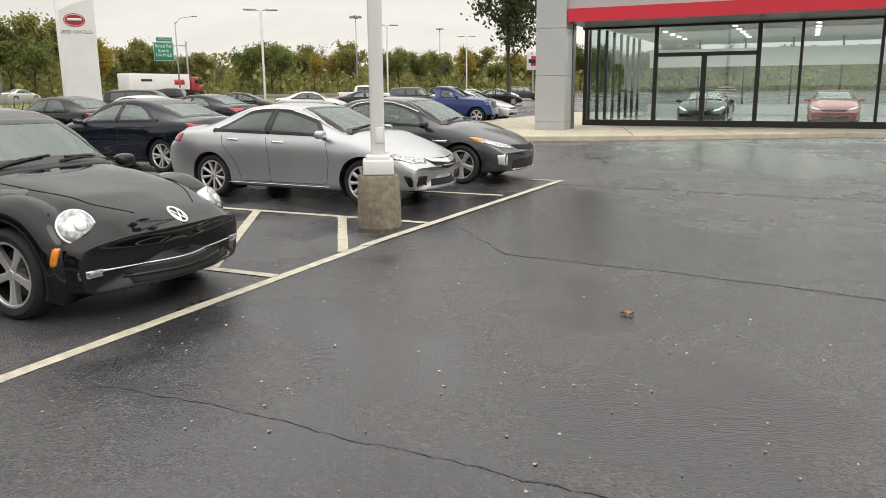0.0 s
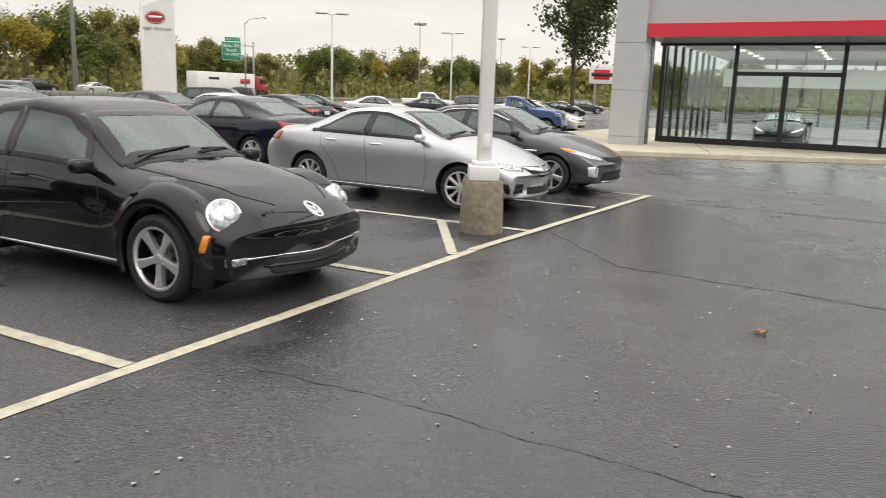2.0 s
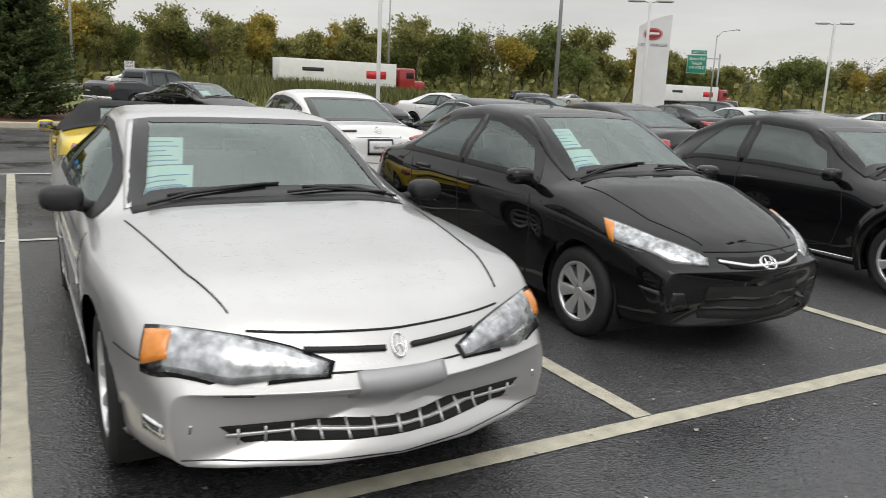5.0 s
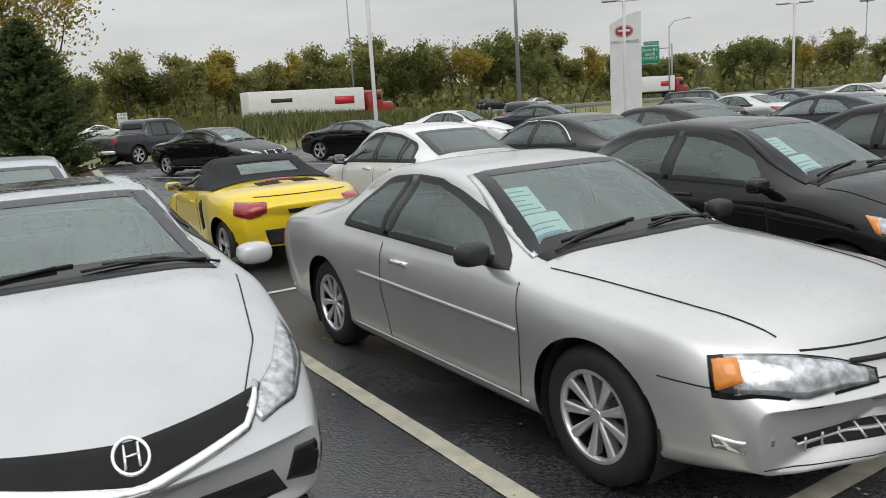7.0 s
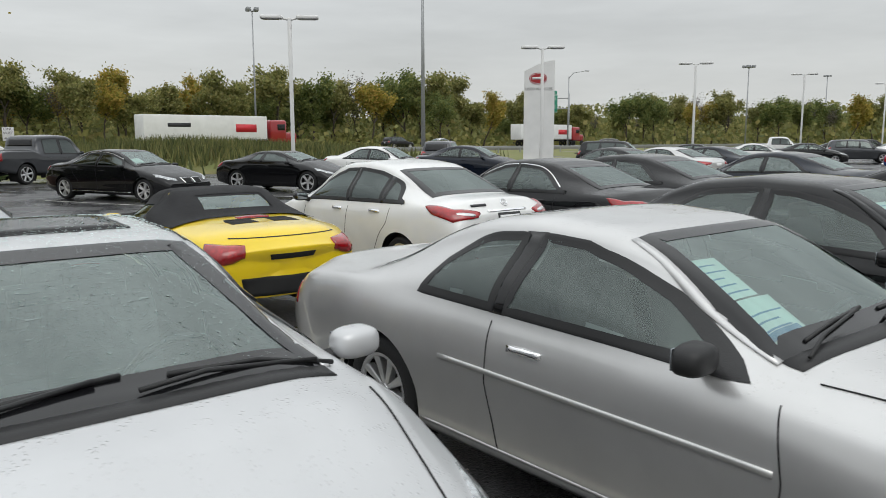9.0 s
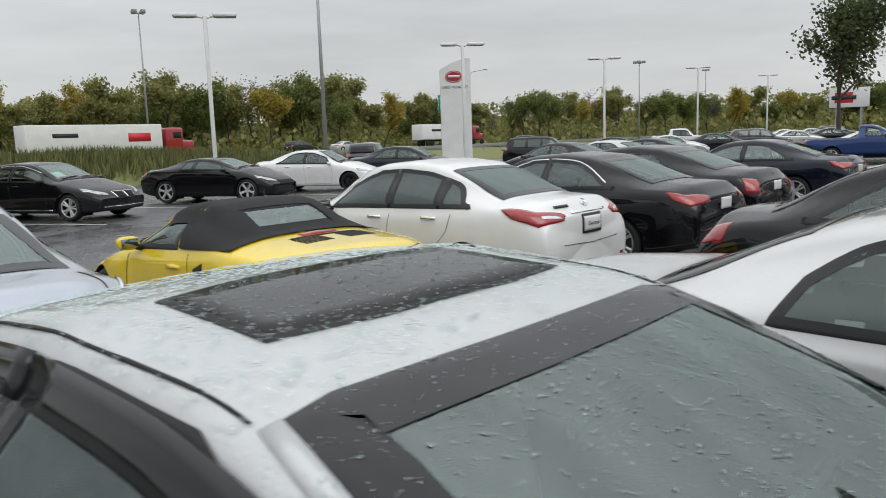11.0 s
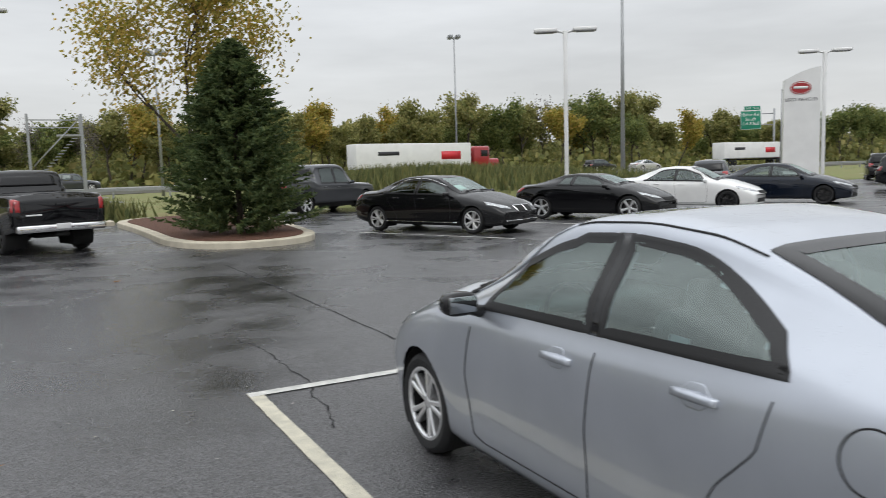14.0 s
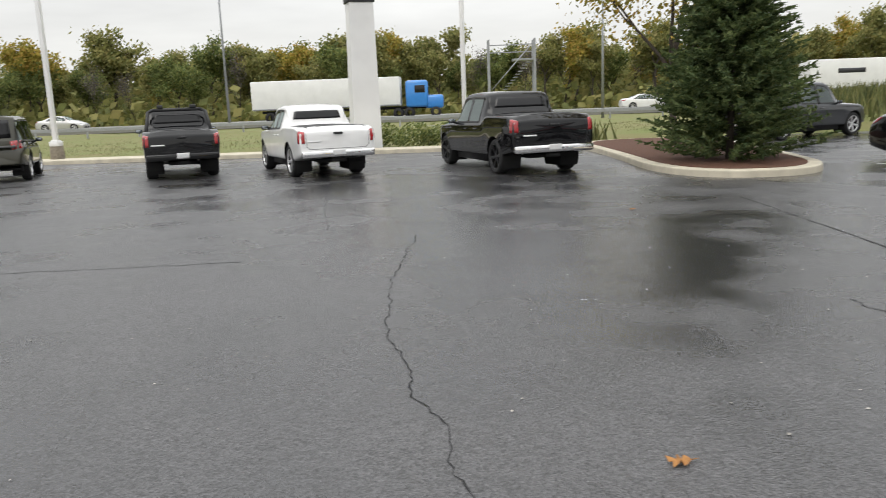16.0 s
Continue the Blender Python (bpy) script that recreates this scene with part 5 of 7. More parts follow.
def sedan(L, W, H, cowl, wtop, rtop, deck, nose=0.62, hood=0.78, belt=0.92, deckz=1.03, tail=0.86, chin=0.15, **k):
    """Curves of a three-box car."""
    peak = (wtop + rtop) / 2
    c = dict(L=L, W=W, top=[(0, nose - chin), (0.025, nose - chin * 0.55), (0.07, nose - chin * 0.12), (0.16, nose + 0.055), (0.42, hood), (cowl - 0.3, belt + 0.055), (cowl, belt + 0.085), (wtop - 0.12, H - 0.085), (wtop + 0.1, H - 0.028), (peak, H), (rtop - 0.15, H - 0.045), (rtop + 0.1, H - 0.13), (deck, deckz + 0.015), (deck + 0.12, deckz + 0.008), (L - 0.14, deckz - 0.01), (L - 0.05, deckz - 0.05), (L, tail)],
             belt=[(0, nose - chin - 0.02), (0.10, nose - 0.07), (0.3, nose + 0.05), (cowl - 0.2, belt - 0.045), (cowl + 0.7, belt), (deck, belt + 0.045), (L - 0.2, deckz - 0.10), (L, tail - 0.12)], wr=W / 2 * 0.66)
    c.update(ws=(cowl + 0.03, wtop - 0.04, W / 2 * 0.745, W / 2 * 0.595), rg=(rtop + 0.03, deck - 0.03, W / 2 * 0.58, W / 2 * 0.66))
    c.update(k)
    return c


# ---------------------------------------------------------------- the vehicles
def doors4(a, b, d, zs=0.28, zb=0.93):
    """Door gaps of a four-door car: front edge, middle, rear edge."""
    return [[(a + 0.02, zb - 0.06), (a - 0.03, 0.62), (a + 0.02, zs + 0.02), (a + 0.12, zs)], [(b + 0.03, zb), (b - 0.02, 0.6), (b - 0.02, zs)],
            [(d + 0.10, zb + 0.02), (d + 0.06, 0.78), (d - 0.10, 0.62), (d - 0.20, 0.45), (d - 0.24, zs)], [(a + 0.12, zs), (b, zs), (d - 0.24, zs)]]


SPEC = {}
SPEC["beetle"] = dict(
    name="compact_car", label="black rounded two-door coupe with bulging fenders, wet", category="car", paint="black", L=4.28, W=1.81, fo=0.87, wb=2.537, r=0.335, wheel="five", tw=0.235, arch=0.05,
    top=[(0, 0.60), (0.03, 0.655), (0.08, 0.69), (0.16, 0.735), (0.5, 0.865), (1.0, 0.965), (1.35, 1.01), (1.95, 1.36), (2.2, 1.45), (2.6, 1.49), (3.1, 1.44), (3.55, 1.28), (3.9, 1.06), (4.1, 0.92), (4.22, 0.80), (4.28, 0.62)],
    belt=[(0, 0.53), (0.3, 0.62), (0.9, 0.78), (1.4, 0.90), (2.4, 0.955), (3.3, 0.96), (3.9, 0.82), (4.28, 0.55)], wr=0.60, gd=0.34,
    plan=[(0, 0.88), (0.12, 0.92), (0.45, 0.94), (1.0, 0.94), (3.2, 0.94), (3.9, 0.88), (4.15, 0.78), (4.28, 0.68)], flare=0.02, flare_z=0.52, track=0.985, sweep=0.28, sweep_rear=0.22, lean=0.035, fenders=1,
    ws=(1.40, 1.98, 0.66, 0.55), rg=(3.15, 3.72, 0.52, 0.56), win=[(1.68, 1.84, 2.66, 2.66), (2.73, 2.73, 3.40, 3.52, 0.25)], tint="dark_tint", wf=0.82,
    seams=[[(1.55, 0.86), (1.50, 0.6), (1.58, 0.34), (1.75, 0.31)], [(2.70, 0.93), (2.72, 0.6), (2.60, 0.31)], [(1.75, 0.31), (2.6, 0.31)]],
    strips=[([(1.28, 0.245), (3.0, 0.25)], 0.03, "chrome", "sill_trim")], handles=[(2.52, 0.84)], mir=(1.62, 0.93, "gloss"),
    lines=[("bonnet_gap", "seam", "top", [(0.22, -0.30), (0.45, -0.47), (0.9, -0.57), (1.33, -0.62)], 0.009), ("bonnet_gap", "seam", "top", [(0.22, 0.30), (0.45, 0.47), (0.9, 0.57), (1.33, 0.62)], 0.009),
           ("bonnet_gap", "seam", "front", [(-0.44, 0.60), (-0.2, 0.575), (0.2, 0.575), (0.44, 0.60)], 0.012), ("bumper_trim", "chrome", "front", [(-0.66, 0.385), (-0.3, 0.37), (0.3, 0.37), (0.66, 0.385)], 0.013)],
    panels=[("lower_grille", "well", "front", [(-0.5, 0.355), (0, 0.345), (0.5, 0.355)], [(-0.46, 0.25), (0, 0.24), (0.46, 0.25)]), ("grille_bar", "gloss", "front", [(-0.5, 0.315), (0, 0.305), (0.5, 0.315)], [(-0.5, 0.30), (0, 0.29), (0.5, 0.30)], 0.02)],
    badges=[("emblem", "chrome", "front", 0, 0.685, 0.062, 0.055, "v")],
    lamps=[("side_marker", "amber", [(0.34, 0.86, 0.57), (0.39, 0.87, 0.56)], [(0.38, 0.87, 0.44), (0.43, 0.88, 0.43)], 0.05), ("fog_lamp", "lamp", [(0.17, 0.66, 0.40), (0.26, 0.76, 0.40)], [(0.17, 0.66, 0.345), (0.26, 0.76, 0.345)], 0.008)], round_lamps=(0.37, 0.69, 0.68, 0.13))
SPEC["accent"] = sedan(4.37, 1.70, 1.475, 1.10, 1.92, 3.15, 3.80, nose=0.69, hood=0.85, belt=0.95, deckz=1.06, tail=0.85, name="sedan", label="wet black four-door sedan with price sheets in the windscreen", category="car", paint="black", fo=0.83, wb=2.57, r=0.30, wheel="cap", tw=0.185, lean=0.045, sweep=0.26,
    win=[(1.36, 1.62, 2.36, 2.36), (2.43, 2.43, 3.36, 3.46, 0.25)], seams=doors4(1.38, 2.39, 3.15), handles=[(2.20, 0.87), (3.02, 0.90)], mir=(1.42, 0.95, "black"), tint="tint", seat="seat",
    panels=[("lower_grille", "well", "front", [(-0.40, 0.47), (0, 0.45), (0.40, 0.47)], [(-0.46, 0.28), (0, 0.26), (0.46, 0.28)]), ("grille_bar", "gloss", "front", [(-0.42, 0.40), (0, 0.385), (0.42, 0.40)], [(-0.42, 0.385), (0, 0.37), (0.42, 0.385)], 0.018), ("grille_bar", "gloss", "front", [(-0.44, 0.345), (0, 0.33), (0.44, 0.345)], [(-0.44, 0.33), (0, 0.315), (0.44, 0.33)], 0.018), ("upper_grille", "well", "front", [(-0.36, 0.645), (0, 0.64), (0.36, 0.645)], [(-0.30, 0.59), (0, 0.575), (0.30, 0.59)])],
    lines=[("grille_bar_chrome", "chrome", "front", [(-0.36, 0.625), (-0.15, 0.595), (0.15, 0.595), (0.36, 0.625)], 0.015), ("bonnet_gap", "seam", "top", [(0.20, -0.40), (0.5, -0.56), (1.02, -0.66)], 0.008), ("bonnet_gap", "seam", "top", [(0.20, 0.40), (0.5, 0.56), (1.02, 0.66)], 0.008), ("bonnet_gap", "seam", "front", [(-0.42, 0.675), (0, 0.668), (0.42, 0.675)], 0.01)],
    badges=[("emblem", "chrome", "front", 0, 0.605, 0.072, 0.038, "h")],
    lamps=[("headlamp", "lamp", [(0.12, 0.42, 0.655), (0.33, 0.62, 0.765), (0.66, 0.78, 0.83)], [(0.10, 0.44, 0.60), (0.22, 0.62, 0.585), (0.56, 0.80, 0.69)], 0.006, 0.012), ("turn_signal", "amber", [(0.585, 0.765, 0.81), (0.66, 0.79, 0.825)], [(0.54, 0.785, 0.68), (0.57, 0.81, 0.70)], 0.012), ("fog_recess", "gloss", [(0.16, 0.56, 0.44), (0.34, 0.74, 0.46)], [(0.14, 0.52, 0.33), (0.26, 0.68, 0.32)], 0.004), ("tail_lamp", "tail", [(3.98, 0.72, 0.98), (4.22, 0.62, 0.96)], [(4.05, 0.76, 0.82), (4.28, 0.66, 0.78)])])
SPEC["monte"] = sedan(5.03, 1.846, 1.40, 1.48, 2.28, 3.36, 4.12, nose=0.75, chin=0.26, hood=0.86, belt=0.90, deckz=0.985, tail=0.80, name="coupe", label="silver two-door coupe with a price sheet in the windscreen", category="car", paint="silver", fo=0.97, wb=2.807, r=0.325, wheel="old", tw=0.225, lean=0.05, sweep=0.34, sweep_len=1.2, nose_z=0.46, under=[(0, 0.285), (0.35, 0.235), (0.9, 0.19), (4.43, 0.20), (5.03, 0.32)],
    win=[(1.60, 2.00, 2.74, 2.80), (2.88, 2.85, 3.34, 3.44, 0.62)], seams=[[(1.46, 0.86), (1.42, 0.6), (1.46, 0.27)], [(2.86, 0.90), (2.88, 0.6), (2.80, 0.27)], [(1.46, 0.27), (2.80, 0.27)], [(0.02, 0.60), (0.35, 0.61), (0.60, 0.62)]], strips=[([(1.45, 0.63), (2.86, 0.655), (3.22, 0.66)], 0.026, "silver", "side_moulding"), ([(1.4, 0.27), (3.4, 0.28)], 0.016, "silver", "sill_line")],
    handles=[(2.62, 0.80)], mir=(1.76, 0.93, "plastic"), handle_mat="chrome", tint="tint", seat="seat",
    panels=[("front_plate", "plate_grey", "front", [(-0.165, 0.60), (0.165, 0.60)], [(-0.165, 0.475), (0.165, 0.475)], 0.010, 0.004), ("lower_grille", "well", "front", [(-0.60, 0.418), (0, 0.402), (0.60, 0.418)], [(-0.52, 0.352), (0, 0.345), (0.52, 0.352)])],
    lines=[("grille_slot", "seam", "front", [(-0.33, 0.672), (-0.05, 0.660)], 0.017), ("grille_slot", "seam", "front", [(0.05, 0.660), (0.33, 0.672)], 0.017), ("bonnet_gap", "seam", "top", [(0.30, -0.54), (0.6, -0.62), (1.40, -0.73)], 0.009), ("bonnet_gap", "seam", "top", [(0.30, 0.54), (0.6, 0.62), (1.40, 0.73)], 0.009), ("bonnet_gap", "seam", "front", [(-0.5, 0.728), (0, 0.716), (0.5, 0.728)], 0.010), ("grille_bar", "silver", "front", [(-0.58, 0.386), (0, 0.374), (0.58, 0.386)], 0.012), ("bumper_crease", "seam", "front", [(-0.72, 0.305), (0, 0.290), (0.72, 0.305)], 0.005)],
    badges=[("emblem", "chrome", "front", 0, 0.664, 0.030, 0.040, "h")],
    lamps=[("headlamp_seal", "gloss", [(0.07, 0.235, 0.640), (0.13, 0.38, 0.702), (0.22, 0.53, 0.728), (0.43, 0.785, 0.724)], [(0.06, 0.255, 0.582), (0.10, 0.40, 0.572), (0.17, 0.56, 0.545), (0.38, 0.815, 0.578)], 0.004, 0.004),
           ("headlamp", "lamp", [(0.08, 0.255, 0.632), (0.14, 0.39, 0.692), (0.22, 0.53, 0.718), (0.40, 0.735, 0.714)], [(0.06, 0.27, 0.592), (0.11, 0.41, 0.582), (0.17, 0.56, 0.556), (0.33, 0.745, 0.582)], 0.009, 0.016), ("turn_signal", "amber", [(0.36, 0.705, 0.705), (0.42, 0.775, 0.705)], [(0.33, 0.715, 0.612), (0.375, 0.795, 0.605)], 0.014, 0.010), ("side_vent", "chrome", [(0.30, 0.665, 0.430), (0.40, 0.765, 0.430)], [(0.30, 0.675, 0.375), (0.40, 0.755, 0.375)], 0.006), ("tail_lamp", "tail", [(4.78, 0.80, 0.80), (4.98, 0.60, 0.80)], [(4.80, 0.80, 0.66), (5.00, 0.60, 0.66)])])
SPEC["civic"] = sedan(4.56, 1.755, 1.435, 1.18, 2.10, 3.26, 4.05, nose=0.65, hood=0.84, belt=0.985, deckz=1.09, tail=0.86, name="sedan", label="pearl white sedan with a dark glass sunroof, beaded with rain", category="car", paint="pearl", fo=0.90, wb=2.67, r=0.315, wheel="twin", tw=0.205, lean=0.08, sweep=0.30,
    win=[(1.60, 1.80, 2.69, 2.69), (2.75, 2.75, 3.28, 3.22), (3.26, 3.31, 3.44, 3.46, 0.85)], wf=0.82, seams=doors4(1.50, 2.70, 3.36), handles=[(2.34, 0.88), (3.15, 0.91)], mir=(1.58, 0.95, "pearl"), tint="tint", seat="seat", fritw=0.085, rg=(3.32, 4.03, 0.47, 0.55),
    panels=[("upper_grille", "well", "front", [(-0.52, 0.70), (0, 0.665), (0.52, 0.70)], [(-0.42, 0.60), (0, 0.54), (0.42, 0.60)]), ("lower_grille", "well", "front", [(-0.50, 0.40), (0, 0.39), (0.50, 0.40)], [(-0.56, 0.29), (0, 0.28), (0.56, 0.29)]), ("sunroof_seal", "plastic", "top", [(2.31, -0.415), (2.27, -0.2), (2.27, 0.2), (2.31, 0.415)], [(2.68, -0.405), (2.72, -0.2), (2.72, 0.2), (2.68, 0.405)], 0.003), ("sunroof", "gloss", "top", [(2.33, -0.39), (2.295, -0.2), (2.295, 0.2), (2.33, 0.39)], [(2.66, -0.38), (2.695, -0.2), (2.695, 0.2), (2.66, 0.38)], 0.007)],
    lines=[("grille_bar_chrome", "chrome", "front", [(-0.52, 0.705), (-0.42, 0.605), (0, 0.535), (0.42, 0.605), (0.52, 0.705)], 0.028), ("bonnet_gap", "seam", "top", [(0.25, -0.45), (0.55, -0.60), (1.10, -0.72)], 0.008), ("bonnet_gap", "seam", "top", [(0.25, 0.45), (0.55, 0.60), (1.10, 0.72)], 0.008), ("roof_moulding", "seam", "top", [(2.14, -0.565), (2.6, -0.575), (3.1, -0.565), (3.35, -0.575)], 0.009), ("roof_moulding", "seam", "top", [(2.14, 0.565), (2.6, 0.575), (3.1, 0.565), (3.35, 0.575)], 0.009)],
    badges=[("emblem", "chrome", "front", 0, 0.63, 0.065, 0.052, "h")],
    lamps=[("headlamp", "lamp", [(0.16, 0.46, 0.72), (0.40, 0.66, 0.80), (0.75, 0.80, 0.86)], [(0.12, 0.50, 0.64), (0.26, 0.68, 0.64), (0.55, 0.83, 0.72)], 0.007, 0.012), ("tail_lamp", "tail", [(4.12, 0.79, 0.98), (4.44, 0.58, 0.97)], [(4.18, 0.83, 0.78), (4.50, 0.64, 0.74)], 0.012, 0.02), ("fog_recess", "gloss", [(0.16, 0.60, 0.46), (0.34, 0.78, 0.48)], [(0.14, 0.56, 0.32), (0.28, 0.74, 0.31)], 0.004)], visor=1)
SPEC["ia"] = sedan(4.36, 1.695, 1.485, 1.16, 1.98, 3.02, 3.78, nose=0.68, hood=0.86, belt=0.96, deckz=1.11, tail=0.90, name="sedan", label="light silver-blue four-door sedan with a dealer plate", category="car", paint="blue_silver", fo=0.87, wb=2.57, r=0.30, wheel="twin", tw=0.19, sweep=0.28, sweep_rear=0.20,
    win=[(1.55, 1.72, 2.36, 2.40), (2.47, 2.43, 3.24, 3.33, 0.5)], seams=doors4(1.46, 2.43, 3.20), handles=[(2.22, 0.86), (3.00, 0.89)], recess=1, mir=(1.54, 0.96, "gloss"), tint="screen", tint_rear="screen", seat="seat_dark",
    panels=[("plate_frame", "plastic", "rear", [(-0.17, 0.945), (0.17, 0.945)], [(-0.17, 0.745), (0.17, 0.745)], 0.012), ("dealer_plate", "plate", "rear", [(-0.15, 0.915), (0.15, 0.915)], [(-0.15, 0.77), (0.15, 0.77)], 0.018), ("plate_mark", "sign_red", "rear", [(0.06, 0.885), (0.13, 0.885)], [(0.06, 0.815), (0.13, 0.815)], 0.021)],
    lines=[("boot_gap", "seam", "rear", [(-0.48, 0.67), (-0.3, 0.635), (0.3, 0.635), (0.48, 0.67)], 0.010), ("boot_gap", "seam", "top", [(3.80, -0.58), (4.0, -0.62), (4.20, -0.60)], 0.009), ("boot_gap", "seam", "top", [(3.80, 0.58), (4.0, 0.62), (4.20, 0.60)], 0.009), ("roof_moulding", "seam", "top", [(2.02, 0.55), (2.5, 0.56), (3.05, 0.545)], 0.010), ("roof_moulding", "seam", "top", [(2.02, -0.55), (2.5, -0.56), (3.05, -0.545)], 0.010)],
    badges=[("emblem", "chrome", "rear", 0, 1.025, 0.062, 0.045, "t")],
    lamps=[("tail_lamp", "tail_dark", [(3.86, 0.76, 1.025), (4.10, 0.70, 1.015), (4.29, 0.33, 1.00)], [(3.94, 0.80, 0.975), (4.16, 0.76, 0.855), (4.31, 0.36, 0.93)], 0.010, 0.01), ("tail_lamp_chrome", "chrome", [(3.85, 0.755, 1.040), (4.10, 0.70, 1.030), (4.29, 0.32, 1.012)], [(3.87, 0.76, 1.018), (4.10, 0.71, 1.006), (4.29, 0.32, 0.996)], 0.018), ("brake_lens", "tail", [(3.98, 0.755, 0.985), (4.17, 0.66, 0.965)], [(4.04, 0.78, 0.93), (4.20, 0.70, 0.875)], 0.022), ("reversing_lens", "clear", [(4.22, 0.60, 0.99), (4.27, 0.47, 0.99)], [(4.23, 0.60, 0.955), (4.28, 0.50, 0.955)], 0.022), ("rear_reflector", "tail", [(4.14, 0.74, 0.54), (4.26, 0.58, 0.52)], [(4.14, 0.74, 0.50), (4.26, 0.58, 0.485)], 0.006), ("headlamp", "lamp", [(0.14, 0.44, 0.74), (0.60, 0.76, 0.84)], [(0.12, 0.46, 0.66), (0.46, 0.78, 0.72)])])
SPEC["mr2"] = dict(
    name="convertible", label="yellow two-seat roadster with a closed black soft top", category="car", paint="yellow", L=3.89, W=1.695, fo=0.78, wb=2.45, r=0.30, wheel="five", tw=0.21,
    top=[(0, 0.48), (0.05, 0.56), (0.3, 0.68), (0.8, 0.81), (1.12, 0.88), (1.75, 1.19), (1.95, 1.235), (2.3, 1.225), (2.6, 1.12), (2.86, 0.985), (3.2, 0.965), (3.65, 0.94), (3.80, 0.90), (3.89, 0.74)],
    belt=[(0, 0.44), (0.3, 0.58), (1.1, 0.80), (2.0, 0.85), (2.9, 0.89), (3.6, 0.84), (3.89, 0.66)], wr=0.52, sweep=0.30, sweep_rear=0.22, flare=0.03,
    ws=(1.18, 1.74, 0.62, 0.48), rg=(2.42, 2.80, 0.40, 0.44), win=[(1.42, 1.60, 2.10, 2.18)], tint="tint", tint_rear="screen", frit="softtop", two_seat=1, cab=(1.2, 2.75), seams=[[(1.36, 0.80), (1.32, 0.5), (1.38, 0.26)], [(2.36, 0.86), (2.40, 0.55), (2.34, 0.26)], [(1.38, 0.26), (2.34, 0.26)]], handles=[(2.16, 0.74)], mir=(1.54, 0.86, "yellow"),
    panels=[("engine_vent", "well", "top", [(3.08, -0.34), (3.08, 0.34)], [(3.12, -0.34), (3.12, 0.34)], 0.004)] + [("engine_vent", "seam", "top", [(3.14 + 0.035 * k, 0.08 * sg), (3.14 + 0.035 * k, 0.36 * sg)], [(3.155 + 0.035 * k, 0.08 * sg), (3.155 + 0.035 * k, 0.36 * sg)], 0.004) for k in range(6) for sg in (1, -1)] + [("high_brake_lamp", "tail", "top", [(2.98, -0.17), (2.98, 0.17)], [(3.05, -0.17), (3.05, 0.17)], 0.012, 0.01), ("plate_recess", "well", "rear", [(-0.24, 0.71), (0.24, 0.71)], [(-0.22, 0.66), (0.22, 0.66)], 0.004), ("rear_grille", "well", "rear", [(-0.50, 0.50), (0.50, 0.50)], [(-0.46, 0.33), (0.46, 0.33)], 0.004), ("boot_gap", "seam", "rear", [(-0.55, 0.865), (0.55, 0.865)], [(-0.55, 0.857), (0.55, 0.857)], 0.003)],
    lamps=[("tail_lamp", "tail", [(3.55, 0.74, 0.83), (3.72, 0.62, 0.85), (3.80, 0.46, 0.83)], [(3.60, 0.78, 0.68), (3.78, 0.66, 0.64), (3.86, 0.48, 0.67)], 0.012, 0.03), ("air_intake", "well", [(2.46, 0.82, 0.74), (2.60, 0.82, 0.80)], [(2.50, 0.84, 0.42), (2.62, 0.84, 0.46)], 0.003), ("headlamp", "lamp", [(0.40, 0.50, 0.72), (0.75, 0.62, 0.80)], [(0.26, 0.62, 0.60), (0.60, 0.76, 0.70)])], soft=1)
SPEC["sentra"] = sedan(4.63, 1.76, 1.495, 1.22, 2.08, 3.20, 3.98, nose=0.66, belt=0.95, deckz=1.10, tail=0.90, name="sedan", label="white four-door sedan with darkened windows and a dealer plate", category="car", paint="white", fo=0.93, wb=2.70, r=0.32, wheel="twin", tw=0.205,
    win=[(1.56, 1.78, 2.48, 2.50), (2.56, 2.54, 3.18, 3.22), (3.28, 3.26, 3.58, 3.68, 0.25)], seams=doors4(1.50, 2.52, 3.34), handles=[(2.32, 0.885), (3.14, 0.90)], handle_mat="chrome", mir=(1.56, 0.95, "gloss"), tint="dark_tint", tint_rear="dark_tint",
    panels=[("plate_frame", "plastic", "rear", [(-0.17, 0.93), (0.17, 0.93)], [(-0.17, 0.74), (0.17, 0.74)], 0.012), ("dealer_plate", "plate", "rear", [(-0.15, 0.905), (0.15, 0.905)], [(-0.15, 0.765), (0.15, 0.765)], 0.018), ("boot_trim", "chrome", "rear", [(-0.30, 0.965), (0.30, 0.965)], [(-0.30, 0.945), (0.30, 0.945)], 0.012)],
    lines=[("boot_gap", "seam", "rear", [(-0.5, 0.66), (0, 0.64), (0.5, 0.66)], 0.009), ("name_bar", "ink", "rear", [(0.28, 1.02), (0.48, 1.015)], 0.022)], badges=[("emblem", "chrome", "rear", 0, 1.035, 0.05, 0.04, "h")],
    lamps=[("tail_lamp", "tail", [(4.05, 0.80, 1.00), (4.40, 0.70, 1.02), (4.56, 0.42, 0.99)], [(4.20, 0.84, 0.93), (4.46, 0.76, 0.86), (4.58, 0.46, 0.90)], 0.012, 0.015), ("tail_lens", "clear", [(4.38, 0.74, 0.955), (4.55, 0.5, 0.955)], [(4.42, 0.76, 0.92), (4.57, 0.5, 0.925)], 0.022), ("rear_reflector", "tail", [(4.36, 0.78, 0.50), (4.52, 0.60, 0.48)], [(4.36, 0.78, 0.46), (4.52, 0.60, 0.45)])])
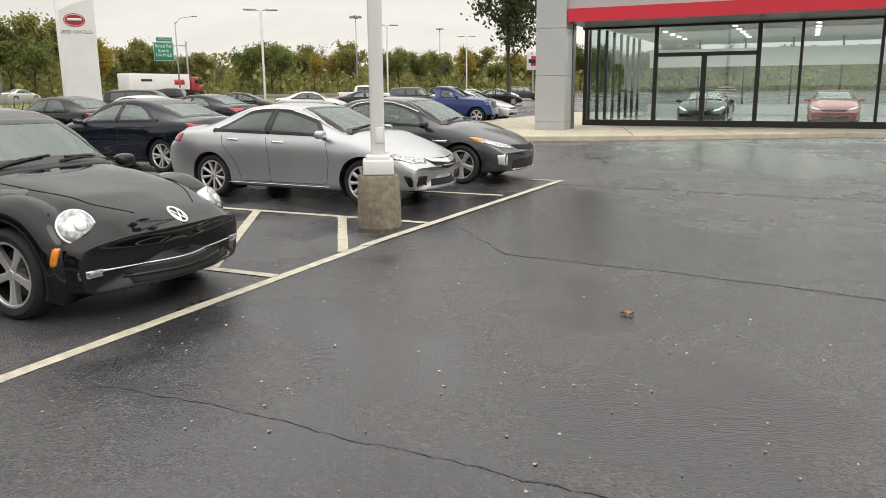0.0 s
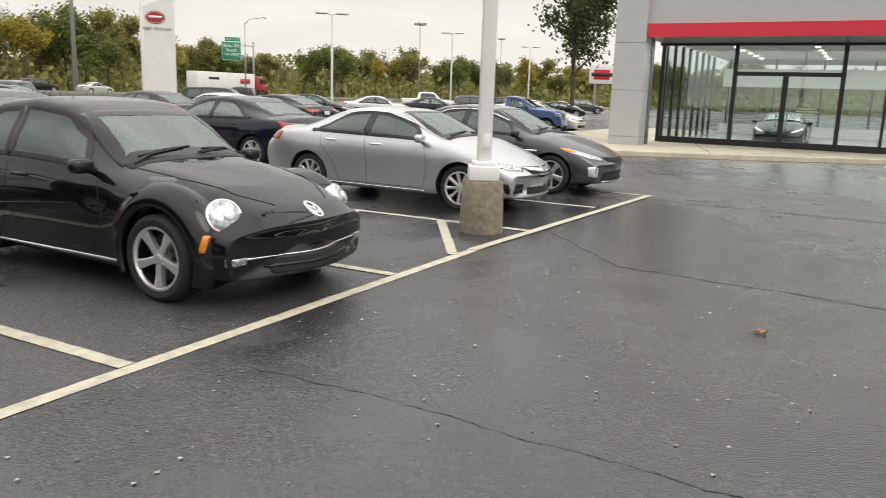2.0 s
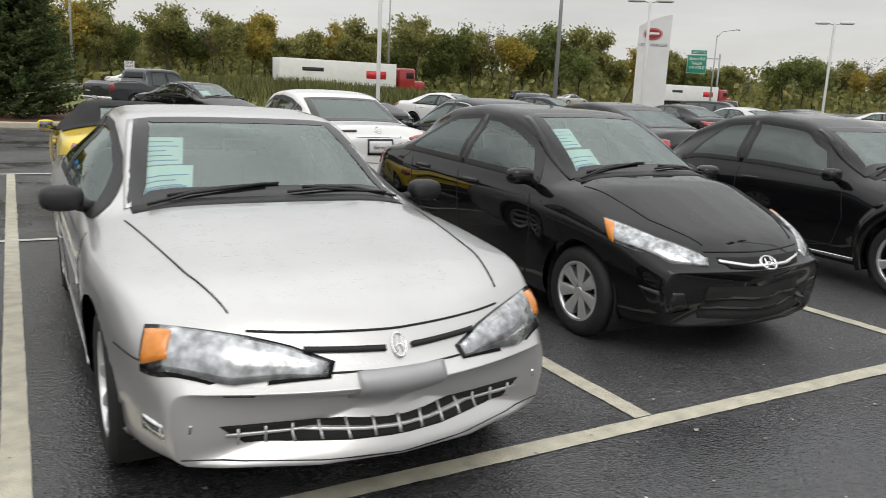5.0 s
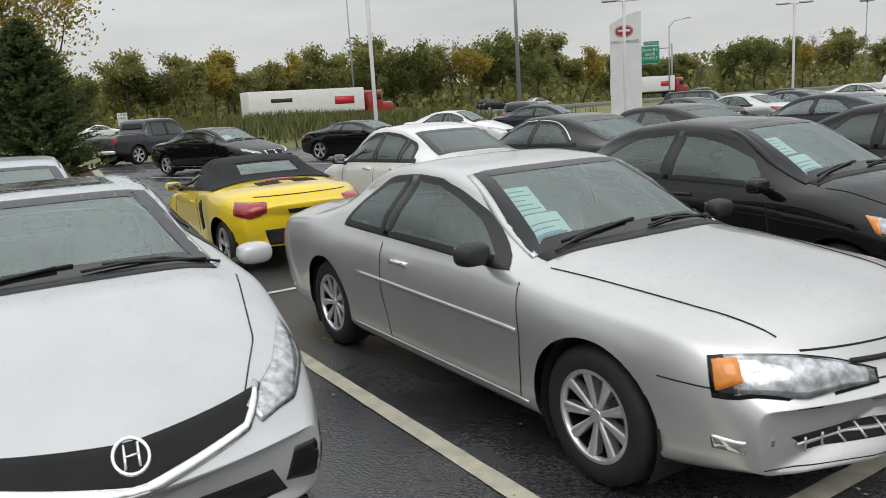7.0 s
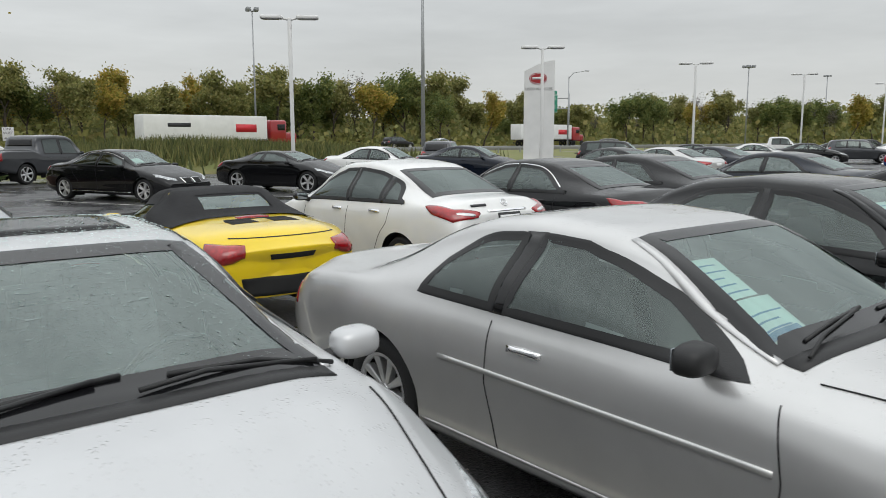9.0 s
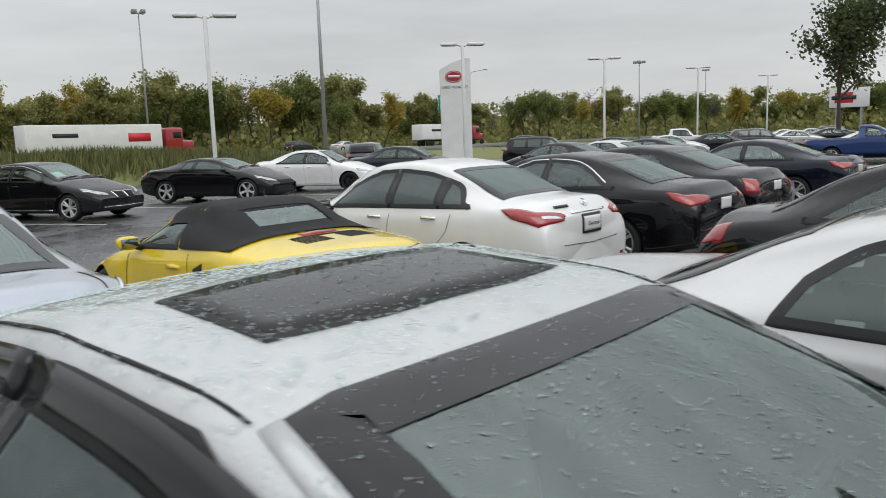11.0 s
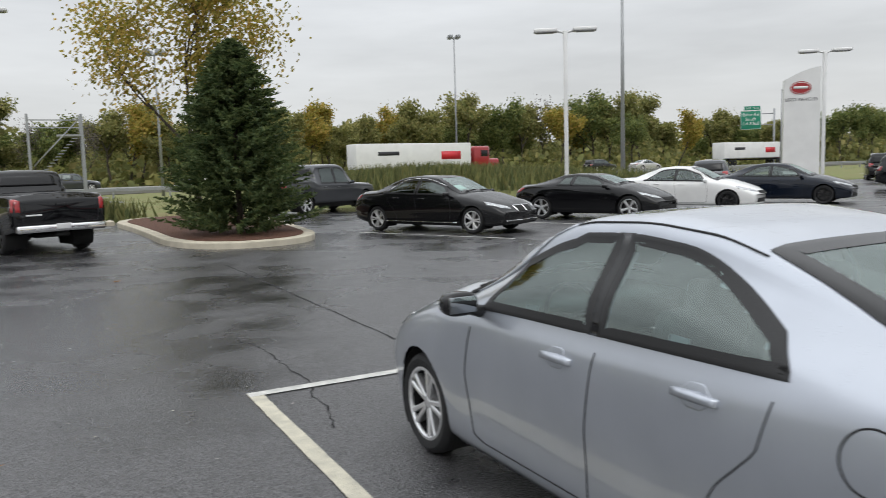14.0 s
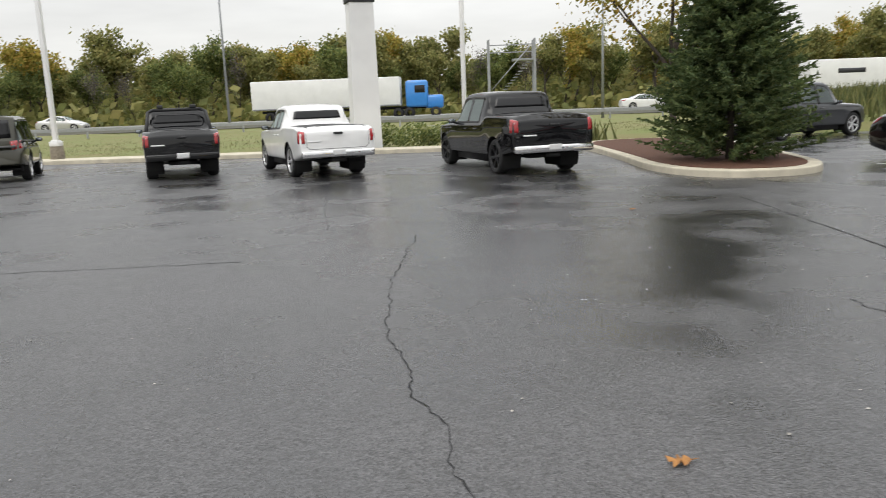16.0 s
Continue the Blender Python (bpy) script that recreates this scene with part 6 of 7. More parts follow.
SPEC["acura"] = sedan(4.62, 1.795, 1.41, 1.22, 2.08, 3.20, 3.95, nose=0.66, hood=0.82, belt=0.94, deckz=1.06, tail=0.86, name="sedan", label="silver-grey four-door sedan with dark windows", category="car", paint="acura", fo=0.94, wb=2.67, r=0.325, wheel="many", tw=0.215, sweep=0.28, trim="chrome",
    win=[(1.56, 1.78, 2.50, 2.50), (2.57, 2.55, 3.44, 3.56, 0.2)], seams=doors4(1.50, 2.53, 3.28), handles=[(2.34, 0.86), (3.16, 0.885)], handle_mat="chrome", mir=(1.56, 0.94, "acura"), tint="dark_tint", strips=[([(1.5, 0.24), (3.3, 0.25)], 0.018, "chrome", "sill_trim")],
    panels=[("upper_grille", "well", "front", [(-0.46, 0.655), (0, 0.64), (0.46, 0.655)], [(-0.34, 0.53), (0, 0.49), (0.34, 0.53)]), ("grille_beak", "chrome", "front", [(-0.46, 0.645), (0, 0.615), (0.46, 0.645)], [(-0.38, 0.60), (0, 0.555), (0.38, 0.60)], 0.02), ("lower_grille", "well", "front", [(-0.34, 0.36), (0.34, 0.36)], [(-0.40, 0.27), (0.40, 0.27)])],
    badges=[("emblem", "chrome", "front", 0, 0.60, 0.045, 0.045, "h")],
    lamps=[("headlamp", "lamp", [(0.14, 0.48, 0.66), (0.36, 0.68, 0.70), (0.70, 0.82, 0.75)], [(0.12, 0.50, 0.61), (0.26, 0.70, 0.605), (0.58, 0.84, 0.67)], 0.007), ("fog_recess", "gloss", [(0.12, 0.46, 0.42), (0.34, 0.78, 0.44)], [(0.12, 0.48, 0.30), (0.28, 0.74, 0.29)], 0.004), ("tail_lamp", "tail", [(4.14, 0.80, 0.94), (4.50, 0.62, 0.94)], [(4.22, 0.84, 0.83), (4.54, 0.64, 0.82)])])
SPEC["kia"] = sedan(4.855, 1.86, 1.465, 1.28, 2.16, 3.36, 4.18, nose=0.66, hood=0.83, belt=0.95, deckz=1.08, tail=0.88, name="sedan", label="dark grey four-door sedan on a parking stall", category="car", paint="grey", fo=0.95, wb=2.805, r=0.335, wheel="turbine", tw=0.22, sweep=0.28, trim="chrome",
    win=[(1.62, 1.84, 2.62, 2.62), (2.69, 2.67, 3.56, 3.70, 0.2)], seams=doors4(1.56, 2.65, 3.46), handles=[(2.44, 0.87), (3.28, 0.895)], mir=(1.60, 0.95, "gloss"), tint="tint",
    panels=[("upper_grille", "well", "front", [(-0.48, 0.66), (0, 0.635), (0.48, 0.66)], [(-0.42, 0.585), (0, 0.55), (0.42, 0.585)]), ("lower_grille", "well", "front", [(-0.5, 0.40), (0.5, 0.40)], [(-0.54, 0.27), (0.54, 0.27)]), ("splitter", "chrome", "front", [(-0.54, 0.255), (0.54, 0.255)], [(-0.54, 0.24), (0.54, 0.24)], 0.01)],
    lamps=[("headlamp", "lamp", [(0.14, 0.52, 0.68), (0.42, 0.72, 0.74), (0.80, 0.86, 0.79)], [(0.12, 0.54, 0.62), (0.30, 0.74, 0.63), (0.64, 0.88, 0.72)], 0.007), ("turn_signal", "amber", [(0.58, 0.80, 0.75), (0.80, 0.87, 0.785)], [(0.56, 0.82, 0.71), (0.68, 0.88, 0.735)], 0.012), ("fog_lamp", "clear", [(0.22, 0.70, 0.50), (0.32, 0.80, 0.50)], [(0.20, 0.70, 0.34), (0.30, 0.80, 0.34)], 0.008), ("side_vent", "chrome", [(1.18, 0.93, 0.74), (1.46, 0.93, 0.745)], [(1.20, 0.93, 0.70), (1.44, 0.93, 0.705)], 0.01), ("tail_lamp", "tail", [(4.40, 0.82, 0.96), (4.72, 0.62, 0.96)], [(4.46, 0.86, 0.84), (4.76, 0.64, 0.83)])])


def plain_sedan(key, L, W, H, paint_key, label, wheel="twin", rear=True, tint="tint", trim="plastic", tail=0.88, deckz=1.08, belt=0.95, wb=2.8, step=0.05, name="sedan", **k):
    cowl, fo = 0.27 * L, 0.195 * L
    wt, rt, dk = 0.45 * L, 0.69 * L, 0.86 * L
    c = sedan(L, W, H, cowl, wt, rt, dk, nose=0.66, hood=0.82, belt=belt, deckz=deckz, tail=tail, name=name, label=label, category="car", paint=paint_key, fo=fo, wb=wb, r=0.335, wheel=wheel, tw=0.22, tint=tint, trim=trim, step=step,
              win=[(cowl + 0.34, cowl + 0.56, 0.535 * L, 0.535 * L), (0.548 * L, 0.545 * L, 0.735 * L, 0.765 * L, 0.25)], seams=doors4(cowl + 0.28, 0.54 * L, 0.71 * L), handles=[(0.50 * L, 0.87), (0.67 * L, 0.89)], mir=(cowl + 0.34, 0.95, paint_key),
              panels=[("upper_grille", "well", "front", [(-0.45, 0.64), (0.45, 0.64)], [(-0.38, 0.50), (0.38, 0.50)]), ("lower_grille", "well", "front", [(-0.5, 0.40), (0.5, 0.40)], [(-0.54, 0.27), (0.54, 0.27)]), ("rear_plate", "plate", "rear", [(-0.15, deckz - 0.20), (0.15, deckz - 0.20)], [(-0.15, deckz - 0.34), (0.15, deckz - 0.34)], 0.01)],
              lamps=[("headlamp", "lamp", [(0.14, 0.50, 0.68), (0.40, 0.70, 0.73), (0.72, 0.84, 0.78)], [(0.12, 0.52, 0.61), (0.28, 0.72, 0.62), (0.60, 0.86, 0.70)], 0.007), ("tail_lamp", "tail", [(L - 0.46, W / 2 * 0.92, deckz - 0.10), (L - 0.22, W / 2 * 0.84, deckz - 0.09), (L - 0.04, 0.42, deckz - 0.11)], [(L - 0.36, W / 2 * 0.96, deckz - 0.18), (L - 0.16, W / 2 * 0.88, deckz - 0.26), (L - 0.02, 0.46, deckz - 0.22)], 0.01)])
    c.update(k)
    SPEC[key] = c


plain_sedan("camry", 4.85, 1.82, 1.47, "black", "black four-door sedan with chrome window trim", trim="chrome", strips=[])
plain_sedan("chr300", 5.04, 1.90, 1.49, "black", "black full-size sedan with tall tail lamps", deckz=1.10, wb=3.05, lamps=[("tail_lamp", "tail", [(4.78, 0.88, 1.04), (4.98, 0.66, 1.04)], [(4.82, 0.88, 0.74), (5.02, 0.68, 0.74)], 0.01), ("headlamp", "lamp", [(0.10, 0.50, 0.74), (0.45, 0.84, 0.78)], [(0.10, 0.50, 0.62), (0.40, 0.86, 0.66)])])
plain_sedan("bmw", 5.24, 1.90, 1.48, "black", "black luxury sedan with twin kidney grille and windscreen paper", trim="chrome", wb=3.21, wheel="twin", tint="dark_tint", strips=[([(1.5, 0.27), (3.9, 0.28)], 0.02, "chrome", "sill_trim")],
            panels=[("kidney_grille", "chrome", "front", [(0.02, 0.70), (0.36, 0.70)], [(0.03, 0.53), (0.30, 0.53)], 0.006), ("kidney_grille", "chrome", "front", [(-0.36, 0.70), (-0.02, 0.70)], [(-0.30, 0.53), (-0.03, 0.53)], 0.006), ("grille_slats", "well", "front", [(0.045, 0.685), (0.33, 0.685)], [(0.05, 0.545), (0.28, 0.545)], 0.012), ("grille_slats", "well", "front", [(-0.33, 0.685), (-0.045, 0.685)], [(-0.28, 0.545), (-0.05, 0.545)], 0.012), ("lower_grille", "well", "front", [(-0.6, 0.36), (0.6, 0.36)], [(-0.6, 0.27), (0.6, 0.27)]), ("bumper_trim", "chrome", "front", [(-0.7, 0.335), (0.7, 0.335)], [(-0.7, 0.315), (0.7, 0.315)], 0.012), ("windscreen_sheet", "paper", "top", [(1.62, -0.55), (1.62, -0.25)], [(1.86, -0.53), (1.86, -0.25)], -0.01)])
plain_sedan("c200", 4.88, 1.87, 1.49, "white", "white four-door sedan with black alloy wheels", wb=2.74, rim_dark=1, tail=0.94, deckz=1.12)
plain_sedan("far300", 5.04, 1.90, 1.49, "navy", "dark blue full-size sedan with black grille", wb=3.05, rim_dark=1)
plain_sedan("navy", 4.85, 1.85, 1.46, "navy", "dark navy four-door sedan", tint="screen")
plain_sedan("silver_far", 4.80, 1.84, 1.46, "silver", "silver four-door sedan in a far row", step=0.1)
plain_sedan("black_far", 4.80, 1.84, 1.46, "black", "black four-door sedan in a far row", step=0.1)
plain_sedan("white_far", 4.80, 1.84, 1.46, "white", "white four-door sedan in a far row", step=0.1)
plain_sedan("camaro", 4.84, 1.92, 1.38, "black", "black low two-door muscle coupe", wheel="five", wb=2.85, belt=0.97, deckz=1.06, name="coupe", tint="dark_tint", win=[(1.68, 1.90, 2.70, 2.72), (2.80, 2.76, 3.05, 3.25)], seams=[], handles=[(2.55, 0.86)], r=0.36, tw=0.25, flare=0.03)


def suv(key, L, W, H, paint_key, label, step=0.1, wb=2.75, name="suv", **k):
    c = dict(name=name, label=label, category="car", paint=paint_key, L=L, W=W, fo=0.88, wb=wb, r=0.36, wheel="five", tw=0.24, step=step, clear=0.24,
             top=[(0, 0.72), (0.05, 0.82), (0.2, 0.93), (1.0, 1.03), (1.25, 1.06), (1.85, H - 0.1), (2.1, H - 0.03), (3.0, H), (L - 0.5, H - 0.04), (L - 0.30, H - 0.12), (L - 0.12, 1.12), (L - 0.03, 1.0), (L, 0.85)],
             belt=[(0, 0.68), (0.4, 0.86), (1.2, 0.99), (L - 0.5, 1.08), (L - 0.1, 1.0), (L, 0.78)], wr=W / 2 * 0.70, ws=(1.29, 1.84, W / 2 * 0.8, W / 2 * 0.66), rv=(W / 2 * 0.66, W / 2 * 0.60, 1.12, H - 0.2),
             win=[(1.58, 1.82, 2.40, 2.42), (2.50, 2.48, 3.20, 3.22), (3.30, 3.28, L - 0.72, L - 0.62)], tint="dark_tint", handles=[(2.3, 0.95), (3.1, 0.97)], mir=(1.56, 1.03, paint_key),
             panels=[("upper_grille", "gloss", "front", [(-0.5, 0.82), (0.5, 0.82)], [(-0.4, 0.60), (0.4, 0.60)]), ("rear_plate", "plate", "rear", [(-0.15, 0.92), (0.15, 0.92)], [(-0.15, 0.78), (0.15, 0.78)], 0.01)],
             lamps=[("headlamp", "lamp", [(0.12, 0.52, 0.86), (0.55, 0.86, 0.93)], [(0.10, 0.52, 0.74), (0.45, 0.88, 0.80)]), ("tail_lamp", "tail", [(L - 0.34, W / 2 * 0.93, 1.14), (L - 0.08, 0.60, 1.12)], [(L - 0.28, W / 2 * 0.95, 0.92), (L - 0.04, 0.62, 0.90)])], cab=(1.3, L - 0.4))
    c.update(k)
    SPEC[key] = c


suv("suv_black", 4.66, 1.89, 1.66, "black", "black compact suv in the far row")
suv("suv_grey", 4.66, 1.89, 1.68, "grey", "grey suv in a far row")
suv("suv_red", 4.7, 1.9, 1.78, "black", "black tall suv with red tail lamps")
suv("jeep", 4.3, 1.88, 1.82, "olive", "dark boxy off-road wagon", top=[(0, 0.85), (0.05, 1.0), (0.3, 1.08), (1.15, 1.12), (1.45, 1.72), (1.6, 1.80), (2.6, 1.82), (4.15, 1.80), (4.25, 1.7), (4.3, 1.0)], sigma=0.03, wr=0.74, ws=(1.18, 1.42, 0.76, 0.70), win=[(1.42, 1.52, 2.3, 2.3), (2.4, 2.4, 3.2, 3.2), (3.3, 3.3, 4.0, 4.05)], r=0.40, fo=0.75, wb=2.46, rv=(0.62, 0.6, 1.2, 1.68), clear=0.36)


def pickup(key, L, W, H, cab, bedz, paint_key, label, wb, step=0.06, **k):
    cowl = 0.27 * L
    c = dict(name="pickup_truck", label=label, category="truck", paint=paint_key, L=L, W=W, fo=0.165 * L, wb=wb, r=0.405, wheel="six", tw=0.275, step=step, clear=0.36, arch=0.07, sigma=0.028, gd=0.28, waist=0.975,
             top=[(0, 0.92), (0.05, 1.02), (0.18, 1.12), (cowl - 0.2, 1.20), (cowl, 1.22), (cowl + 0.62, H - 0.1), (cowl + 0.85, H - 0.02), (cowl + 1.4, H), (cab - 0.22, H - 0.03), (cab - 0.06, H - 0.12), (cab, bedz + 0.06), (cab + 0.05, bedz), (L - 0.12, bedz), (L - 0.05, bedz - 0.02), (L, bedz - 0.14)],
             belt=[(0, 0.88), (0.4, 1.06), (cowl, 1.12), (cab, 1.16), (cab + 0.1, bedz - 0.03), (L - 0.2, bedz - 0.04), (L, bedz - 0.2)], plan=[(0, 0.84), (0.12, 0.92), (0.45, 0.98), (1.0, 1.0), (L - 0.5, 1.0), (L - 0.08, 0.99), (L, 0.95)], wr=W / 2 * 0.765,
             under=[(0, 0.44), (0.5, 0.38), (L - 0.8, 0.42), (L, 0.56)], lean_rear=0.02, sweep_rear=0.03, tail_z=0.8,
             ws=(cowl + 0.03, cowl + 0.60, W / 2 * 0.8, W / 2 * 0.68), win=[(cowl + 0.42, cowl + 0.60, cowl + 1.28, cowl + 1.28), (cowl + 1.36, cowl + 1.36, cab - 0.34, cab - 0.28)], tint="dark_tint", handles=[(cowl + 1.15, 1.02), (cab - 0.5, 1.03)], mir=(cowl + 0.38, 1.16, "gloss"), cab=(cowl, cab - 0.2),
             panels=[("bed_cover", "plastic", "top", [(cab + 0.10, -W / 2 * 0.76), (L - 0.14, -W / 2 * 0.76)], [(cab + 0.10, W / 2 * 0.76), (L - 0.14, W / 2 * 0.76)], 0.006), ("rear_plate", "plate", "rear", [(-0.15, 0.70), (0.15, 0.70)], [(-0.15, 0.58), (0.15, 0.58)], 0.085), ("upper_grille", "gloss", "front", [(-0.6, 1.0), (0.6, 1.0)], [(-0.55, 0.70), (0.55, 0.70)]), ("rear_window", "gloss", "near", [(cab + 0.0, -W / 2 * 0.60, H - 0.14), (cab + 0.0, W / 2 * 0.60, H - 0.14)], [(cab + 0.02, -W / 2 * 0.66, bedz + 0.16), (cab + 0.02, W / 2 * 0.66, bedz + 0.16)], 0.008)],
             lines=[("tailgate_gap", "seam", "rear", [(-W / 2 * 0.80, bedz - 0.05), (-W / 2 * 0.80, 0.72), (W / 2 * 0.80, 0.72), (W / 2 * 0.80, bedz - 0.05)], 0.014), ("name_bar", "plate", "rear", [(0.42, 0.90), (0.74, 0.90)], 0.035)],
             lamps=[("tail_lamp", "tail", [(L - 0.16, W / 2 * 0.99, bedz - 0.08), (L + 0.0, W / 2 * 0.84, bedz - 0.08)], [(L - 0.16, W / 2 * 0.99, bedz - 0.40), (L + 0.0, W / 2 * 0.84, bedz - 0.40)], 0.008), ("headlamp", "lamp", [(0.10, 0.62, 1.04), (0.42, 0.92, 1.06)], [(0.08, 0.62, 0.86), (0.38, 0.94, 0.88)])], bumper=1)
    c.update(k)
    SPEC[key] = c


pickup("tundra", 5.81, 2.03, 1.93, 3.95, 1.37, "black", "black crew-cab pickup truck with chrome rear bumper", 3.70, rim_dark=1)
pickup("tacoma", 5.39, 1.91, 1.79, 3.55, 1.26, "white", "white double-cab pickup truck seen from its tailgate", 3.24)
pickup("colorado", 5.35, 1.89, 1.83, 3.60, 1.27, "black", "black pickup truck with a sports bar over its bed", 3.26, sport=1, rim_dark=1)
pickup("f150", 5.89, 2.03, 1.96, 4.05, 1.34, "grey", "dark grey crew-cab pickup truck", 3.68)
pickup("ranger", 5.0, 1.76, 1.70, 2.75, 1.12, "blue", "blue regular-cab pickup truck", 2.98, wheel="five", r=0.36, clear=0.30, win=[(1.78, 1.95, 2.48, 2.52)], handles=[(2.35, 0.95)], tint="tint")
pickup("white_far_truck", 5.6, 2.0, 1.92, 3.9, 1.28, "white", "white crew-cab pickup truck in a far row", 3.6, step=0.1)

plain_sedan("red_show", 4.8, 1.9, 1.40, "red", "dark red coupe displayed inside the showroom", name="coupe", wheel="five", step=0.1)

BUILT = {}


def extras(key, root, sh):
    """What only one kind of car carries."""
    c = sh.c
    L, W = c["L"], c["W"]
    if "round_lamps" in c:
        s0, y0, z0, rad = c["round_lamps"]
        for sg in (1, -1):
            d = Vector((0.80, sg * 0.36, 0.42)).normalized()
            x, y, z = Vector(sh.place((s0, sg * y0, z0))) + d * 0.02
            q = d.to_track_quat("Y", "Z").to_matrix().to_4x4()
            bm = bmesh.new()
            lathe(bm, [(rad * 1.02, -0.08), (rad * 1.05, -0.01), (rad * 0.97, 0.012), (rad * 0.93, 0.006)], 36)
            bm.transform(Matrix.Translation((x, y, z)) @ q)
            lamp = part("headlamp", bm, M["chrome"], root)
            bm = bmesh.new()
            lathe(bm, [(rad * 0.95, 0.006), (rad * 0.8, 0.022), (rad * 0.5, 0.034), (rad * 0.2, 0.039), (0.001, 0.04)], 32)
            bm.transform(Matrix.Translation((x, y, z)) @ q)
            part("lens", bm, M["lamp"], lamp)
            bm = bmesh.new()
            lathe(bm, [(rad * 0.34, 0.0), (rad * 0.36, 0.046), (rad * 0.30, 0.052), (0.001, 0.05)], 24)
            bm.transform(Matrix.Translation((x, y, z)) @ q @ Matrix.Translation((sg * 0.02, 0, 0)))
            part("projector", bm, M["clear"], lamp)
    if c.get("soft"):
        ss = np.linspace(1.74, 2.92, 26)
        bm = bmesh.new()
        rows = []
        for s0 in ss:
            row = []
            zb, zt, w0 = sh.at(s0, sh.zb), sh.at(s0, sh.zt), sh.at(s0, sh.w)
            reach = 0.62 if s0 < 2.12 else 0.62 + 0.38 * min(1, (s0 - 2.12) / 0.10)
            for k in np.linspace(-1, 1, 33):
                a = k * reach * math.pi / 2
                p, n = sh.near((s0, math.sin(a) * w0 * 0.93, zb + 0.02 + math.cos(a) * max(0.02, zt - zb)))
                hole = 2.44 < s0 < 2.78 and abs(p.y) < 0.41
                row.append((bm.verts.new(sh.place(p + n * 0.014)), hole))
            rows.append(row)
        for a, b in zip(rows, rows[1:]):
            for i in range(32):
                q = (a[i], a[i + 1], b[i + 1], b[i])
                if not all(h for _, h in q):
                    bm.faces.new([v for v, _ in q])
        part("soft_top", bm, M["softtop"], root)
        part("aerial", tube(bmesh.new(), [(L / 2 - 1.25, -0.72, 0.80), (L / 2 - 1.27, -0.72, 1.25)], 0.004, 6), M["plastic"], root)
    if c.get("fenders"):
        for at in (c["fo"], c["fo"] + c["wb"]):
            for sg in (1, -1):
                bm = bmesh.new()
                prof = [(sh.ra - 0.004, 0.865), (sh.ra + 0.004, 0.900), (sh.ra + 0.03, 0.915), (sh.ra + 0.08, 0.905), (sh.ra + 0.14, 0.87), (sh.ra + 0.175, 0.82), (sh.ra + 0.185, 0.76), (sh.ra + 0.15, 0.64)]
                rows = []
                for a in np.linspace(radians(-22), radians(202), 40):
                    fade = min(1, max(0.0, (math.sin(a) + 0.45) / 0.9))
                    row = []
                    for rad, y in prof:
                        rr = sh.ra + (rad - sh.ra) * (0.55 + 0.45 * fade)
                        row.append(bm.verts.new((L / 2 - at - rr * math.cos(a), sg * (y - 0.03 * (1 - fade)), c["r"] + rr * math.sin(a))))
                    rows.append(row)
                for u, v in zip(rows, rows[1:]):
                    for i in range(len(prof) - 1):
                        bm.faces.new((u[i], u[i + 1], v[i + 1], v[i]))
                bmesh.ops.recalc_face_normals(bm, faces=bm.faces)
                part("fender", bm, M[c["paint"]], root)
    if c.get("visor"):
        for sg in (1, -1):
            for a, b in ((1.80, 2.68), (2.73, 3.36)):
                ss = np.linspace(a, b, 10)
                hi = [(x, sh.at(x, sh.zb) + 0.845 * (sh.at(x - 0.06, sh.zt) - sh.at(x, sh.zb))) for x in ss]
                lo = [(x, z - 0.08) for x, z in hi]
                part("rain_visor", sh.band(sh.side(sg), hi, lo, 12, 4, 0.016, 0.012), M["gloss"], root)
        # rain on the roof, the sunroof and the windscreen
        rng = random.Random(5)
        bm = bmesh.new()
        for k in range(9500):
            s0, y0 = rng.uniform(1.3, 3.9), rng.uniform(-0.66, 0.66)
            p, n = sh.top((s0, y0))
            if n.z < 0.55:
                continue
            small = 0.6 if s0 < 2.12 else 0.9
            r = rng.choice((0.0024, 0.003, 0.004, 0.0056)) * rng.uniform(0.8, 1.3) * small
            q = n.to_track_quat("Z", "Y")
            st = rng.uniform(0.7, 1.7)
            ring = [bm.verts.new(sh.place(p + n * 0.006 + q @ Vector((r * st * math.cos(a), r * math.sin(a), 0)))) for a in np.linspace(0, math.tau, 7)[:-1]]
            mid = [bm.verts.new(sh.place(p + n * (0.006 + r * 0.45) + q @ Vector((0.6 * r * st * math.cos(a), 0.6 * r * math.sin(a), 0)))) for a in np.linspace(0, math.tau, 7)[:-1]]
            for i in range(6):
                bm.faces.new((ring[i], mid[i], mid[(i + 1) % 6], ring[(i + 1) % 6]))
            bm.faces.new(mid[::-1])
        o = part("raindrops", bm, M["drop"], root, "clear round water beads")
        o["kind"] = "stuff"
    if c.get("bumper"):
        bm = bmesh.new()
        box(bm, -L / 2 - 0.0, 0, 0.60, 0.16, W * 0.94, 0.17, 0.04)
        part("rear_bumper", bm, M["chrome"] if key != "colorado" else M["black"], root)
        bm = boxes((-L / 2 + 0.06, 0, 0.45, 0.10, 0.30, 0.08), (0, 0, 0.40, L * 0.8, 0.7, 0.08))
        part("chassis", bm, M["well"], root)
        part("tailgate_handle", boxes((-L / 2 - 0.03, 0, 1.08 if key != "tundra" else 1.12, 0.05, 0.22, 0.05), bevel=0.01), M["plastic"], root)
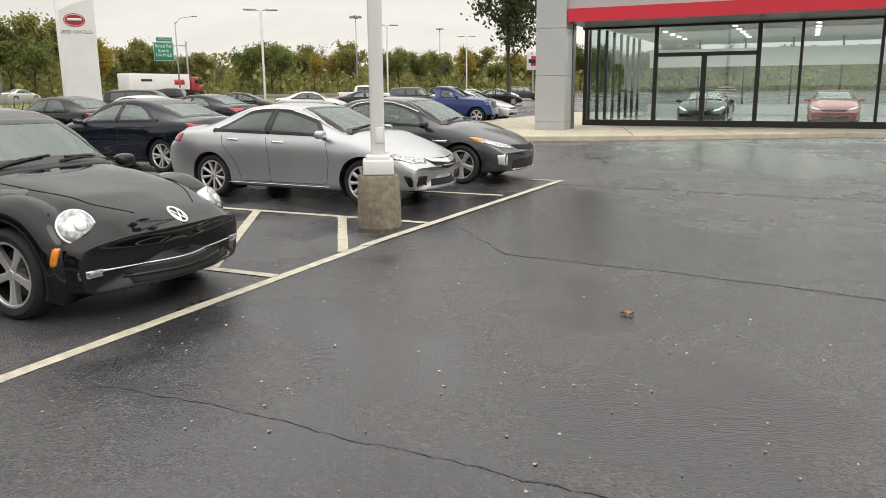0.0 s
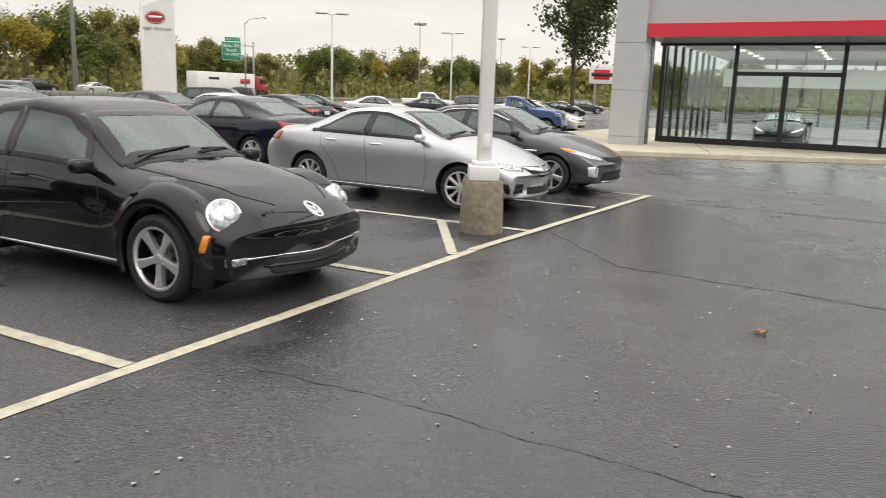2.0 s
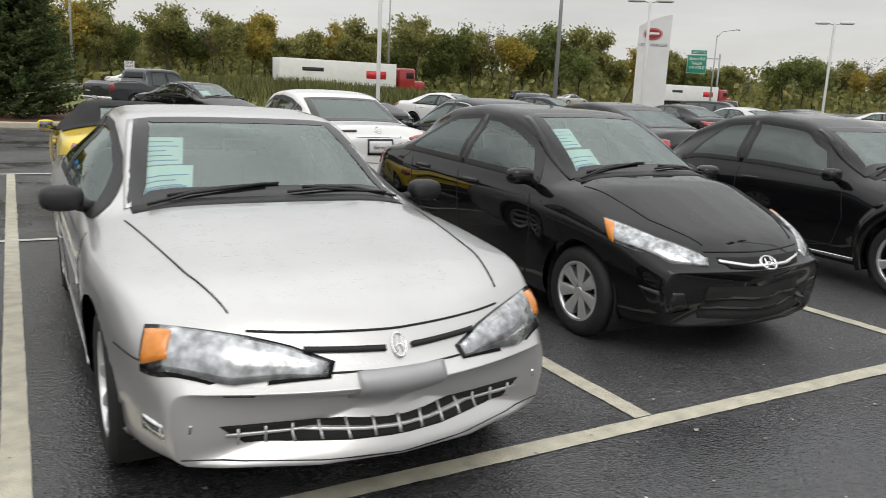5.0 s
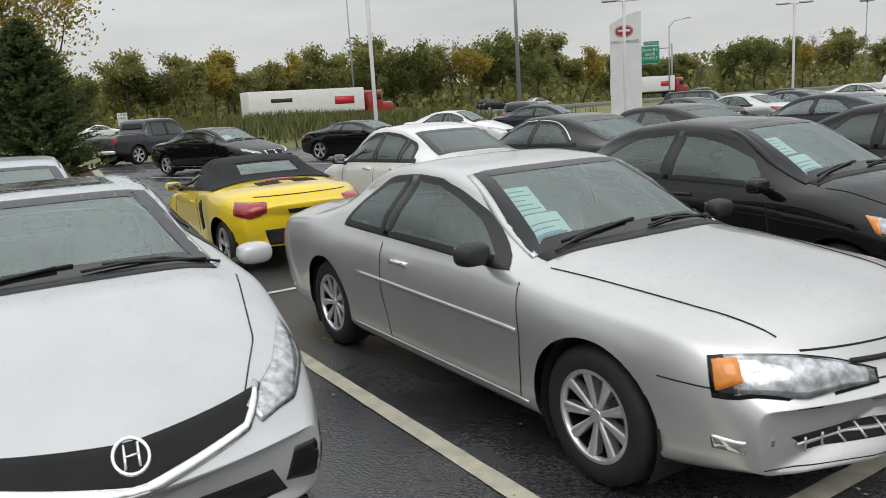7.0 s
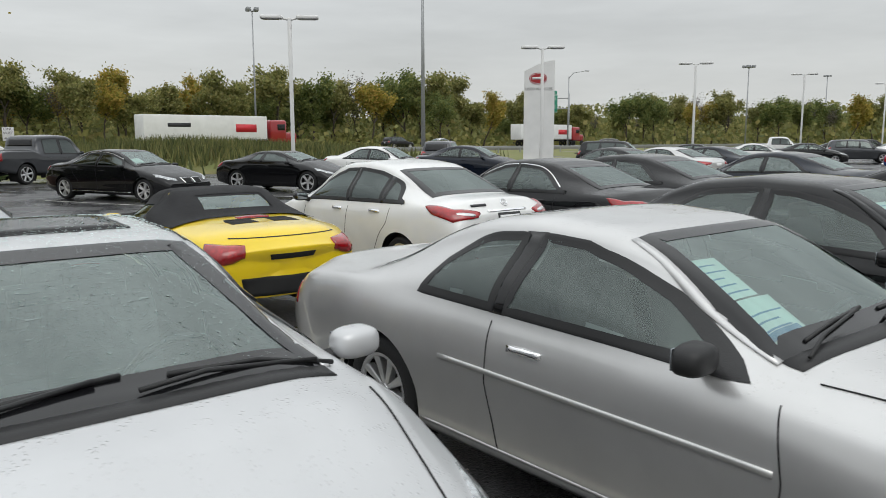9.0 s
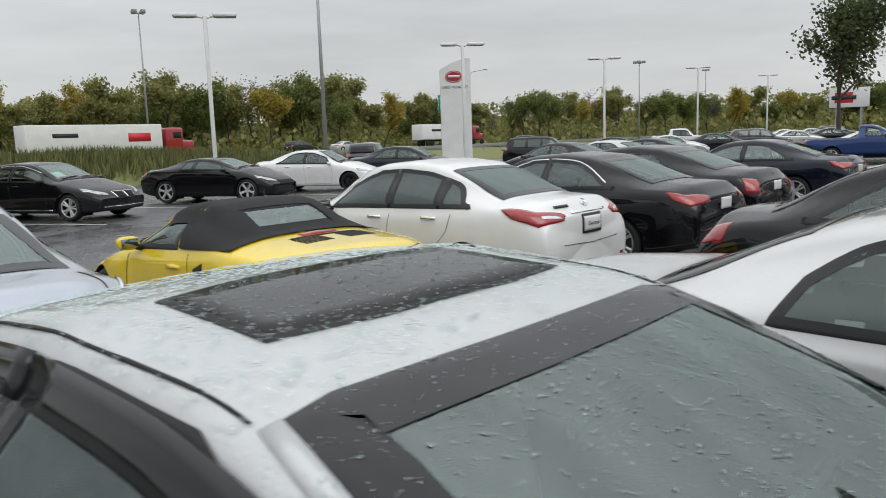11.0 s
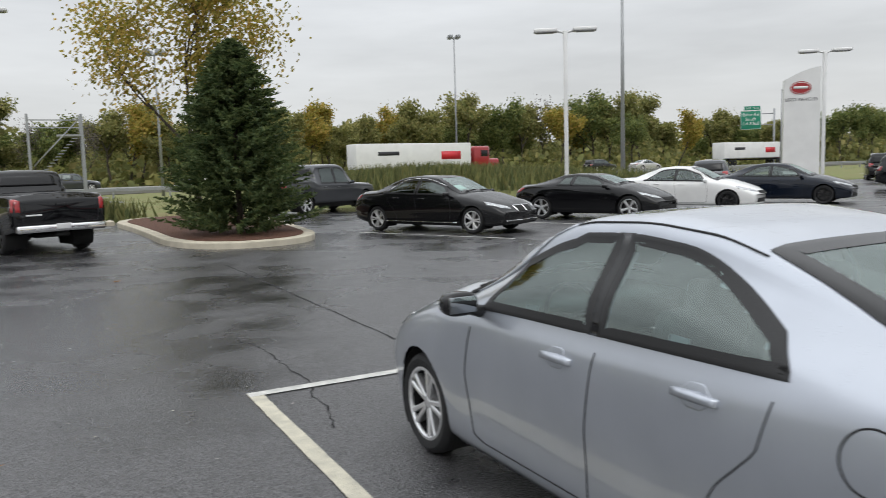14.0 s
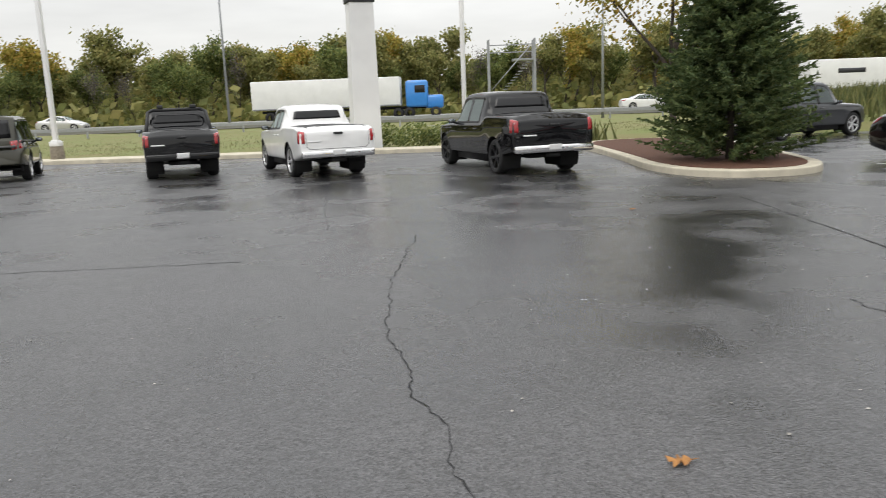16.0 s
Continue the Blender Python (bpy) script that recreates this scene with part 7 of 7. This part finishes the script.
    if c.get("sport"):
        bm = bmesh.new()
        x = L / 2 - 3.72
        for sg in (1, -1):
            tube(bm, [(x - 0.5, sg * 0.82, 1.2), (x - 0.05, sg * 0.74, 1.72), (x, sg * 0.6, 1.78)], 0.045, 8)
        tube(bm, [(x, -0.62, 1.78), (x, 0.62, 1.78)], 0.045, 8)
        for y in (-0.42, 0.42):
            box(bm, x, y, 1.86, 0.10, 0.16, 0.10, 0.02)
        part("sports_bar", bm, M["plastic"], root)
    if key in ("accent", "monte"):
        a, b, ya, yb = c["ws"]
        ins = sh.top
        y0, y1 = (-0.58, -0.36) if key == "accent" else (-0.64, -0.40)
        if key == "monte":
            rows = [(0.06, 0.36, "paper"), (0.38, 0.70, "paper")]
        else:
            rows = [(0.05, 0.36, "paper"), (0.40, 0.70, "paper")]
        for k, (f0, f1, mat) in enumerate(rows):
            ca = 0.10
            p = [(a + (b - a) * f0 + ca * (y / 0.9) ** 2, y) for y in (y0, y1)]
            q = [(a + (b - a) * f1 + ca * (y / 0.9) ** 2, y + 0.05) for y in (y0, y1)]
            sheet = part("price_sheet", sh.band(ins, p, q, 5, 5, -0.006, 0), M[mat], root, "white printed paper sheet")
            for j in range(5 if k else 4):
                f = f0 + (f1 - f0) * (0.12 + 0.17 * j)
                l0 = [(a + (b - a) * f + ca * (y / 0.9) ** 2, y + 0.05 * (f - f0) / (f1 - f0)) for y in (y0 + 0.02, y1 - 0.02 - 0.03 * (j % 3))]
                l1 = [(s + (0.035 if k == 0 and j == 0 else 0.008), y) for s, y in l0]
                part("print_line", sh.band(ins, l0, l1, 4, 2, -0.004, 0), M["print_blue"], sheet)
    if key == "monte":
        for k in range(13):
            y = -0.54 + 0.09 * k
            part("grille_post", sh.strip(sh.front, [(y, 0.408), (y, 0.350)], 0.008, 0.014, 4), M["silver"], root)
    if key in ("ia", "sentra"):
        z = 0.84 if key == "ia" else 0.835
        p, n = sh.rear((0, z))
        x = sh.place(p)[0] - 0.021
        turn = Matrix.Rotation(radians(-90), 4, "Z") @ Matrix.Rotation(radians(90), 4, "X")
        if key == "ia":
            text_part("plate_words", "Germain", 0.035, M["plate"], root, Matrix.Translation((x + 0.004, 0, z + 0.088)) @ turn)
            text_part("plate_words", "Certified\nUsed Vehicles", 0.027, M["ink"], root, Matrix.Translation((x - 0.004, -0.045, z + 0.01)) @ turn)
        else:
            text_part("plate_words", "Germain", 0.06, M["ink"], root, Matrix.Translation((x - 0.006, 0, z)) @ turn)
    if key == "ia":
        for sg in (1, -1):
            pts = [(3.62 + 0.095 * math.cos(t), 0.86 + 0.095 * math.sin(t)) for t in np.linspace(0, math.tau, 25)]
            if sg > 0:
                part("fuel_flap_gap", sh.strip(sh.side(sg), pts, 0.006, 0.003, 40), M["seam"], root)


def put(key, x, y, deg, anchor=0.0, group="", label="", z=0.0):
    """Set a vehicle with its middle at x, y, nose towards deg (0 is +x)."""
    if key not in BUILT:
        root, sh = vehicle(SPEC[key])
        extras(key, root, sh)
        BUILT[key] = root
        root.matrix_basis = pose(x, y, z, 0, 0, deg)
    else:
        root = copy_thing(BUILT[key], pose(x, y, z, 0, 0, deg))
    if label:
        root["label"] = label
    if group:
        root["group"] = group
    return root


def nose_at(key, x, y, deg, **k):
    h = SPEC[key]["L"] / 2
    return put(key, x - h * math.cos(radians(deg)), y - h * math.sin(radians(deg)), deg, **k)


def wheel_at(key, which, sg, x, y, deg, **k):
    """Set a vehicle by where one of its wheels touches: which 0 front, 1 rear; sg 1 left, -1 right."""
    c = SPEC[key]
    lx = c["L"] / 2 - c["fo"] - which * c["wb"]
    ly = sg * c["W"] / 2 * 0.95
    a = radians(deg)
    return put(key, x - lx * math.cos(a) + ly * math.sin(a), y - lx * math.sin(a) - ly * math.cos(a), deg, **k)


M["drop"] = glass("water", (0.97, 0.98, 0.98), 0.98, 0.01)
# front row, noses to the aisle
nose_at("monte", -1.52, -0.31, -90)
nose_at("accent", 1.33, 0.44, -90)
nose_at("beetle", 4.61, 0.12, -90)
nose_at("acura", 10.25, 0.50, -90)
nose_at("kia", 13.05, 0.22, -90)
nose_at("civic", -4.28, 0.80, -90)
# second row, tails to the front row
nose_at("ia", -4.29, 5.66 + 4.36, 90)
nose_at("mr2", -1.38, 6.25 + 3.89, 90)
nose_at("sentra", 1.28, 6.05 + 4.63, 90)
nose_at("camry", 4.05, 5.80 + 4.85, 90)
nose_at("chr300", 6.95, 6.15 + 5.04, 90)
nose_at("navy", 12.6, 6.35 + 4.85, 90)
# angled row across the far aisle
wheel_at("bmw", 0, -1, 2.52, 21.7, -66)
wheel_at("camaro", 0, -1, 7.95, 22.1, -64)
wheel_at("c200", 0, -1, 12.6, 22.7, -62)
wheel_at("far300", 0, -1, 17.2, 22.6, -62)
wheel_at("f150", 1, -1, 2.1, 33.6, 30)
# trucks nosed in to the kerb
wheel_at("tundra", 1, 1, -7.86, 25.0, 110)
wheel_at("tacoma", 1, 1, -12.95, 26.0, 116)
wheel_at("colorado", 1, 1, -17.0, 26.9, 113)
wheel_at("jeep", 1, -1, -20.9, 28.2, 114)
wheel_at("ranger", 0, -1, 32.5, 9.3, -80)

# rows further off
for k, (x, y) in enumerate(((36, 25.2), (42, 24.6), (48, 24), (54.5, 23.4), (61, 22.8), (68, 22))):
    put(("black_far", "silver_far", "black_far", "suv_grey", "silver_far", "black_far")[k], x, y, -60, group="cars in the far row")
put("suv_black", 29.9, 26.2, -60)
put("suv_red", 42.5, 36.6, 36)
put("suv_grey", 22.8, 32.8, 40)
put("white_far_truck", 68, 36, -60)
for k, (x, y) in enumerate(((74, 33), (79, 32), (84, 31), (90, 30), (96, 29))):
    put(("black_far", "suv_black", "white_far", "silver_far", "suv_grey")[k], x, y, -60, group="cars in the far row")
for k, (x, y) in enumerate(((17.5, 17.2), (20.4, 17.0), (23.3, 16.8))):
    put(("black_far", "silver_far", "navy")[k], x, y, 90)
nose_at("silver_far", 36.5, 3.9 + 5.0, -90, label="white sedan parked behind the showroom corner")
put("camaro", 34.6, -0.3, 180, label="black sports coupe displayed inside the showroom")
put("red_show", 36.5, -5.1, 180)


# ---------------------------------------------------------------- trucks on the road, pylon, rail
def semi(x, y, deg, cab, label):
    root = thing("semi_truck", label, "truck")
    part("trailer", boxes((0, 0, 2.6, 14.6, 2.6, 2.8), bevel=0.06), M["white_metal"], root, "white box trailer")
    if cab == "red":
        part("trailer_mark", boxes((4.6, -1.31, 2.6, 2.6, 0.02, 0.9)), M["sign_red"], root)
        part("trailer_lettering", boxes((-3.4, -1.31, 2.9, 2.6, 0.02, 0.42)), M["ink"], root)
    part("trailer_rail", boxes((0, -1.31, 1.28, 14.4, 0.03, 0.14)), M["grey_metal"], root)
    bm = bmesh.new()
    box(bm, 8.9, 0, 2.3, 2.2, 2.5, 2.6, 0.25)
    box(bm, 10.6, 0, 1.5, 1.8, 2.1, 1.3, 0.25)
    part("cab", bm, M[cab], root)
    part("cab_window", boxes((9.2, -1.27, 2.75, 1.0, 0.03, 0.7), bevel=0.01), M["gloss"], root)
    for wx in (-5.6, -4.5, 7.0, 8.1, 10.7):
        for sg in (1, -1):
            bm = bmesh.new()
            lathe(bm, [(0.25, -0.14), (0.46, -0.14), (0.5, -0.1), (0.5, 0.1), (0.46, 0.14), (0.25, 0.14)], 20)
            w = part("wheel", bm, M["tyre"], root)
            w.matrix_basis = pose(wx, sg * 1.1, 0.5)
    part("chassis", boxes((2, 0, 1.0, 17, 1.0, 0.25)), M["well"], root)
    root.matrix_basis = pose(x, y, 0.42, 0, 0, deg)


semi(31.0, 84.5, 2, "red", "white box trailer truck with a red cab on the highway")
semi(-22.8, 84, 2, "cab_blue", "white box trailer truck with a blue cab on the highway")
semi(104, 100, 2, "red", "white box trailer truck with a red cab on the highway")


def road_car(key, x, y):
    put(key, x, y, 2, group="cars on the highway", z=0.42)


for k, x in enumerate((-48, -4, 8, 58, 66)):
    road_car(("silver_far", "suv_grey", "white_far", "suv_black", "silver_far")[k], x, 82 + 0.035 * x)


def pylon():
    root = thing("pylon_sign", "tall white tapered dealer pylon with a red roundel", "sign")
    bm = bmesh.new()
    vs = []
    for z, w in ((0, 0.9), (3.0, 0.8), (8.5, 0.62)):
        vs.append([bm.verts.new((sx * w / 2, sy * 0.32, z)) for sx, sy in ((-1, -1), (1, -1), (1, 1), (-1, 1))])
    for u, v in zip(vs, vs[1:]):
        for k in range(4):
            bm.faces.new((u[k], u[(k + 1) % 4], v[(k + 1) % 4], v[k]))
    bm.faces.new(vs[-1])
    part("column", bm, M["white_metal"], root, smooth=False)
    bm = bmesh.new()
    lathe(bm, [(0.001, -0.41), (0.33, -0.41), (0.37, -0.38), (0.37, 0.38), (0.33, 0.41), (0.001, 0.41)], 28)
    d = part("roundel", bm, M["sign_red"], root)
    d.matrix_basis = pose(0, 0, 5.35)
    part("name_board", boxes((0, 0, 4.62, 0.86, 0.72, 0.30), bevel=0.03), M["ink"], root)
    root.matrix_basis = pose(-12.5, 36.6, 0.1, 0, 0, 20) @ Matrix.Diagonal((1.2, 1.2, 1.2, 1))


pylon()

rail = thing("guard_rail", "galvanised guard rail along the highway", "guard rail")
for k in range(60):
    x = -90 + 4.0 * k
    part("post", boxes((x, 66.5 + 0.035 * x, 0.45, 0.12, 0.12, 0.8)), M["grey_metal"], rail, smooth=False)
part("rail", boxes((28, 66.4 + 0.035 * 28, 0.72, 240, 0.06, 0.26), bevel=0.02), M["grey_metal"], rail, smooth=False)
for o in rail.children:
    if o.name.startswith("rail"):
        o.matrix_basis = Matrix.Translation((28, 67.4, 0.72)) @ Matrix.Rotation(0.035, 4, "Z") @ Matrix.Translation((-28, -67.4, -0.72))


def shrub(x, y, r, h, mat, seed):
    rng = random.Random(seed)
    root = thing("shrub", "low green shrub behind the kerb", "shrub", "shrubs by the kerb")
    bm = bmesh.new()
    for _ in range(900):
        a, f, g = rng.uniform(0, math.tau), rng.random() ** 0.5, rng.random()
        o = Vector((r * f * math.cos(a), r * 0.8 * f * math.sin(a), h * g * (1 - 0.55 * f * f) + 0.03))
        n = Vector((rng.gauss(0, 1), rng.gauss(0, 1), rng.gauss(0, 1))).normalized()
        u = n.orthogonal().normalized() * rng.uniform(0.04, 0.09)
        w = n.cross(u) * 0.5
        bm.faces.new([bm.verts.new(o + u), bm.verts.new(o + w), bm.verts.new(o - u), bm.verts.new(o - w)])
    part("foliage", bm, M[mat], root, smooth=False)
    root.matrix_basis = pose(x, y, 0.1)


for k, (x, y) in enumerate(((-10.6, 36.6), (-9.6, 36.9), (-8.8, 36.6), (-13.6, 37.0), (-11.9, 37.4))):
    shrub(x, y, 0.8, 0.95, "leaf_green", 60 + k)
blades("verge_grass", "tuft of dry ornamental grass by the island", 2600, lambda r: (r.gauss(-6.0, 0.9), r.gauss(36.4, 0.7)), 0.75, M["tall_grass"], 5)
blades("lawn_blades", "short grass blades on the verge", 16000, lambda r: (r.uniform(-45, 40), 38.5 + abs(r.gauss(0, 9))), 0.12, M["tall_grass"], 6)


def one_way_sign(x, y):
    root = thing("road_sign", "small white one-way sign on a steel post", "sign")
    part("post", boxes((0, 0, 1.05, 0.05, 0.05, 2.1)), M["grey_metal"], root, smooth=False)
    part("board", boxes((0, -0.035, 2.0, 0.46, 0.012, 0.6), bevel=0.004), M["plate"], root)
    text_part("words", "ONE\nWAY", 0.17, M["ink"], root, pose(0, -0.044, 2.13, 90, 0, 0))
    bm = boxes((-0.03, -0.044, 1.82, 0.24, 0.004, 0.05))
    vs = [bm.verts.new(q) for q in ((0.08, -0.044, 1.87), (0.08, -0.044, 1.77), (0.18, -0.044, 1.82))]
    bm.faces.new(vs)
    part("arrow", bm, M["ink"], root, smooth=False)
    root.matrix_basis = pose(x, y, 0, 0, 0, -20)


one_way_sign(2.5, 38.5)


def stair_tower(x, y):
    root = thing("stair_tower", "galvanised steel stair tower beside the highway", "stairs")
    for dx in (-1.6, 1.6):
        for dy in (0, 1.6):
            part("post", boxes((dx, dy, 2.9, 0.16, 0.16, 5.8)), M["grey_metal"], root, smooth=False)
    for k in range(14):
        part("tread", boxes((-1.2 + 0.18 * k, 0.4, 1.6 + 0.2 * k, 0.3, 0.8, 0.05)), M["grey_metal"], root, smooth=False)
    part("landing", boxes((0.9, 0.8, 4.4, 1.6, 1.6, 0.12)), M["grey_metal"], root, smooth=False)
    for z in (4.9, 5.4):
        part("handrail", boxes((0, 0, z, 3.3, 0.07, 0.07)), M["grey_metal"], root, smooth=False)
    bm = bmesh.new()
    tube(bm, [(-1.4, 0, 2.4), (1.3, 0, 5.3)], 0.05, 6)
    part("stair_rail", bm, M["grey_metal"], root)
    root.matrix_basis = pose(x, y, 0.1)


stair_tower(-5.6, 62.0)


def billboard(x, y):
    root = thing("billboard", "roadside billboard with a red and black shield mark", "sign")
    for dx in (-1.6, 1.6):
        part("post", boxes((dx, 0, 2.1, 0.3, 0.3, 4.2)), M["grey_metal"], root, smooth=False)
    part("board", boxes((0, 0, 5.6, 5.2, 0.3, 2.8), bevel=0.03), M["plate"], root)
    part("mark", boxes((-0.7, -0.17, 5.6, 2.4, 0.03, 1.5), bevel=0.01), M["sign_red"], root)
    part("mark_bar", boxes((-0.7, -0.19, 5.6, 3.2, 0.03, 0.55)), M["ink"], root)
    root.matrix_basis = pose(x, y, 0, 0, 0, -75)


billboard(118, 33.4)


# ---------------------------------------------------------------- cracks, flecks and leaves on the asphalt
M["crack"] = material("crack_filler", (0.010, 0.010, 0.011), 0.85, vary=0.3)
M["seal"] = material("sealed_seam", (0.046, 0.046, 0.047), 0.42, vary=0.4)


def crack(pts, width, seed, mat="crack", wob=0.03):
    rng = random.Random(seed)
    p = along(pts, int(12 * len(pts)))
    bm = bmesh.new()
    rows = []
    off = 0.0
    for i, q in enumerate(p):
        t = p[min(i + 1, len(p) - 1)] - p[max(i - 1, 0)]
        t /= np.linalg.norm(t)
        nn = np.array([-t[1], t[0]])
        off = off * 0.7 + rng.uniform(-wob, wob)
        w = width * rng.uniform(0.3, 1.0) / 2
        a, b = q + nn * (off + w), q + nn * (off - w)
        rows.append((bm.verts.new((a[0], a[1], 0.003)), bm.verts.new((b[0], b[1], 0.003))))
    for u, v in zip(rows, rows[1:]):
        bm.faces.new((u[0], u[1], v[1], v[0]))
    tagged(part("crack", bm, M[mat], None, smooth=False), "dark irregular crack in the asphalt", "crack", "cracks", "structure")


crack([(-8.3, 9.6), (-8.35, 9.98), (-8.47, 10.22), (-8.55, 10.84), (-8.71, 11.17), (-8.78, 11.61), (-8.98, 12.28), (-9.2, 14.2), (-9.1, 16.8)], 0.013, 1, wob=0.022)
crack([(-4.05, 19.5), (-4.02, 17.65), (-4.01, 14.2), (-4.0, 11.8)], 0.03, 2, wob=0.01)
crack([(-5.32, 13.06), (-5.25, 12.28), (-5.24, 11.25), (-5.39, 9.86)], 0.018, 3)
crack([(3.09, -0.5), (3.12, -1.31), (3.08, -2.05), (3.08, -2.82), (3.05, -3.42), (3.0, -5.5)], 0.012, 4, "seal", 0.018)
crack([(8.6, -0.25), (7.2, -1.5), (6.99, -3.63), (6.79, -4.73), (6.7, -6.5)], 0.04, 5, "seal", 0.02)
crack([(12.75, -0.45), (12.6, -2.35), (12.44, -5.06), (12.3, -9)], 0.06, 6, "seal", 0.02)
crack([(-14.2, 15.0), (-11.8, 15.2), (-11.0, 15.3)], 0.05, 7, "seal", 0.02)
crack([(-11.2, 21.3), (-10.4, 17.4)], 0.03, 8, "seal", 0.02)

M["fleck"] = material("pale_grit", (0.42, 0.40, 0.36), 0.8, vary=0.5, scale=3, island=0.5)
rng = random.Random(77)
bm = bmesh.new()
for _ in range(2600):
    x, y = (rng.uniform(-3, 13), rng.uniform(-7, 0.6)) if rng.random() < 0.62 else (rng.uniform(-14, 3), rng.uniform(9, 22))
    if rng.random() < 0.15:
        x, y = rng.uniform(-6, 14), rng.uniform(0, 6)
    r = rng.choice((0.004, 0.006, 0.008, 0.012))
    a = rng.uniform(0, math.tau)
    k = rng.choice((3, 4, 5))
    bm.faces.new([bm.verts.new((x + r * rng.uniform(0.6, 1.3) * math.cos(a + i * math.tau / k), y + r * math.sin(a + i * math.tau / k), 0.004 + r * 0.4 * (i % 2))) for i in range(k)])
tagged(part("grit", bm, M["fleck"], None, smooth=False), "pale grit and leaf scraps strewn on asphalt", "grit", kind="stuff")
M["dead_leaf"] = material("dead_leaf", (0.42, 0.20, 0.06), 0.8, second=(0.28, 0.13, 0.04), scale=30)


def fallen_leaf(x, y, r, turn):
    bm = bmesh.new()
    mid = bm.verts.new((0, 0, 0.012))
    ring = []
    for i in range(20):
        a = i * math.tau / 20
        k = r * (1.0 if i % 4 == 0 else 0.52 if i % 2 == 0 else 0.75) * (1.25 if abs(math.cos(a)) > 0.8 else 0.9)
        ring.append(bm.verts.new((k * math.cos(a), k * math.sin(a), 0.006 + 0.012 * (i % 3))))
    for i in range(20):
        bm.faces.new((mid, ring[i], ring[(i + 1) % 20]))
    tube(bm, [(r * 0.9, 0, 0.01), (r * 1.8, 0.01, 0.008)], 0.002, 5)
    ob = tagged(part("leaf", bm, M["dead_leaf"], None), "curled orange-brown fallen leaf on wet asphalt", "leaf", "fallen leaves")
    ob.matrix_basis = pose(x, y, 0.002, 0, 0, turn)


for k, (x, y, r) in enumerate(((-7.42, 10.26, 0.055), (5.6, -3.01, 0.045), (9.9, -1.0, 0.02), (-6.0, 18.4, 0.05))):
    fallen_leaf(x, y, r, 70 * k + 15)
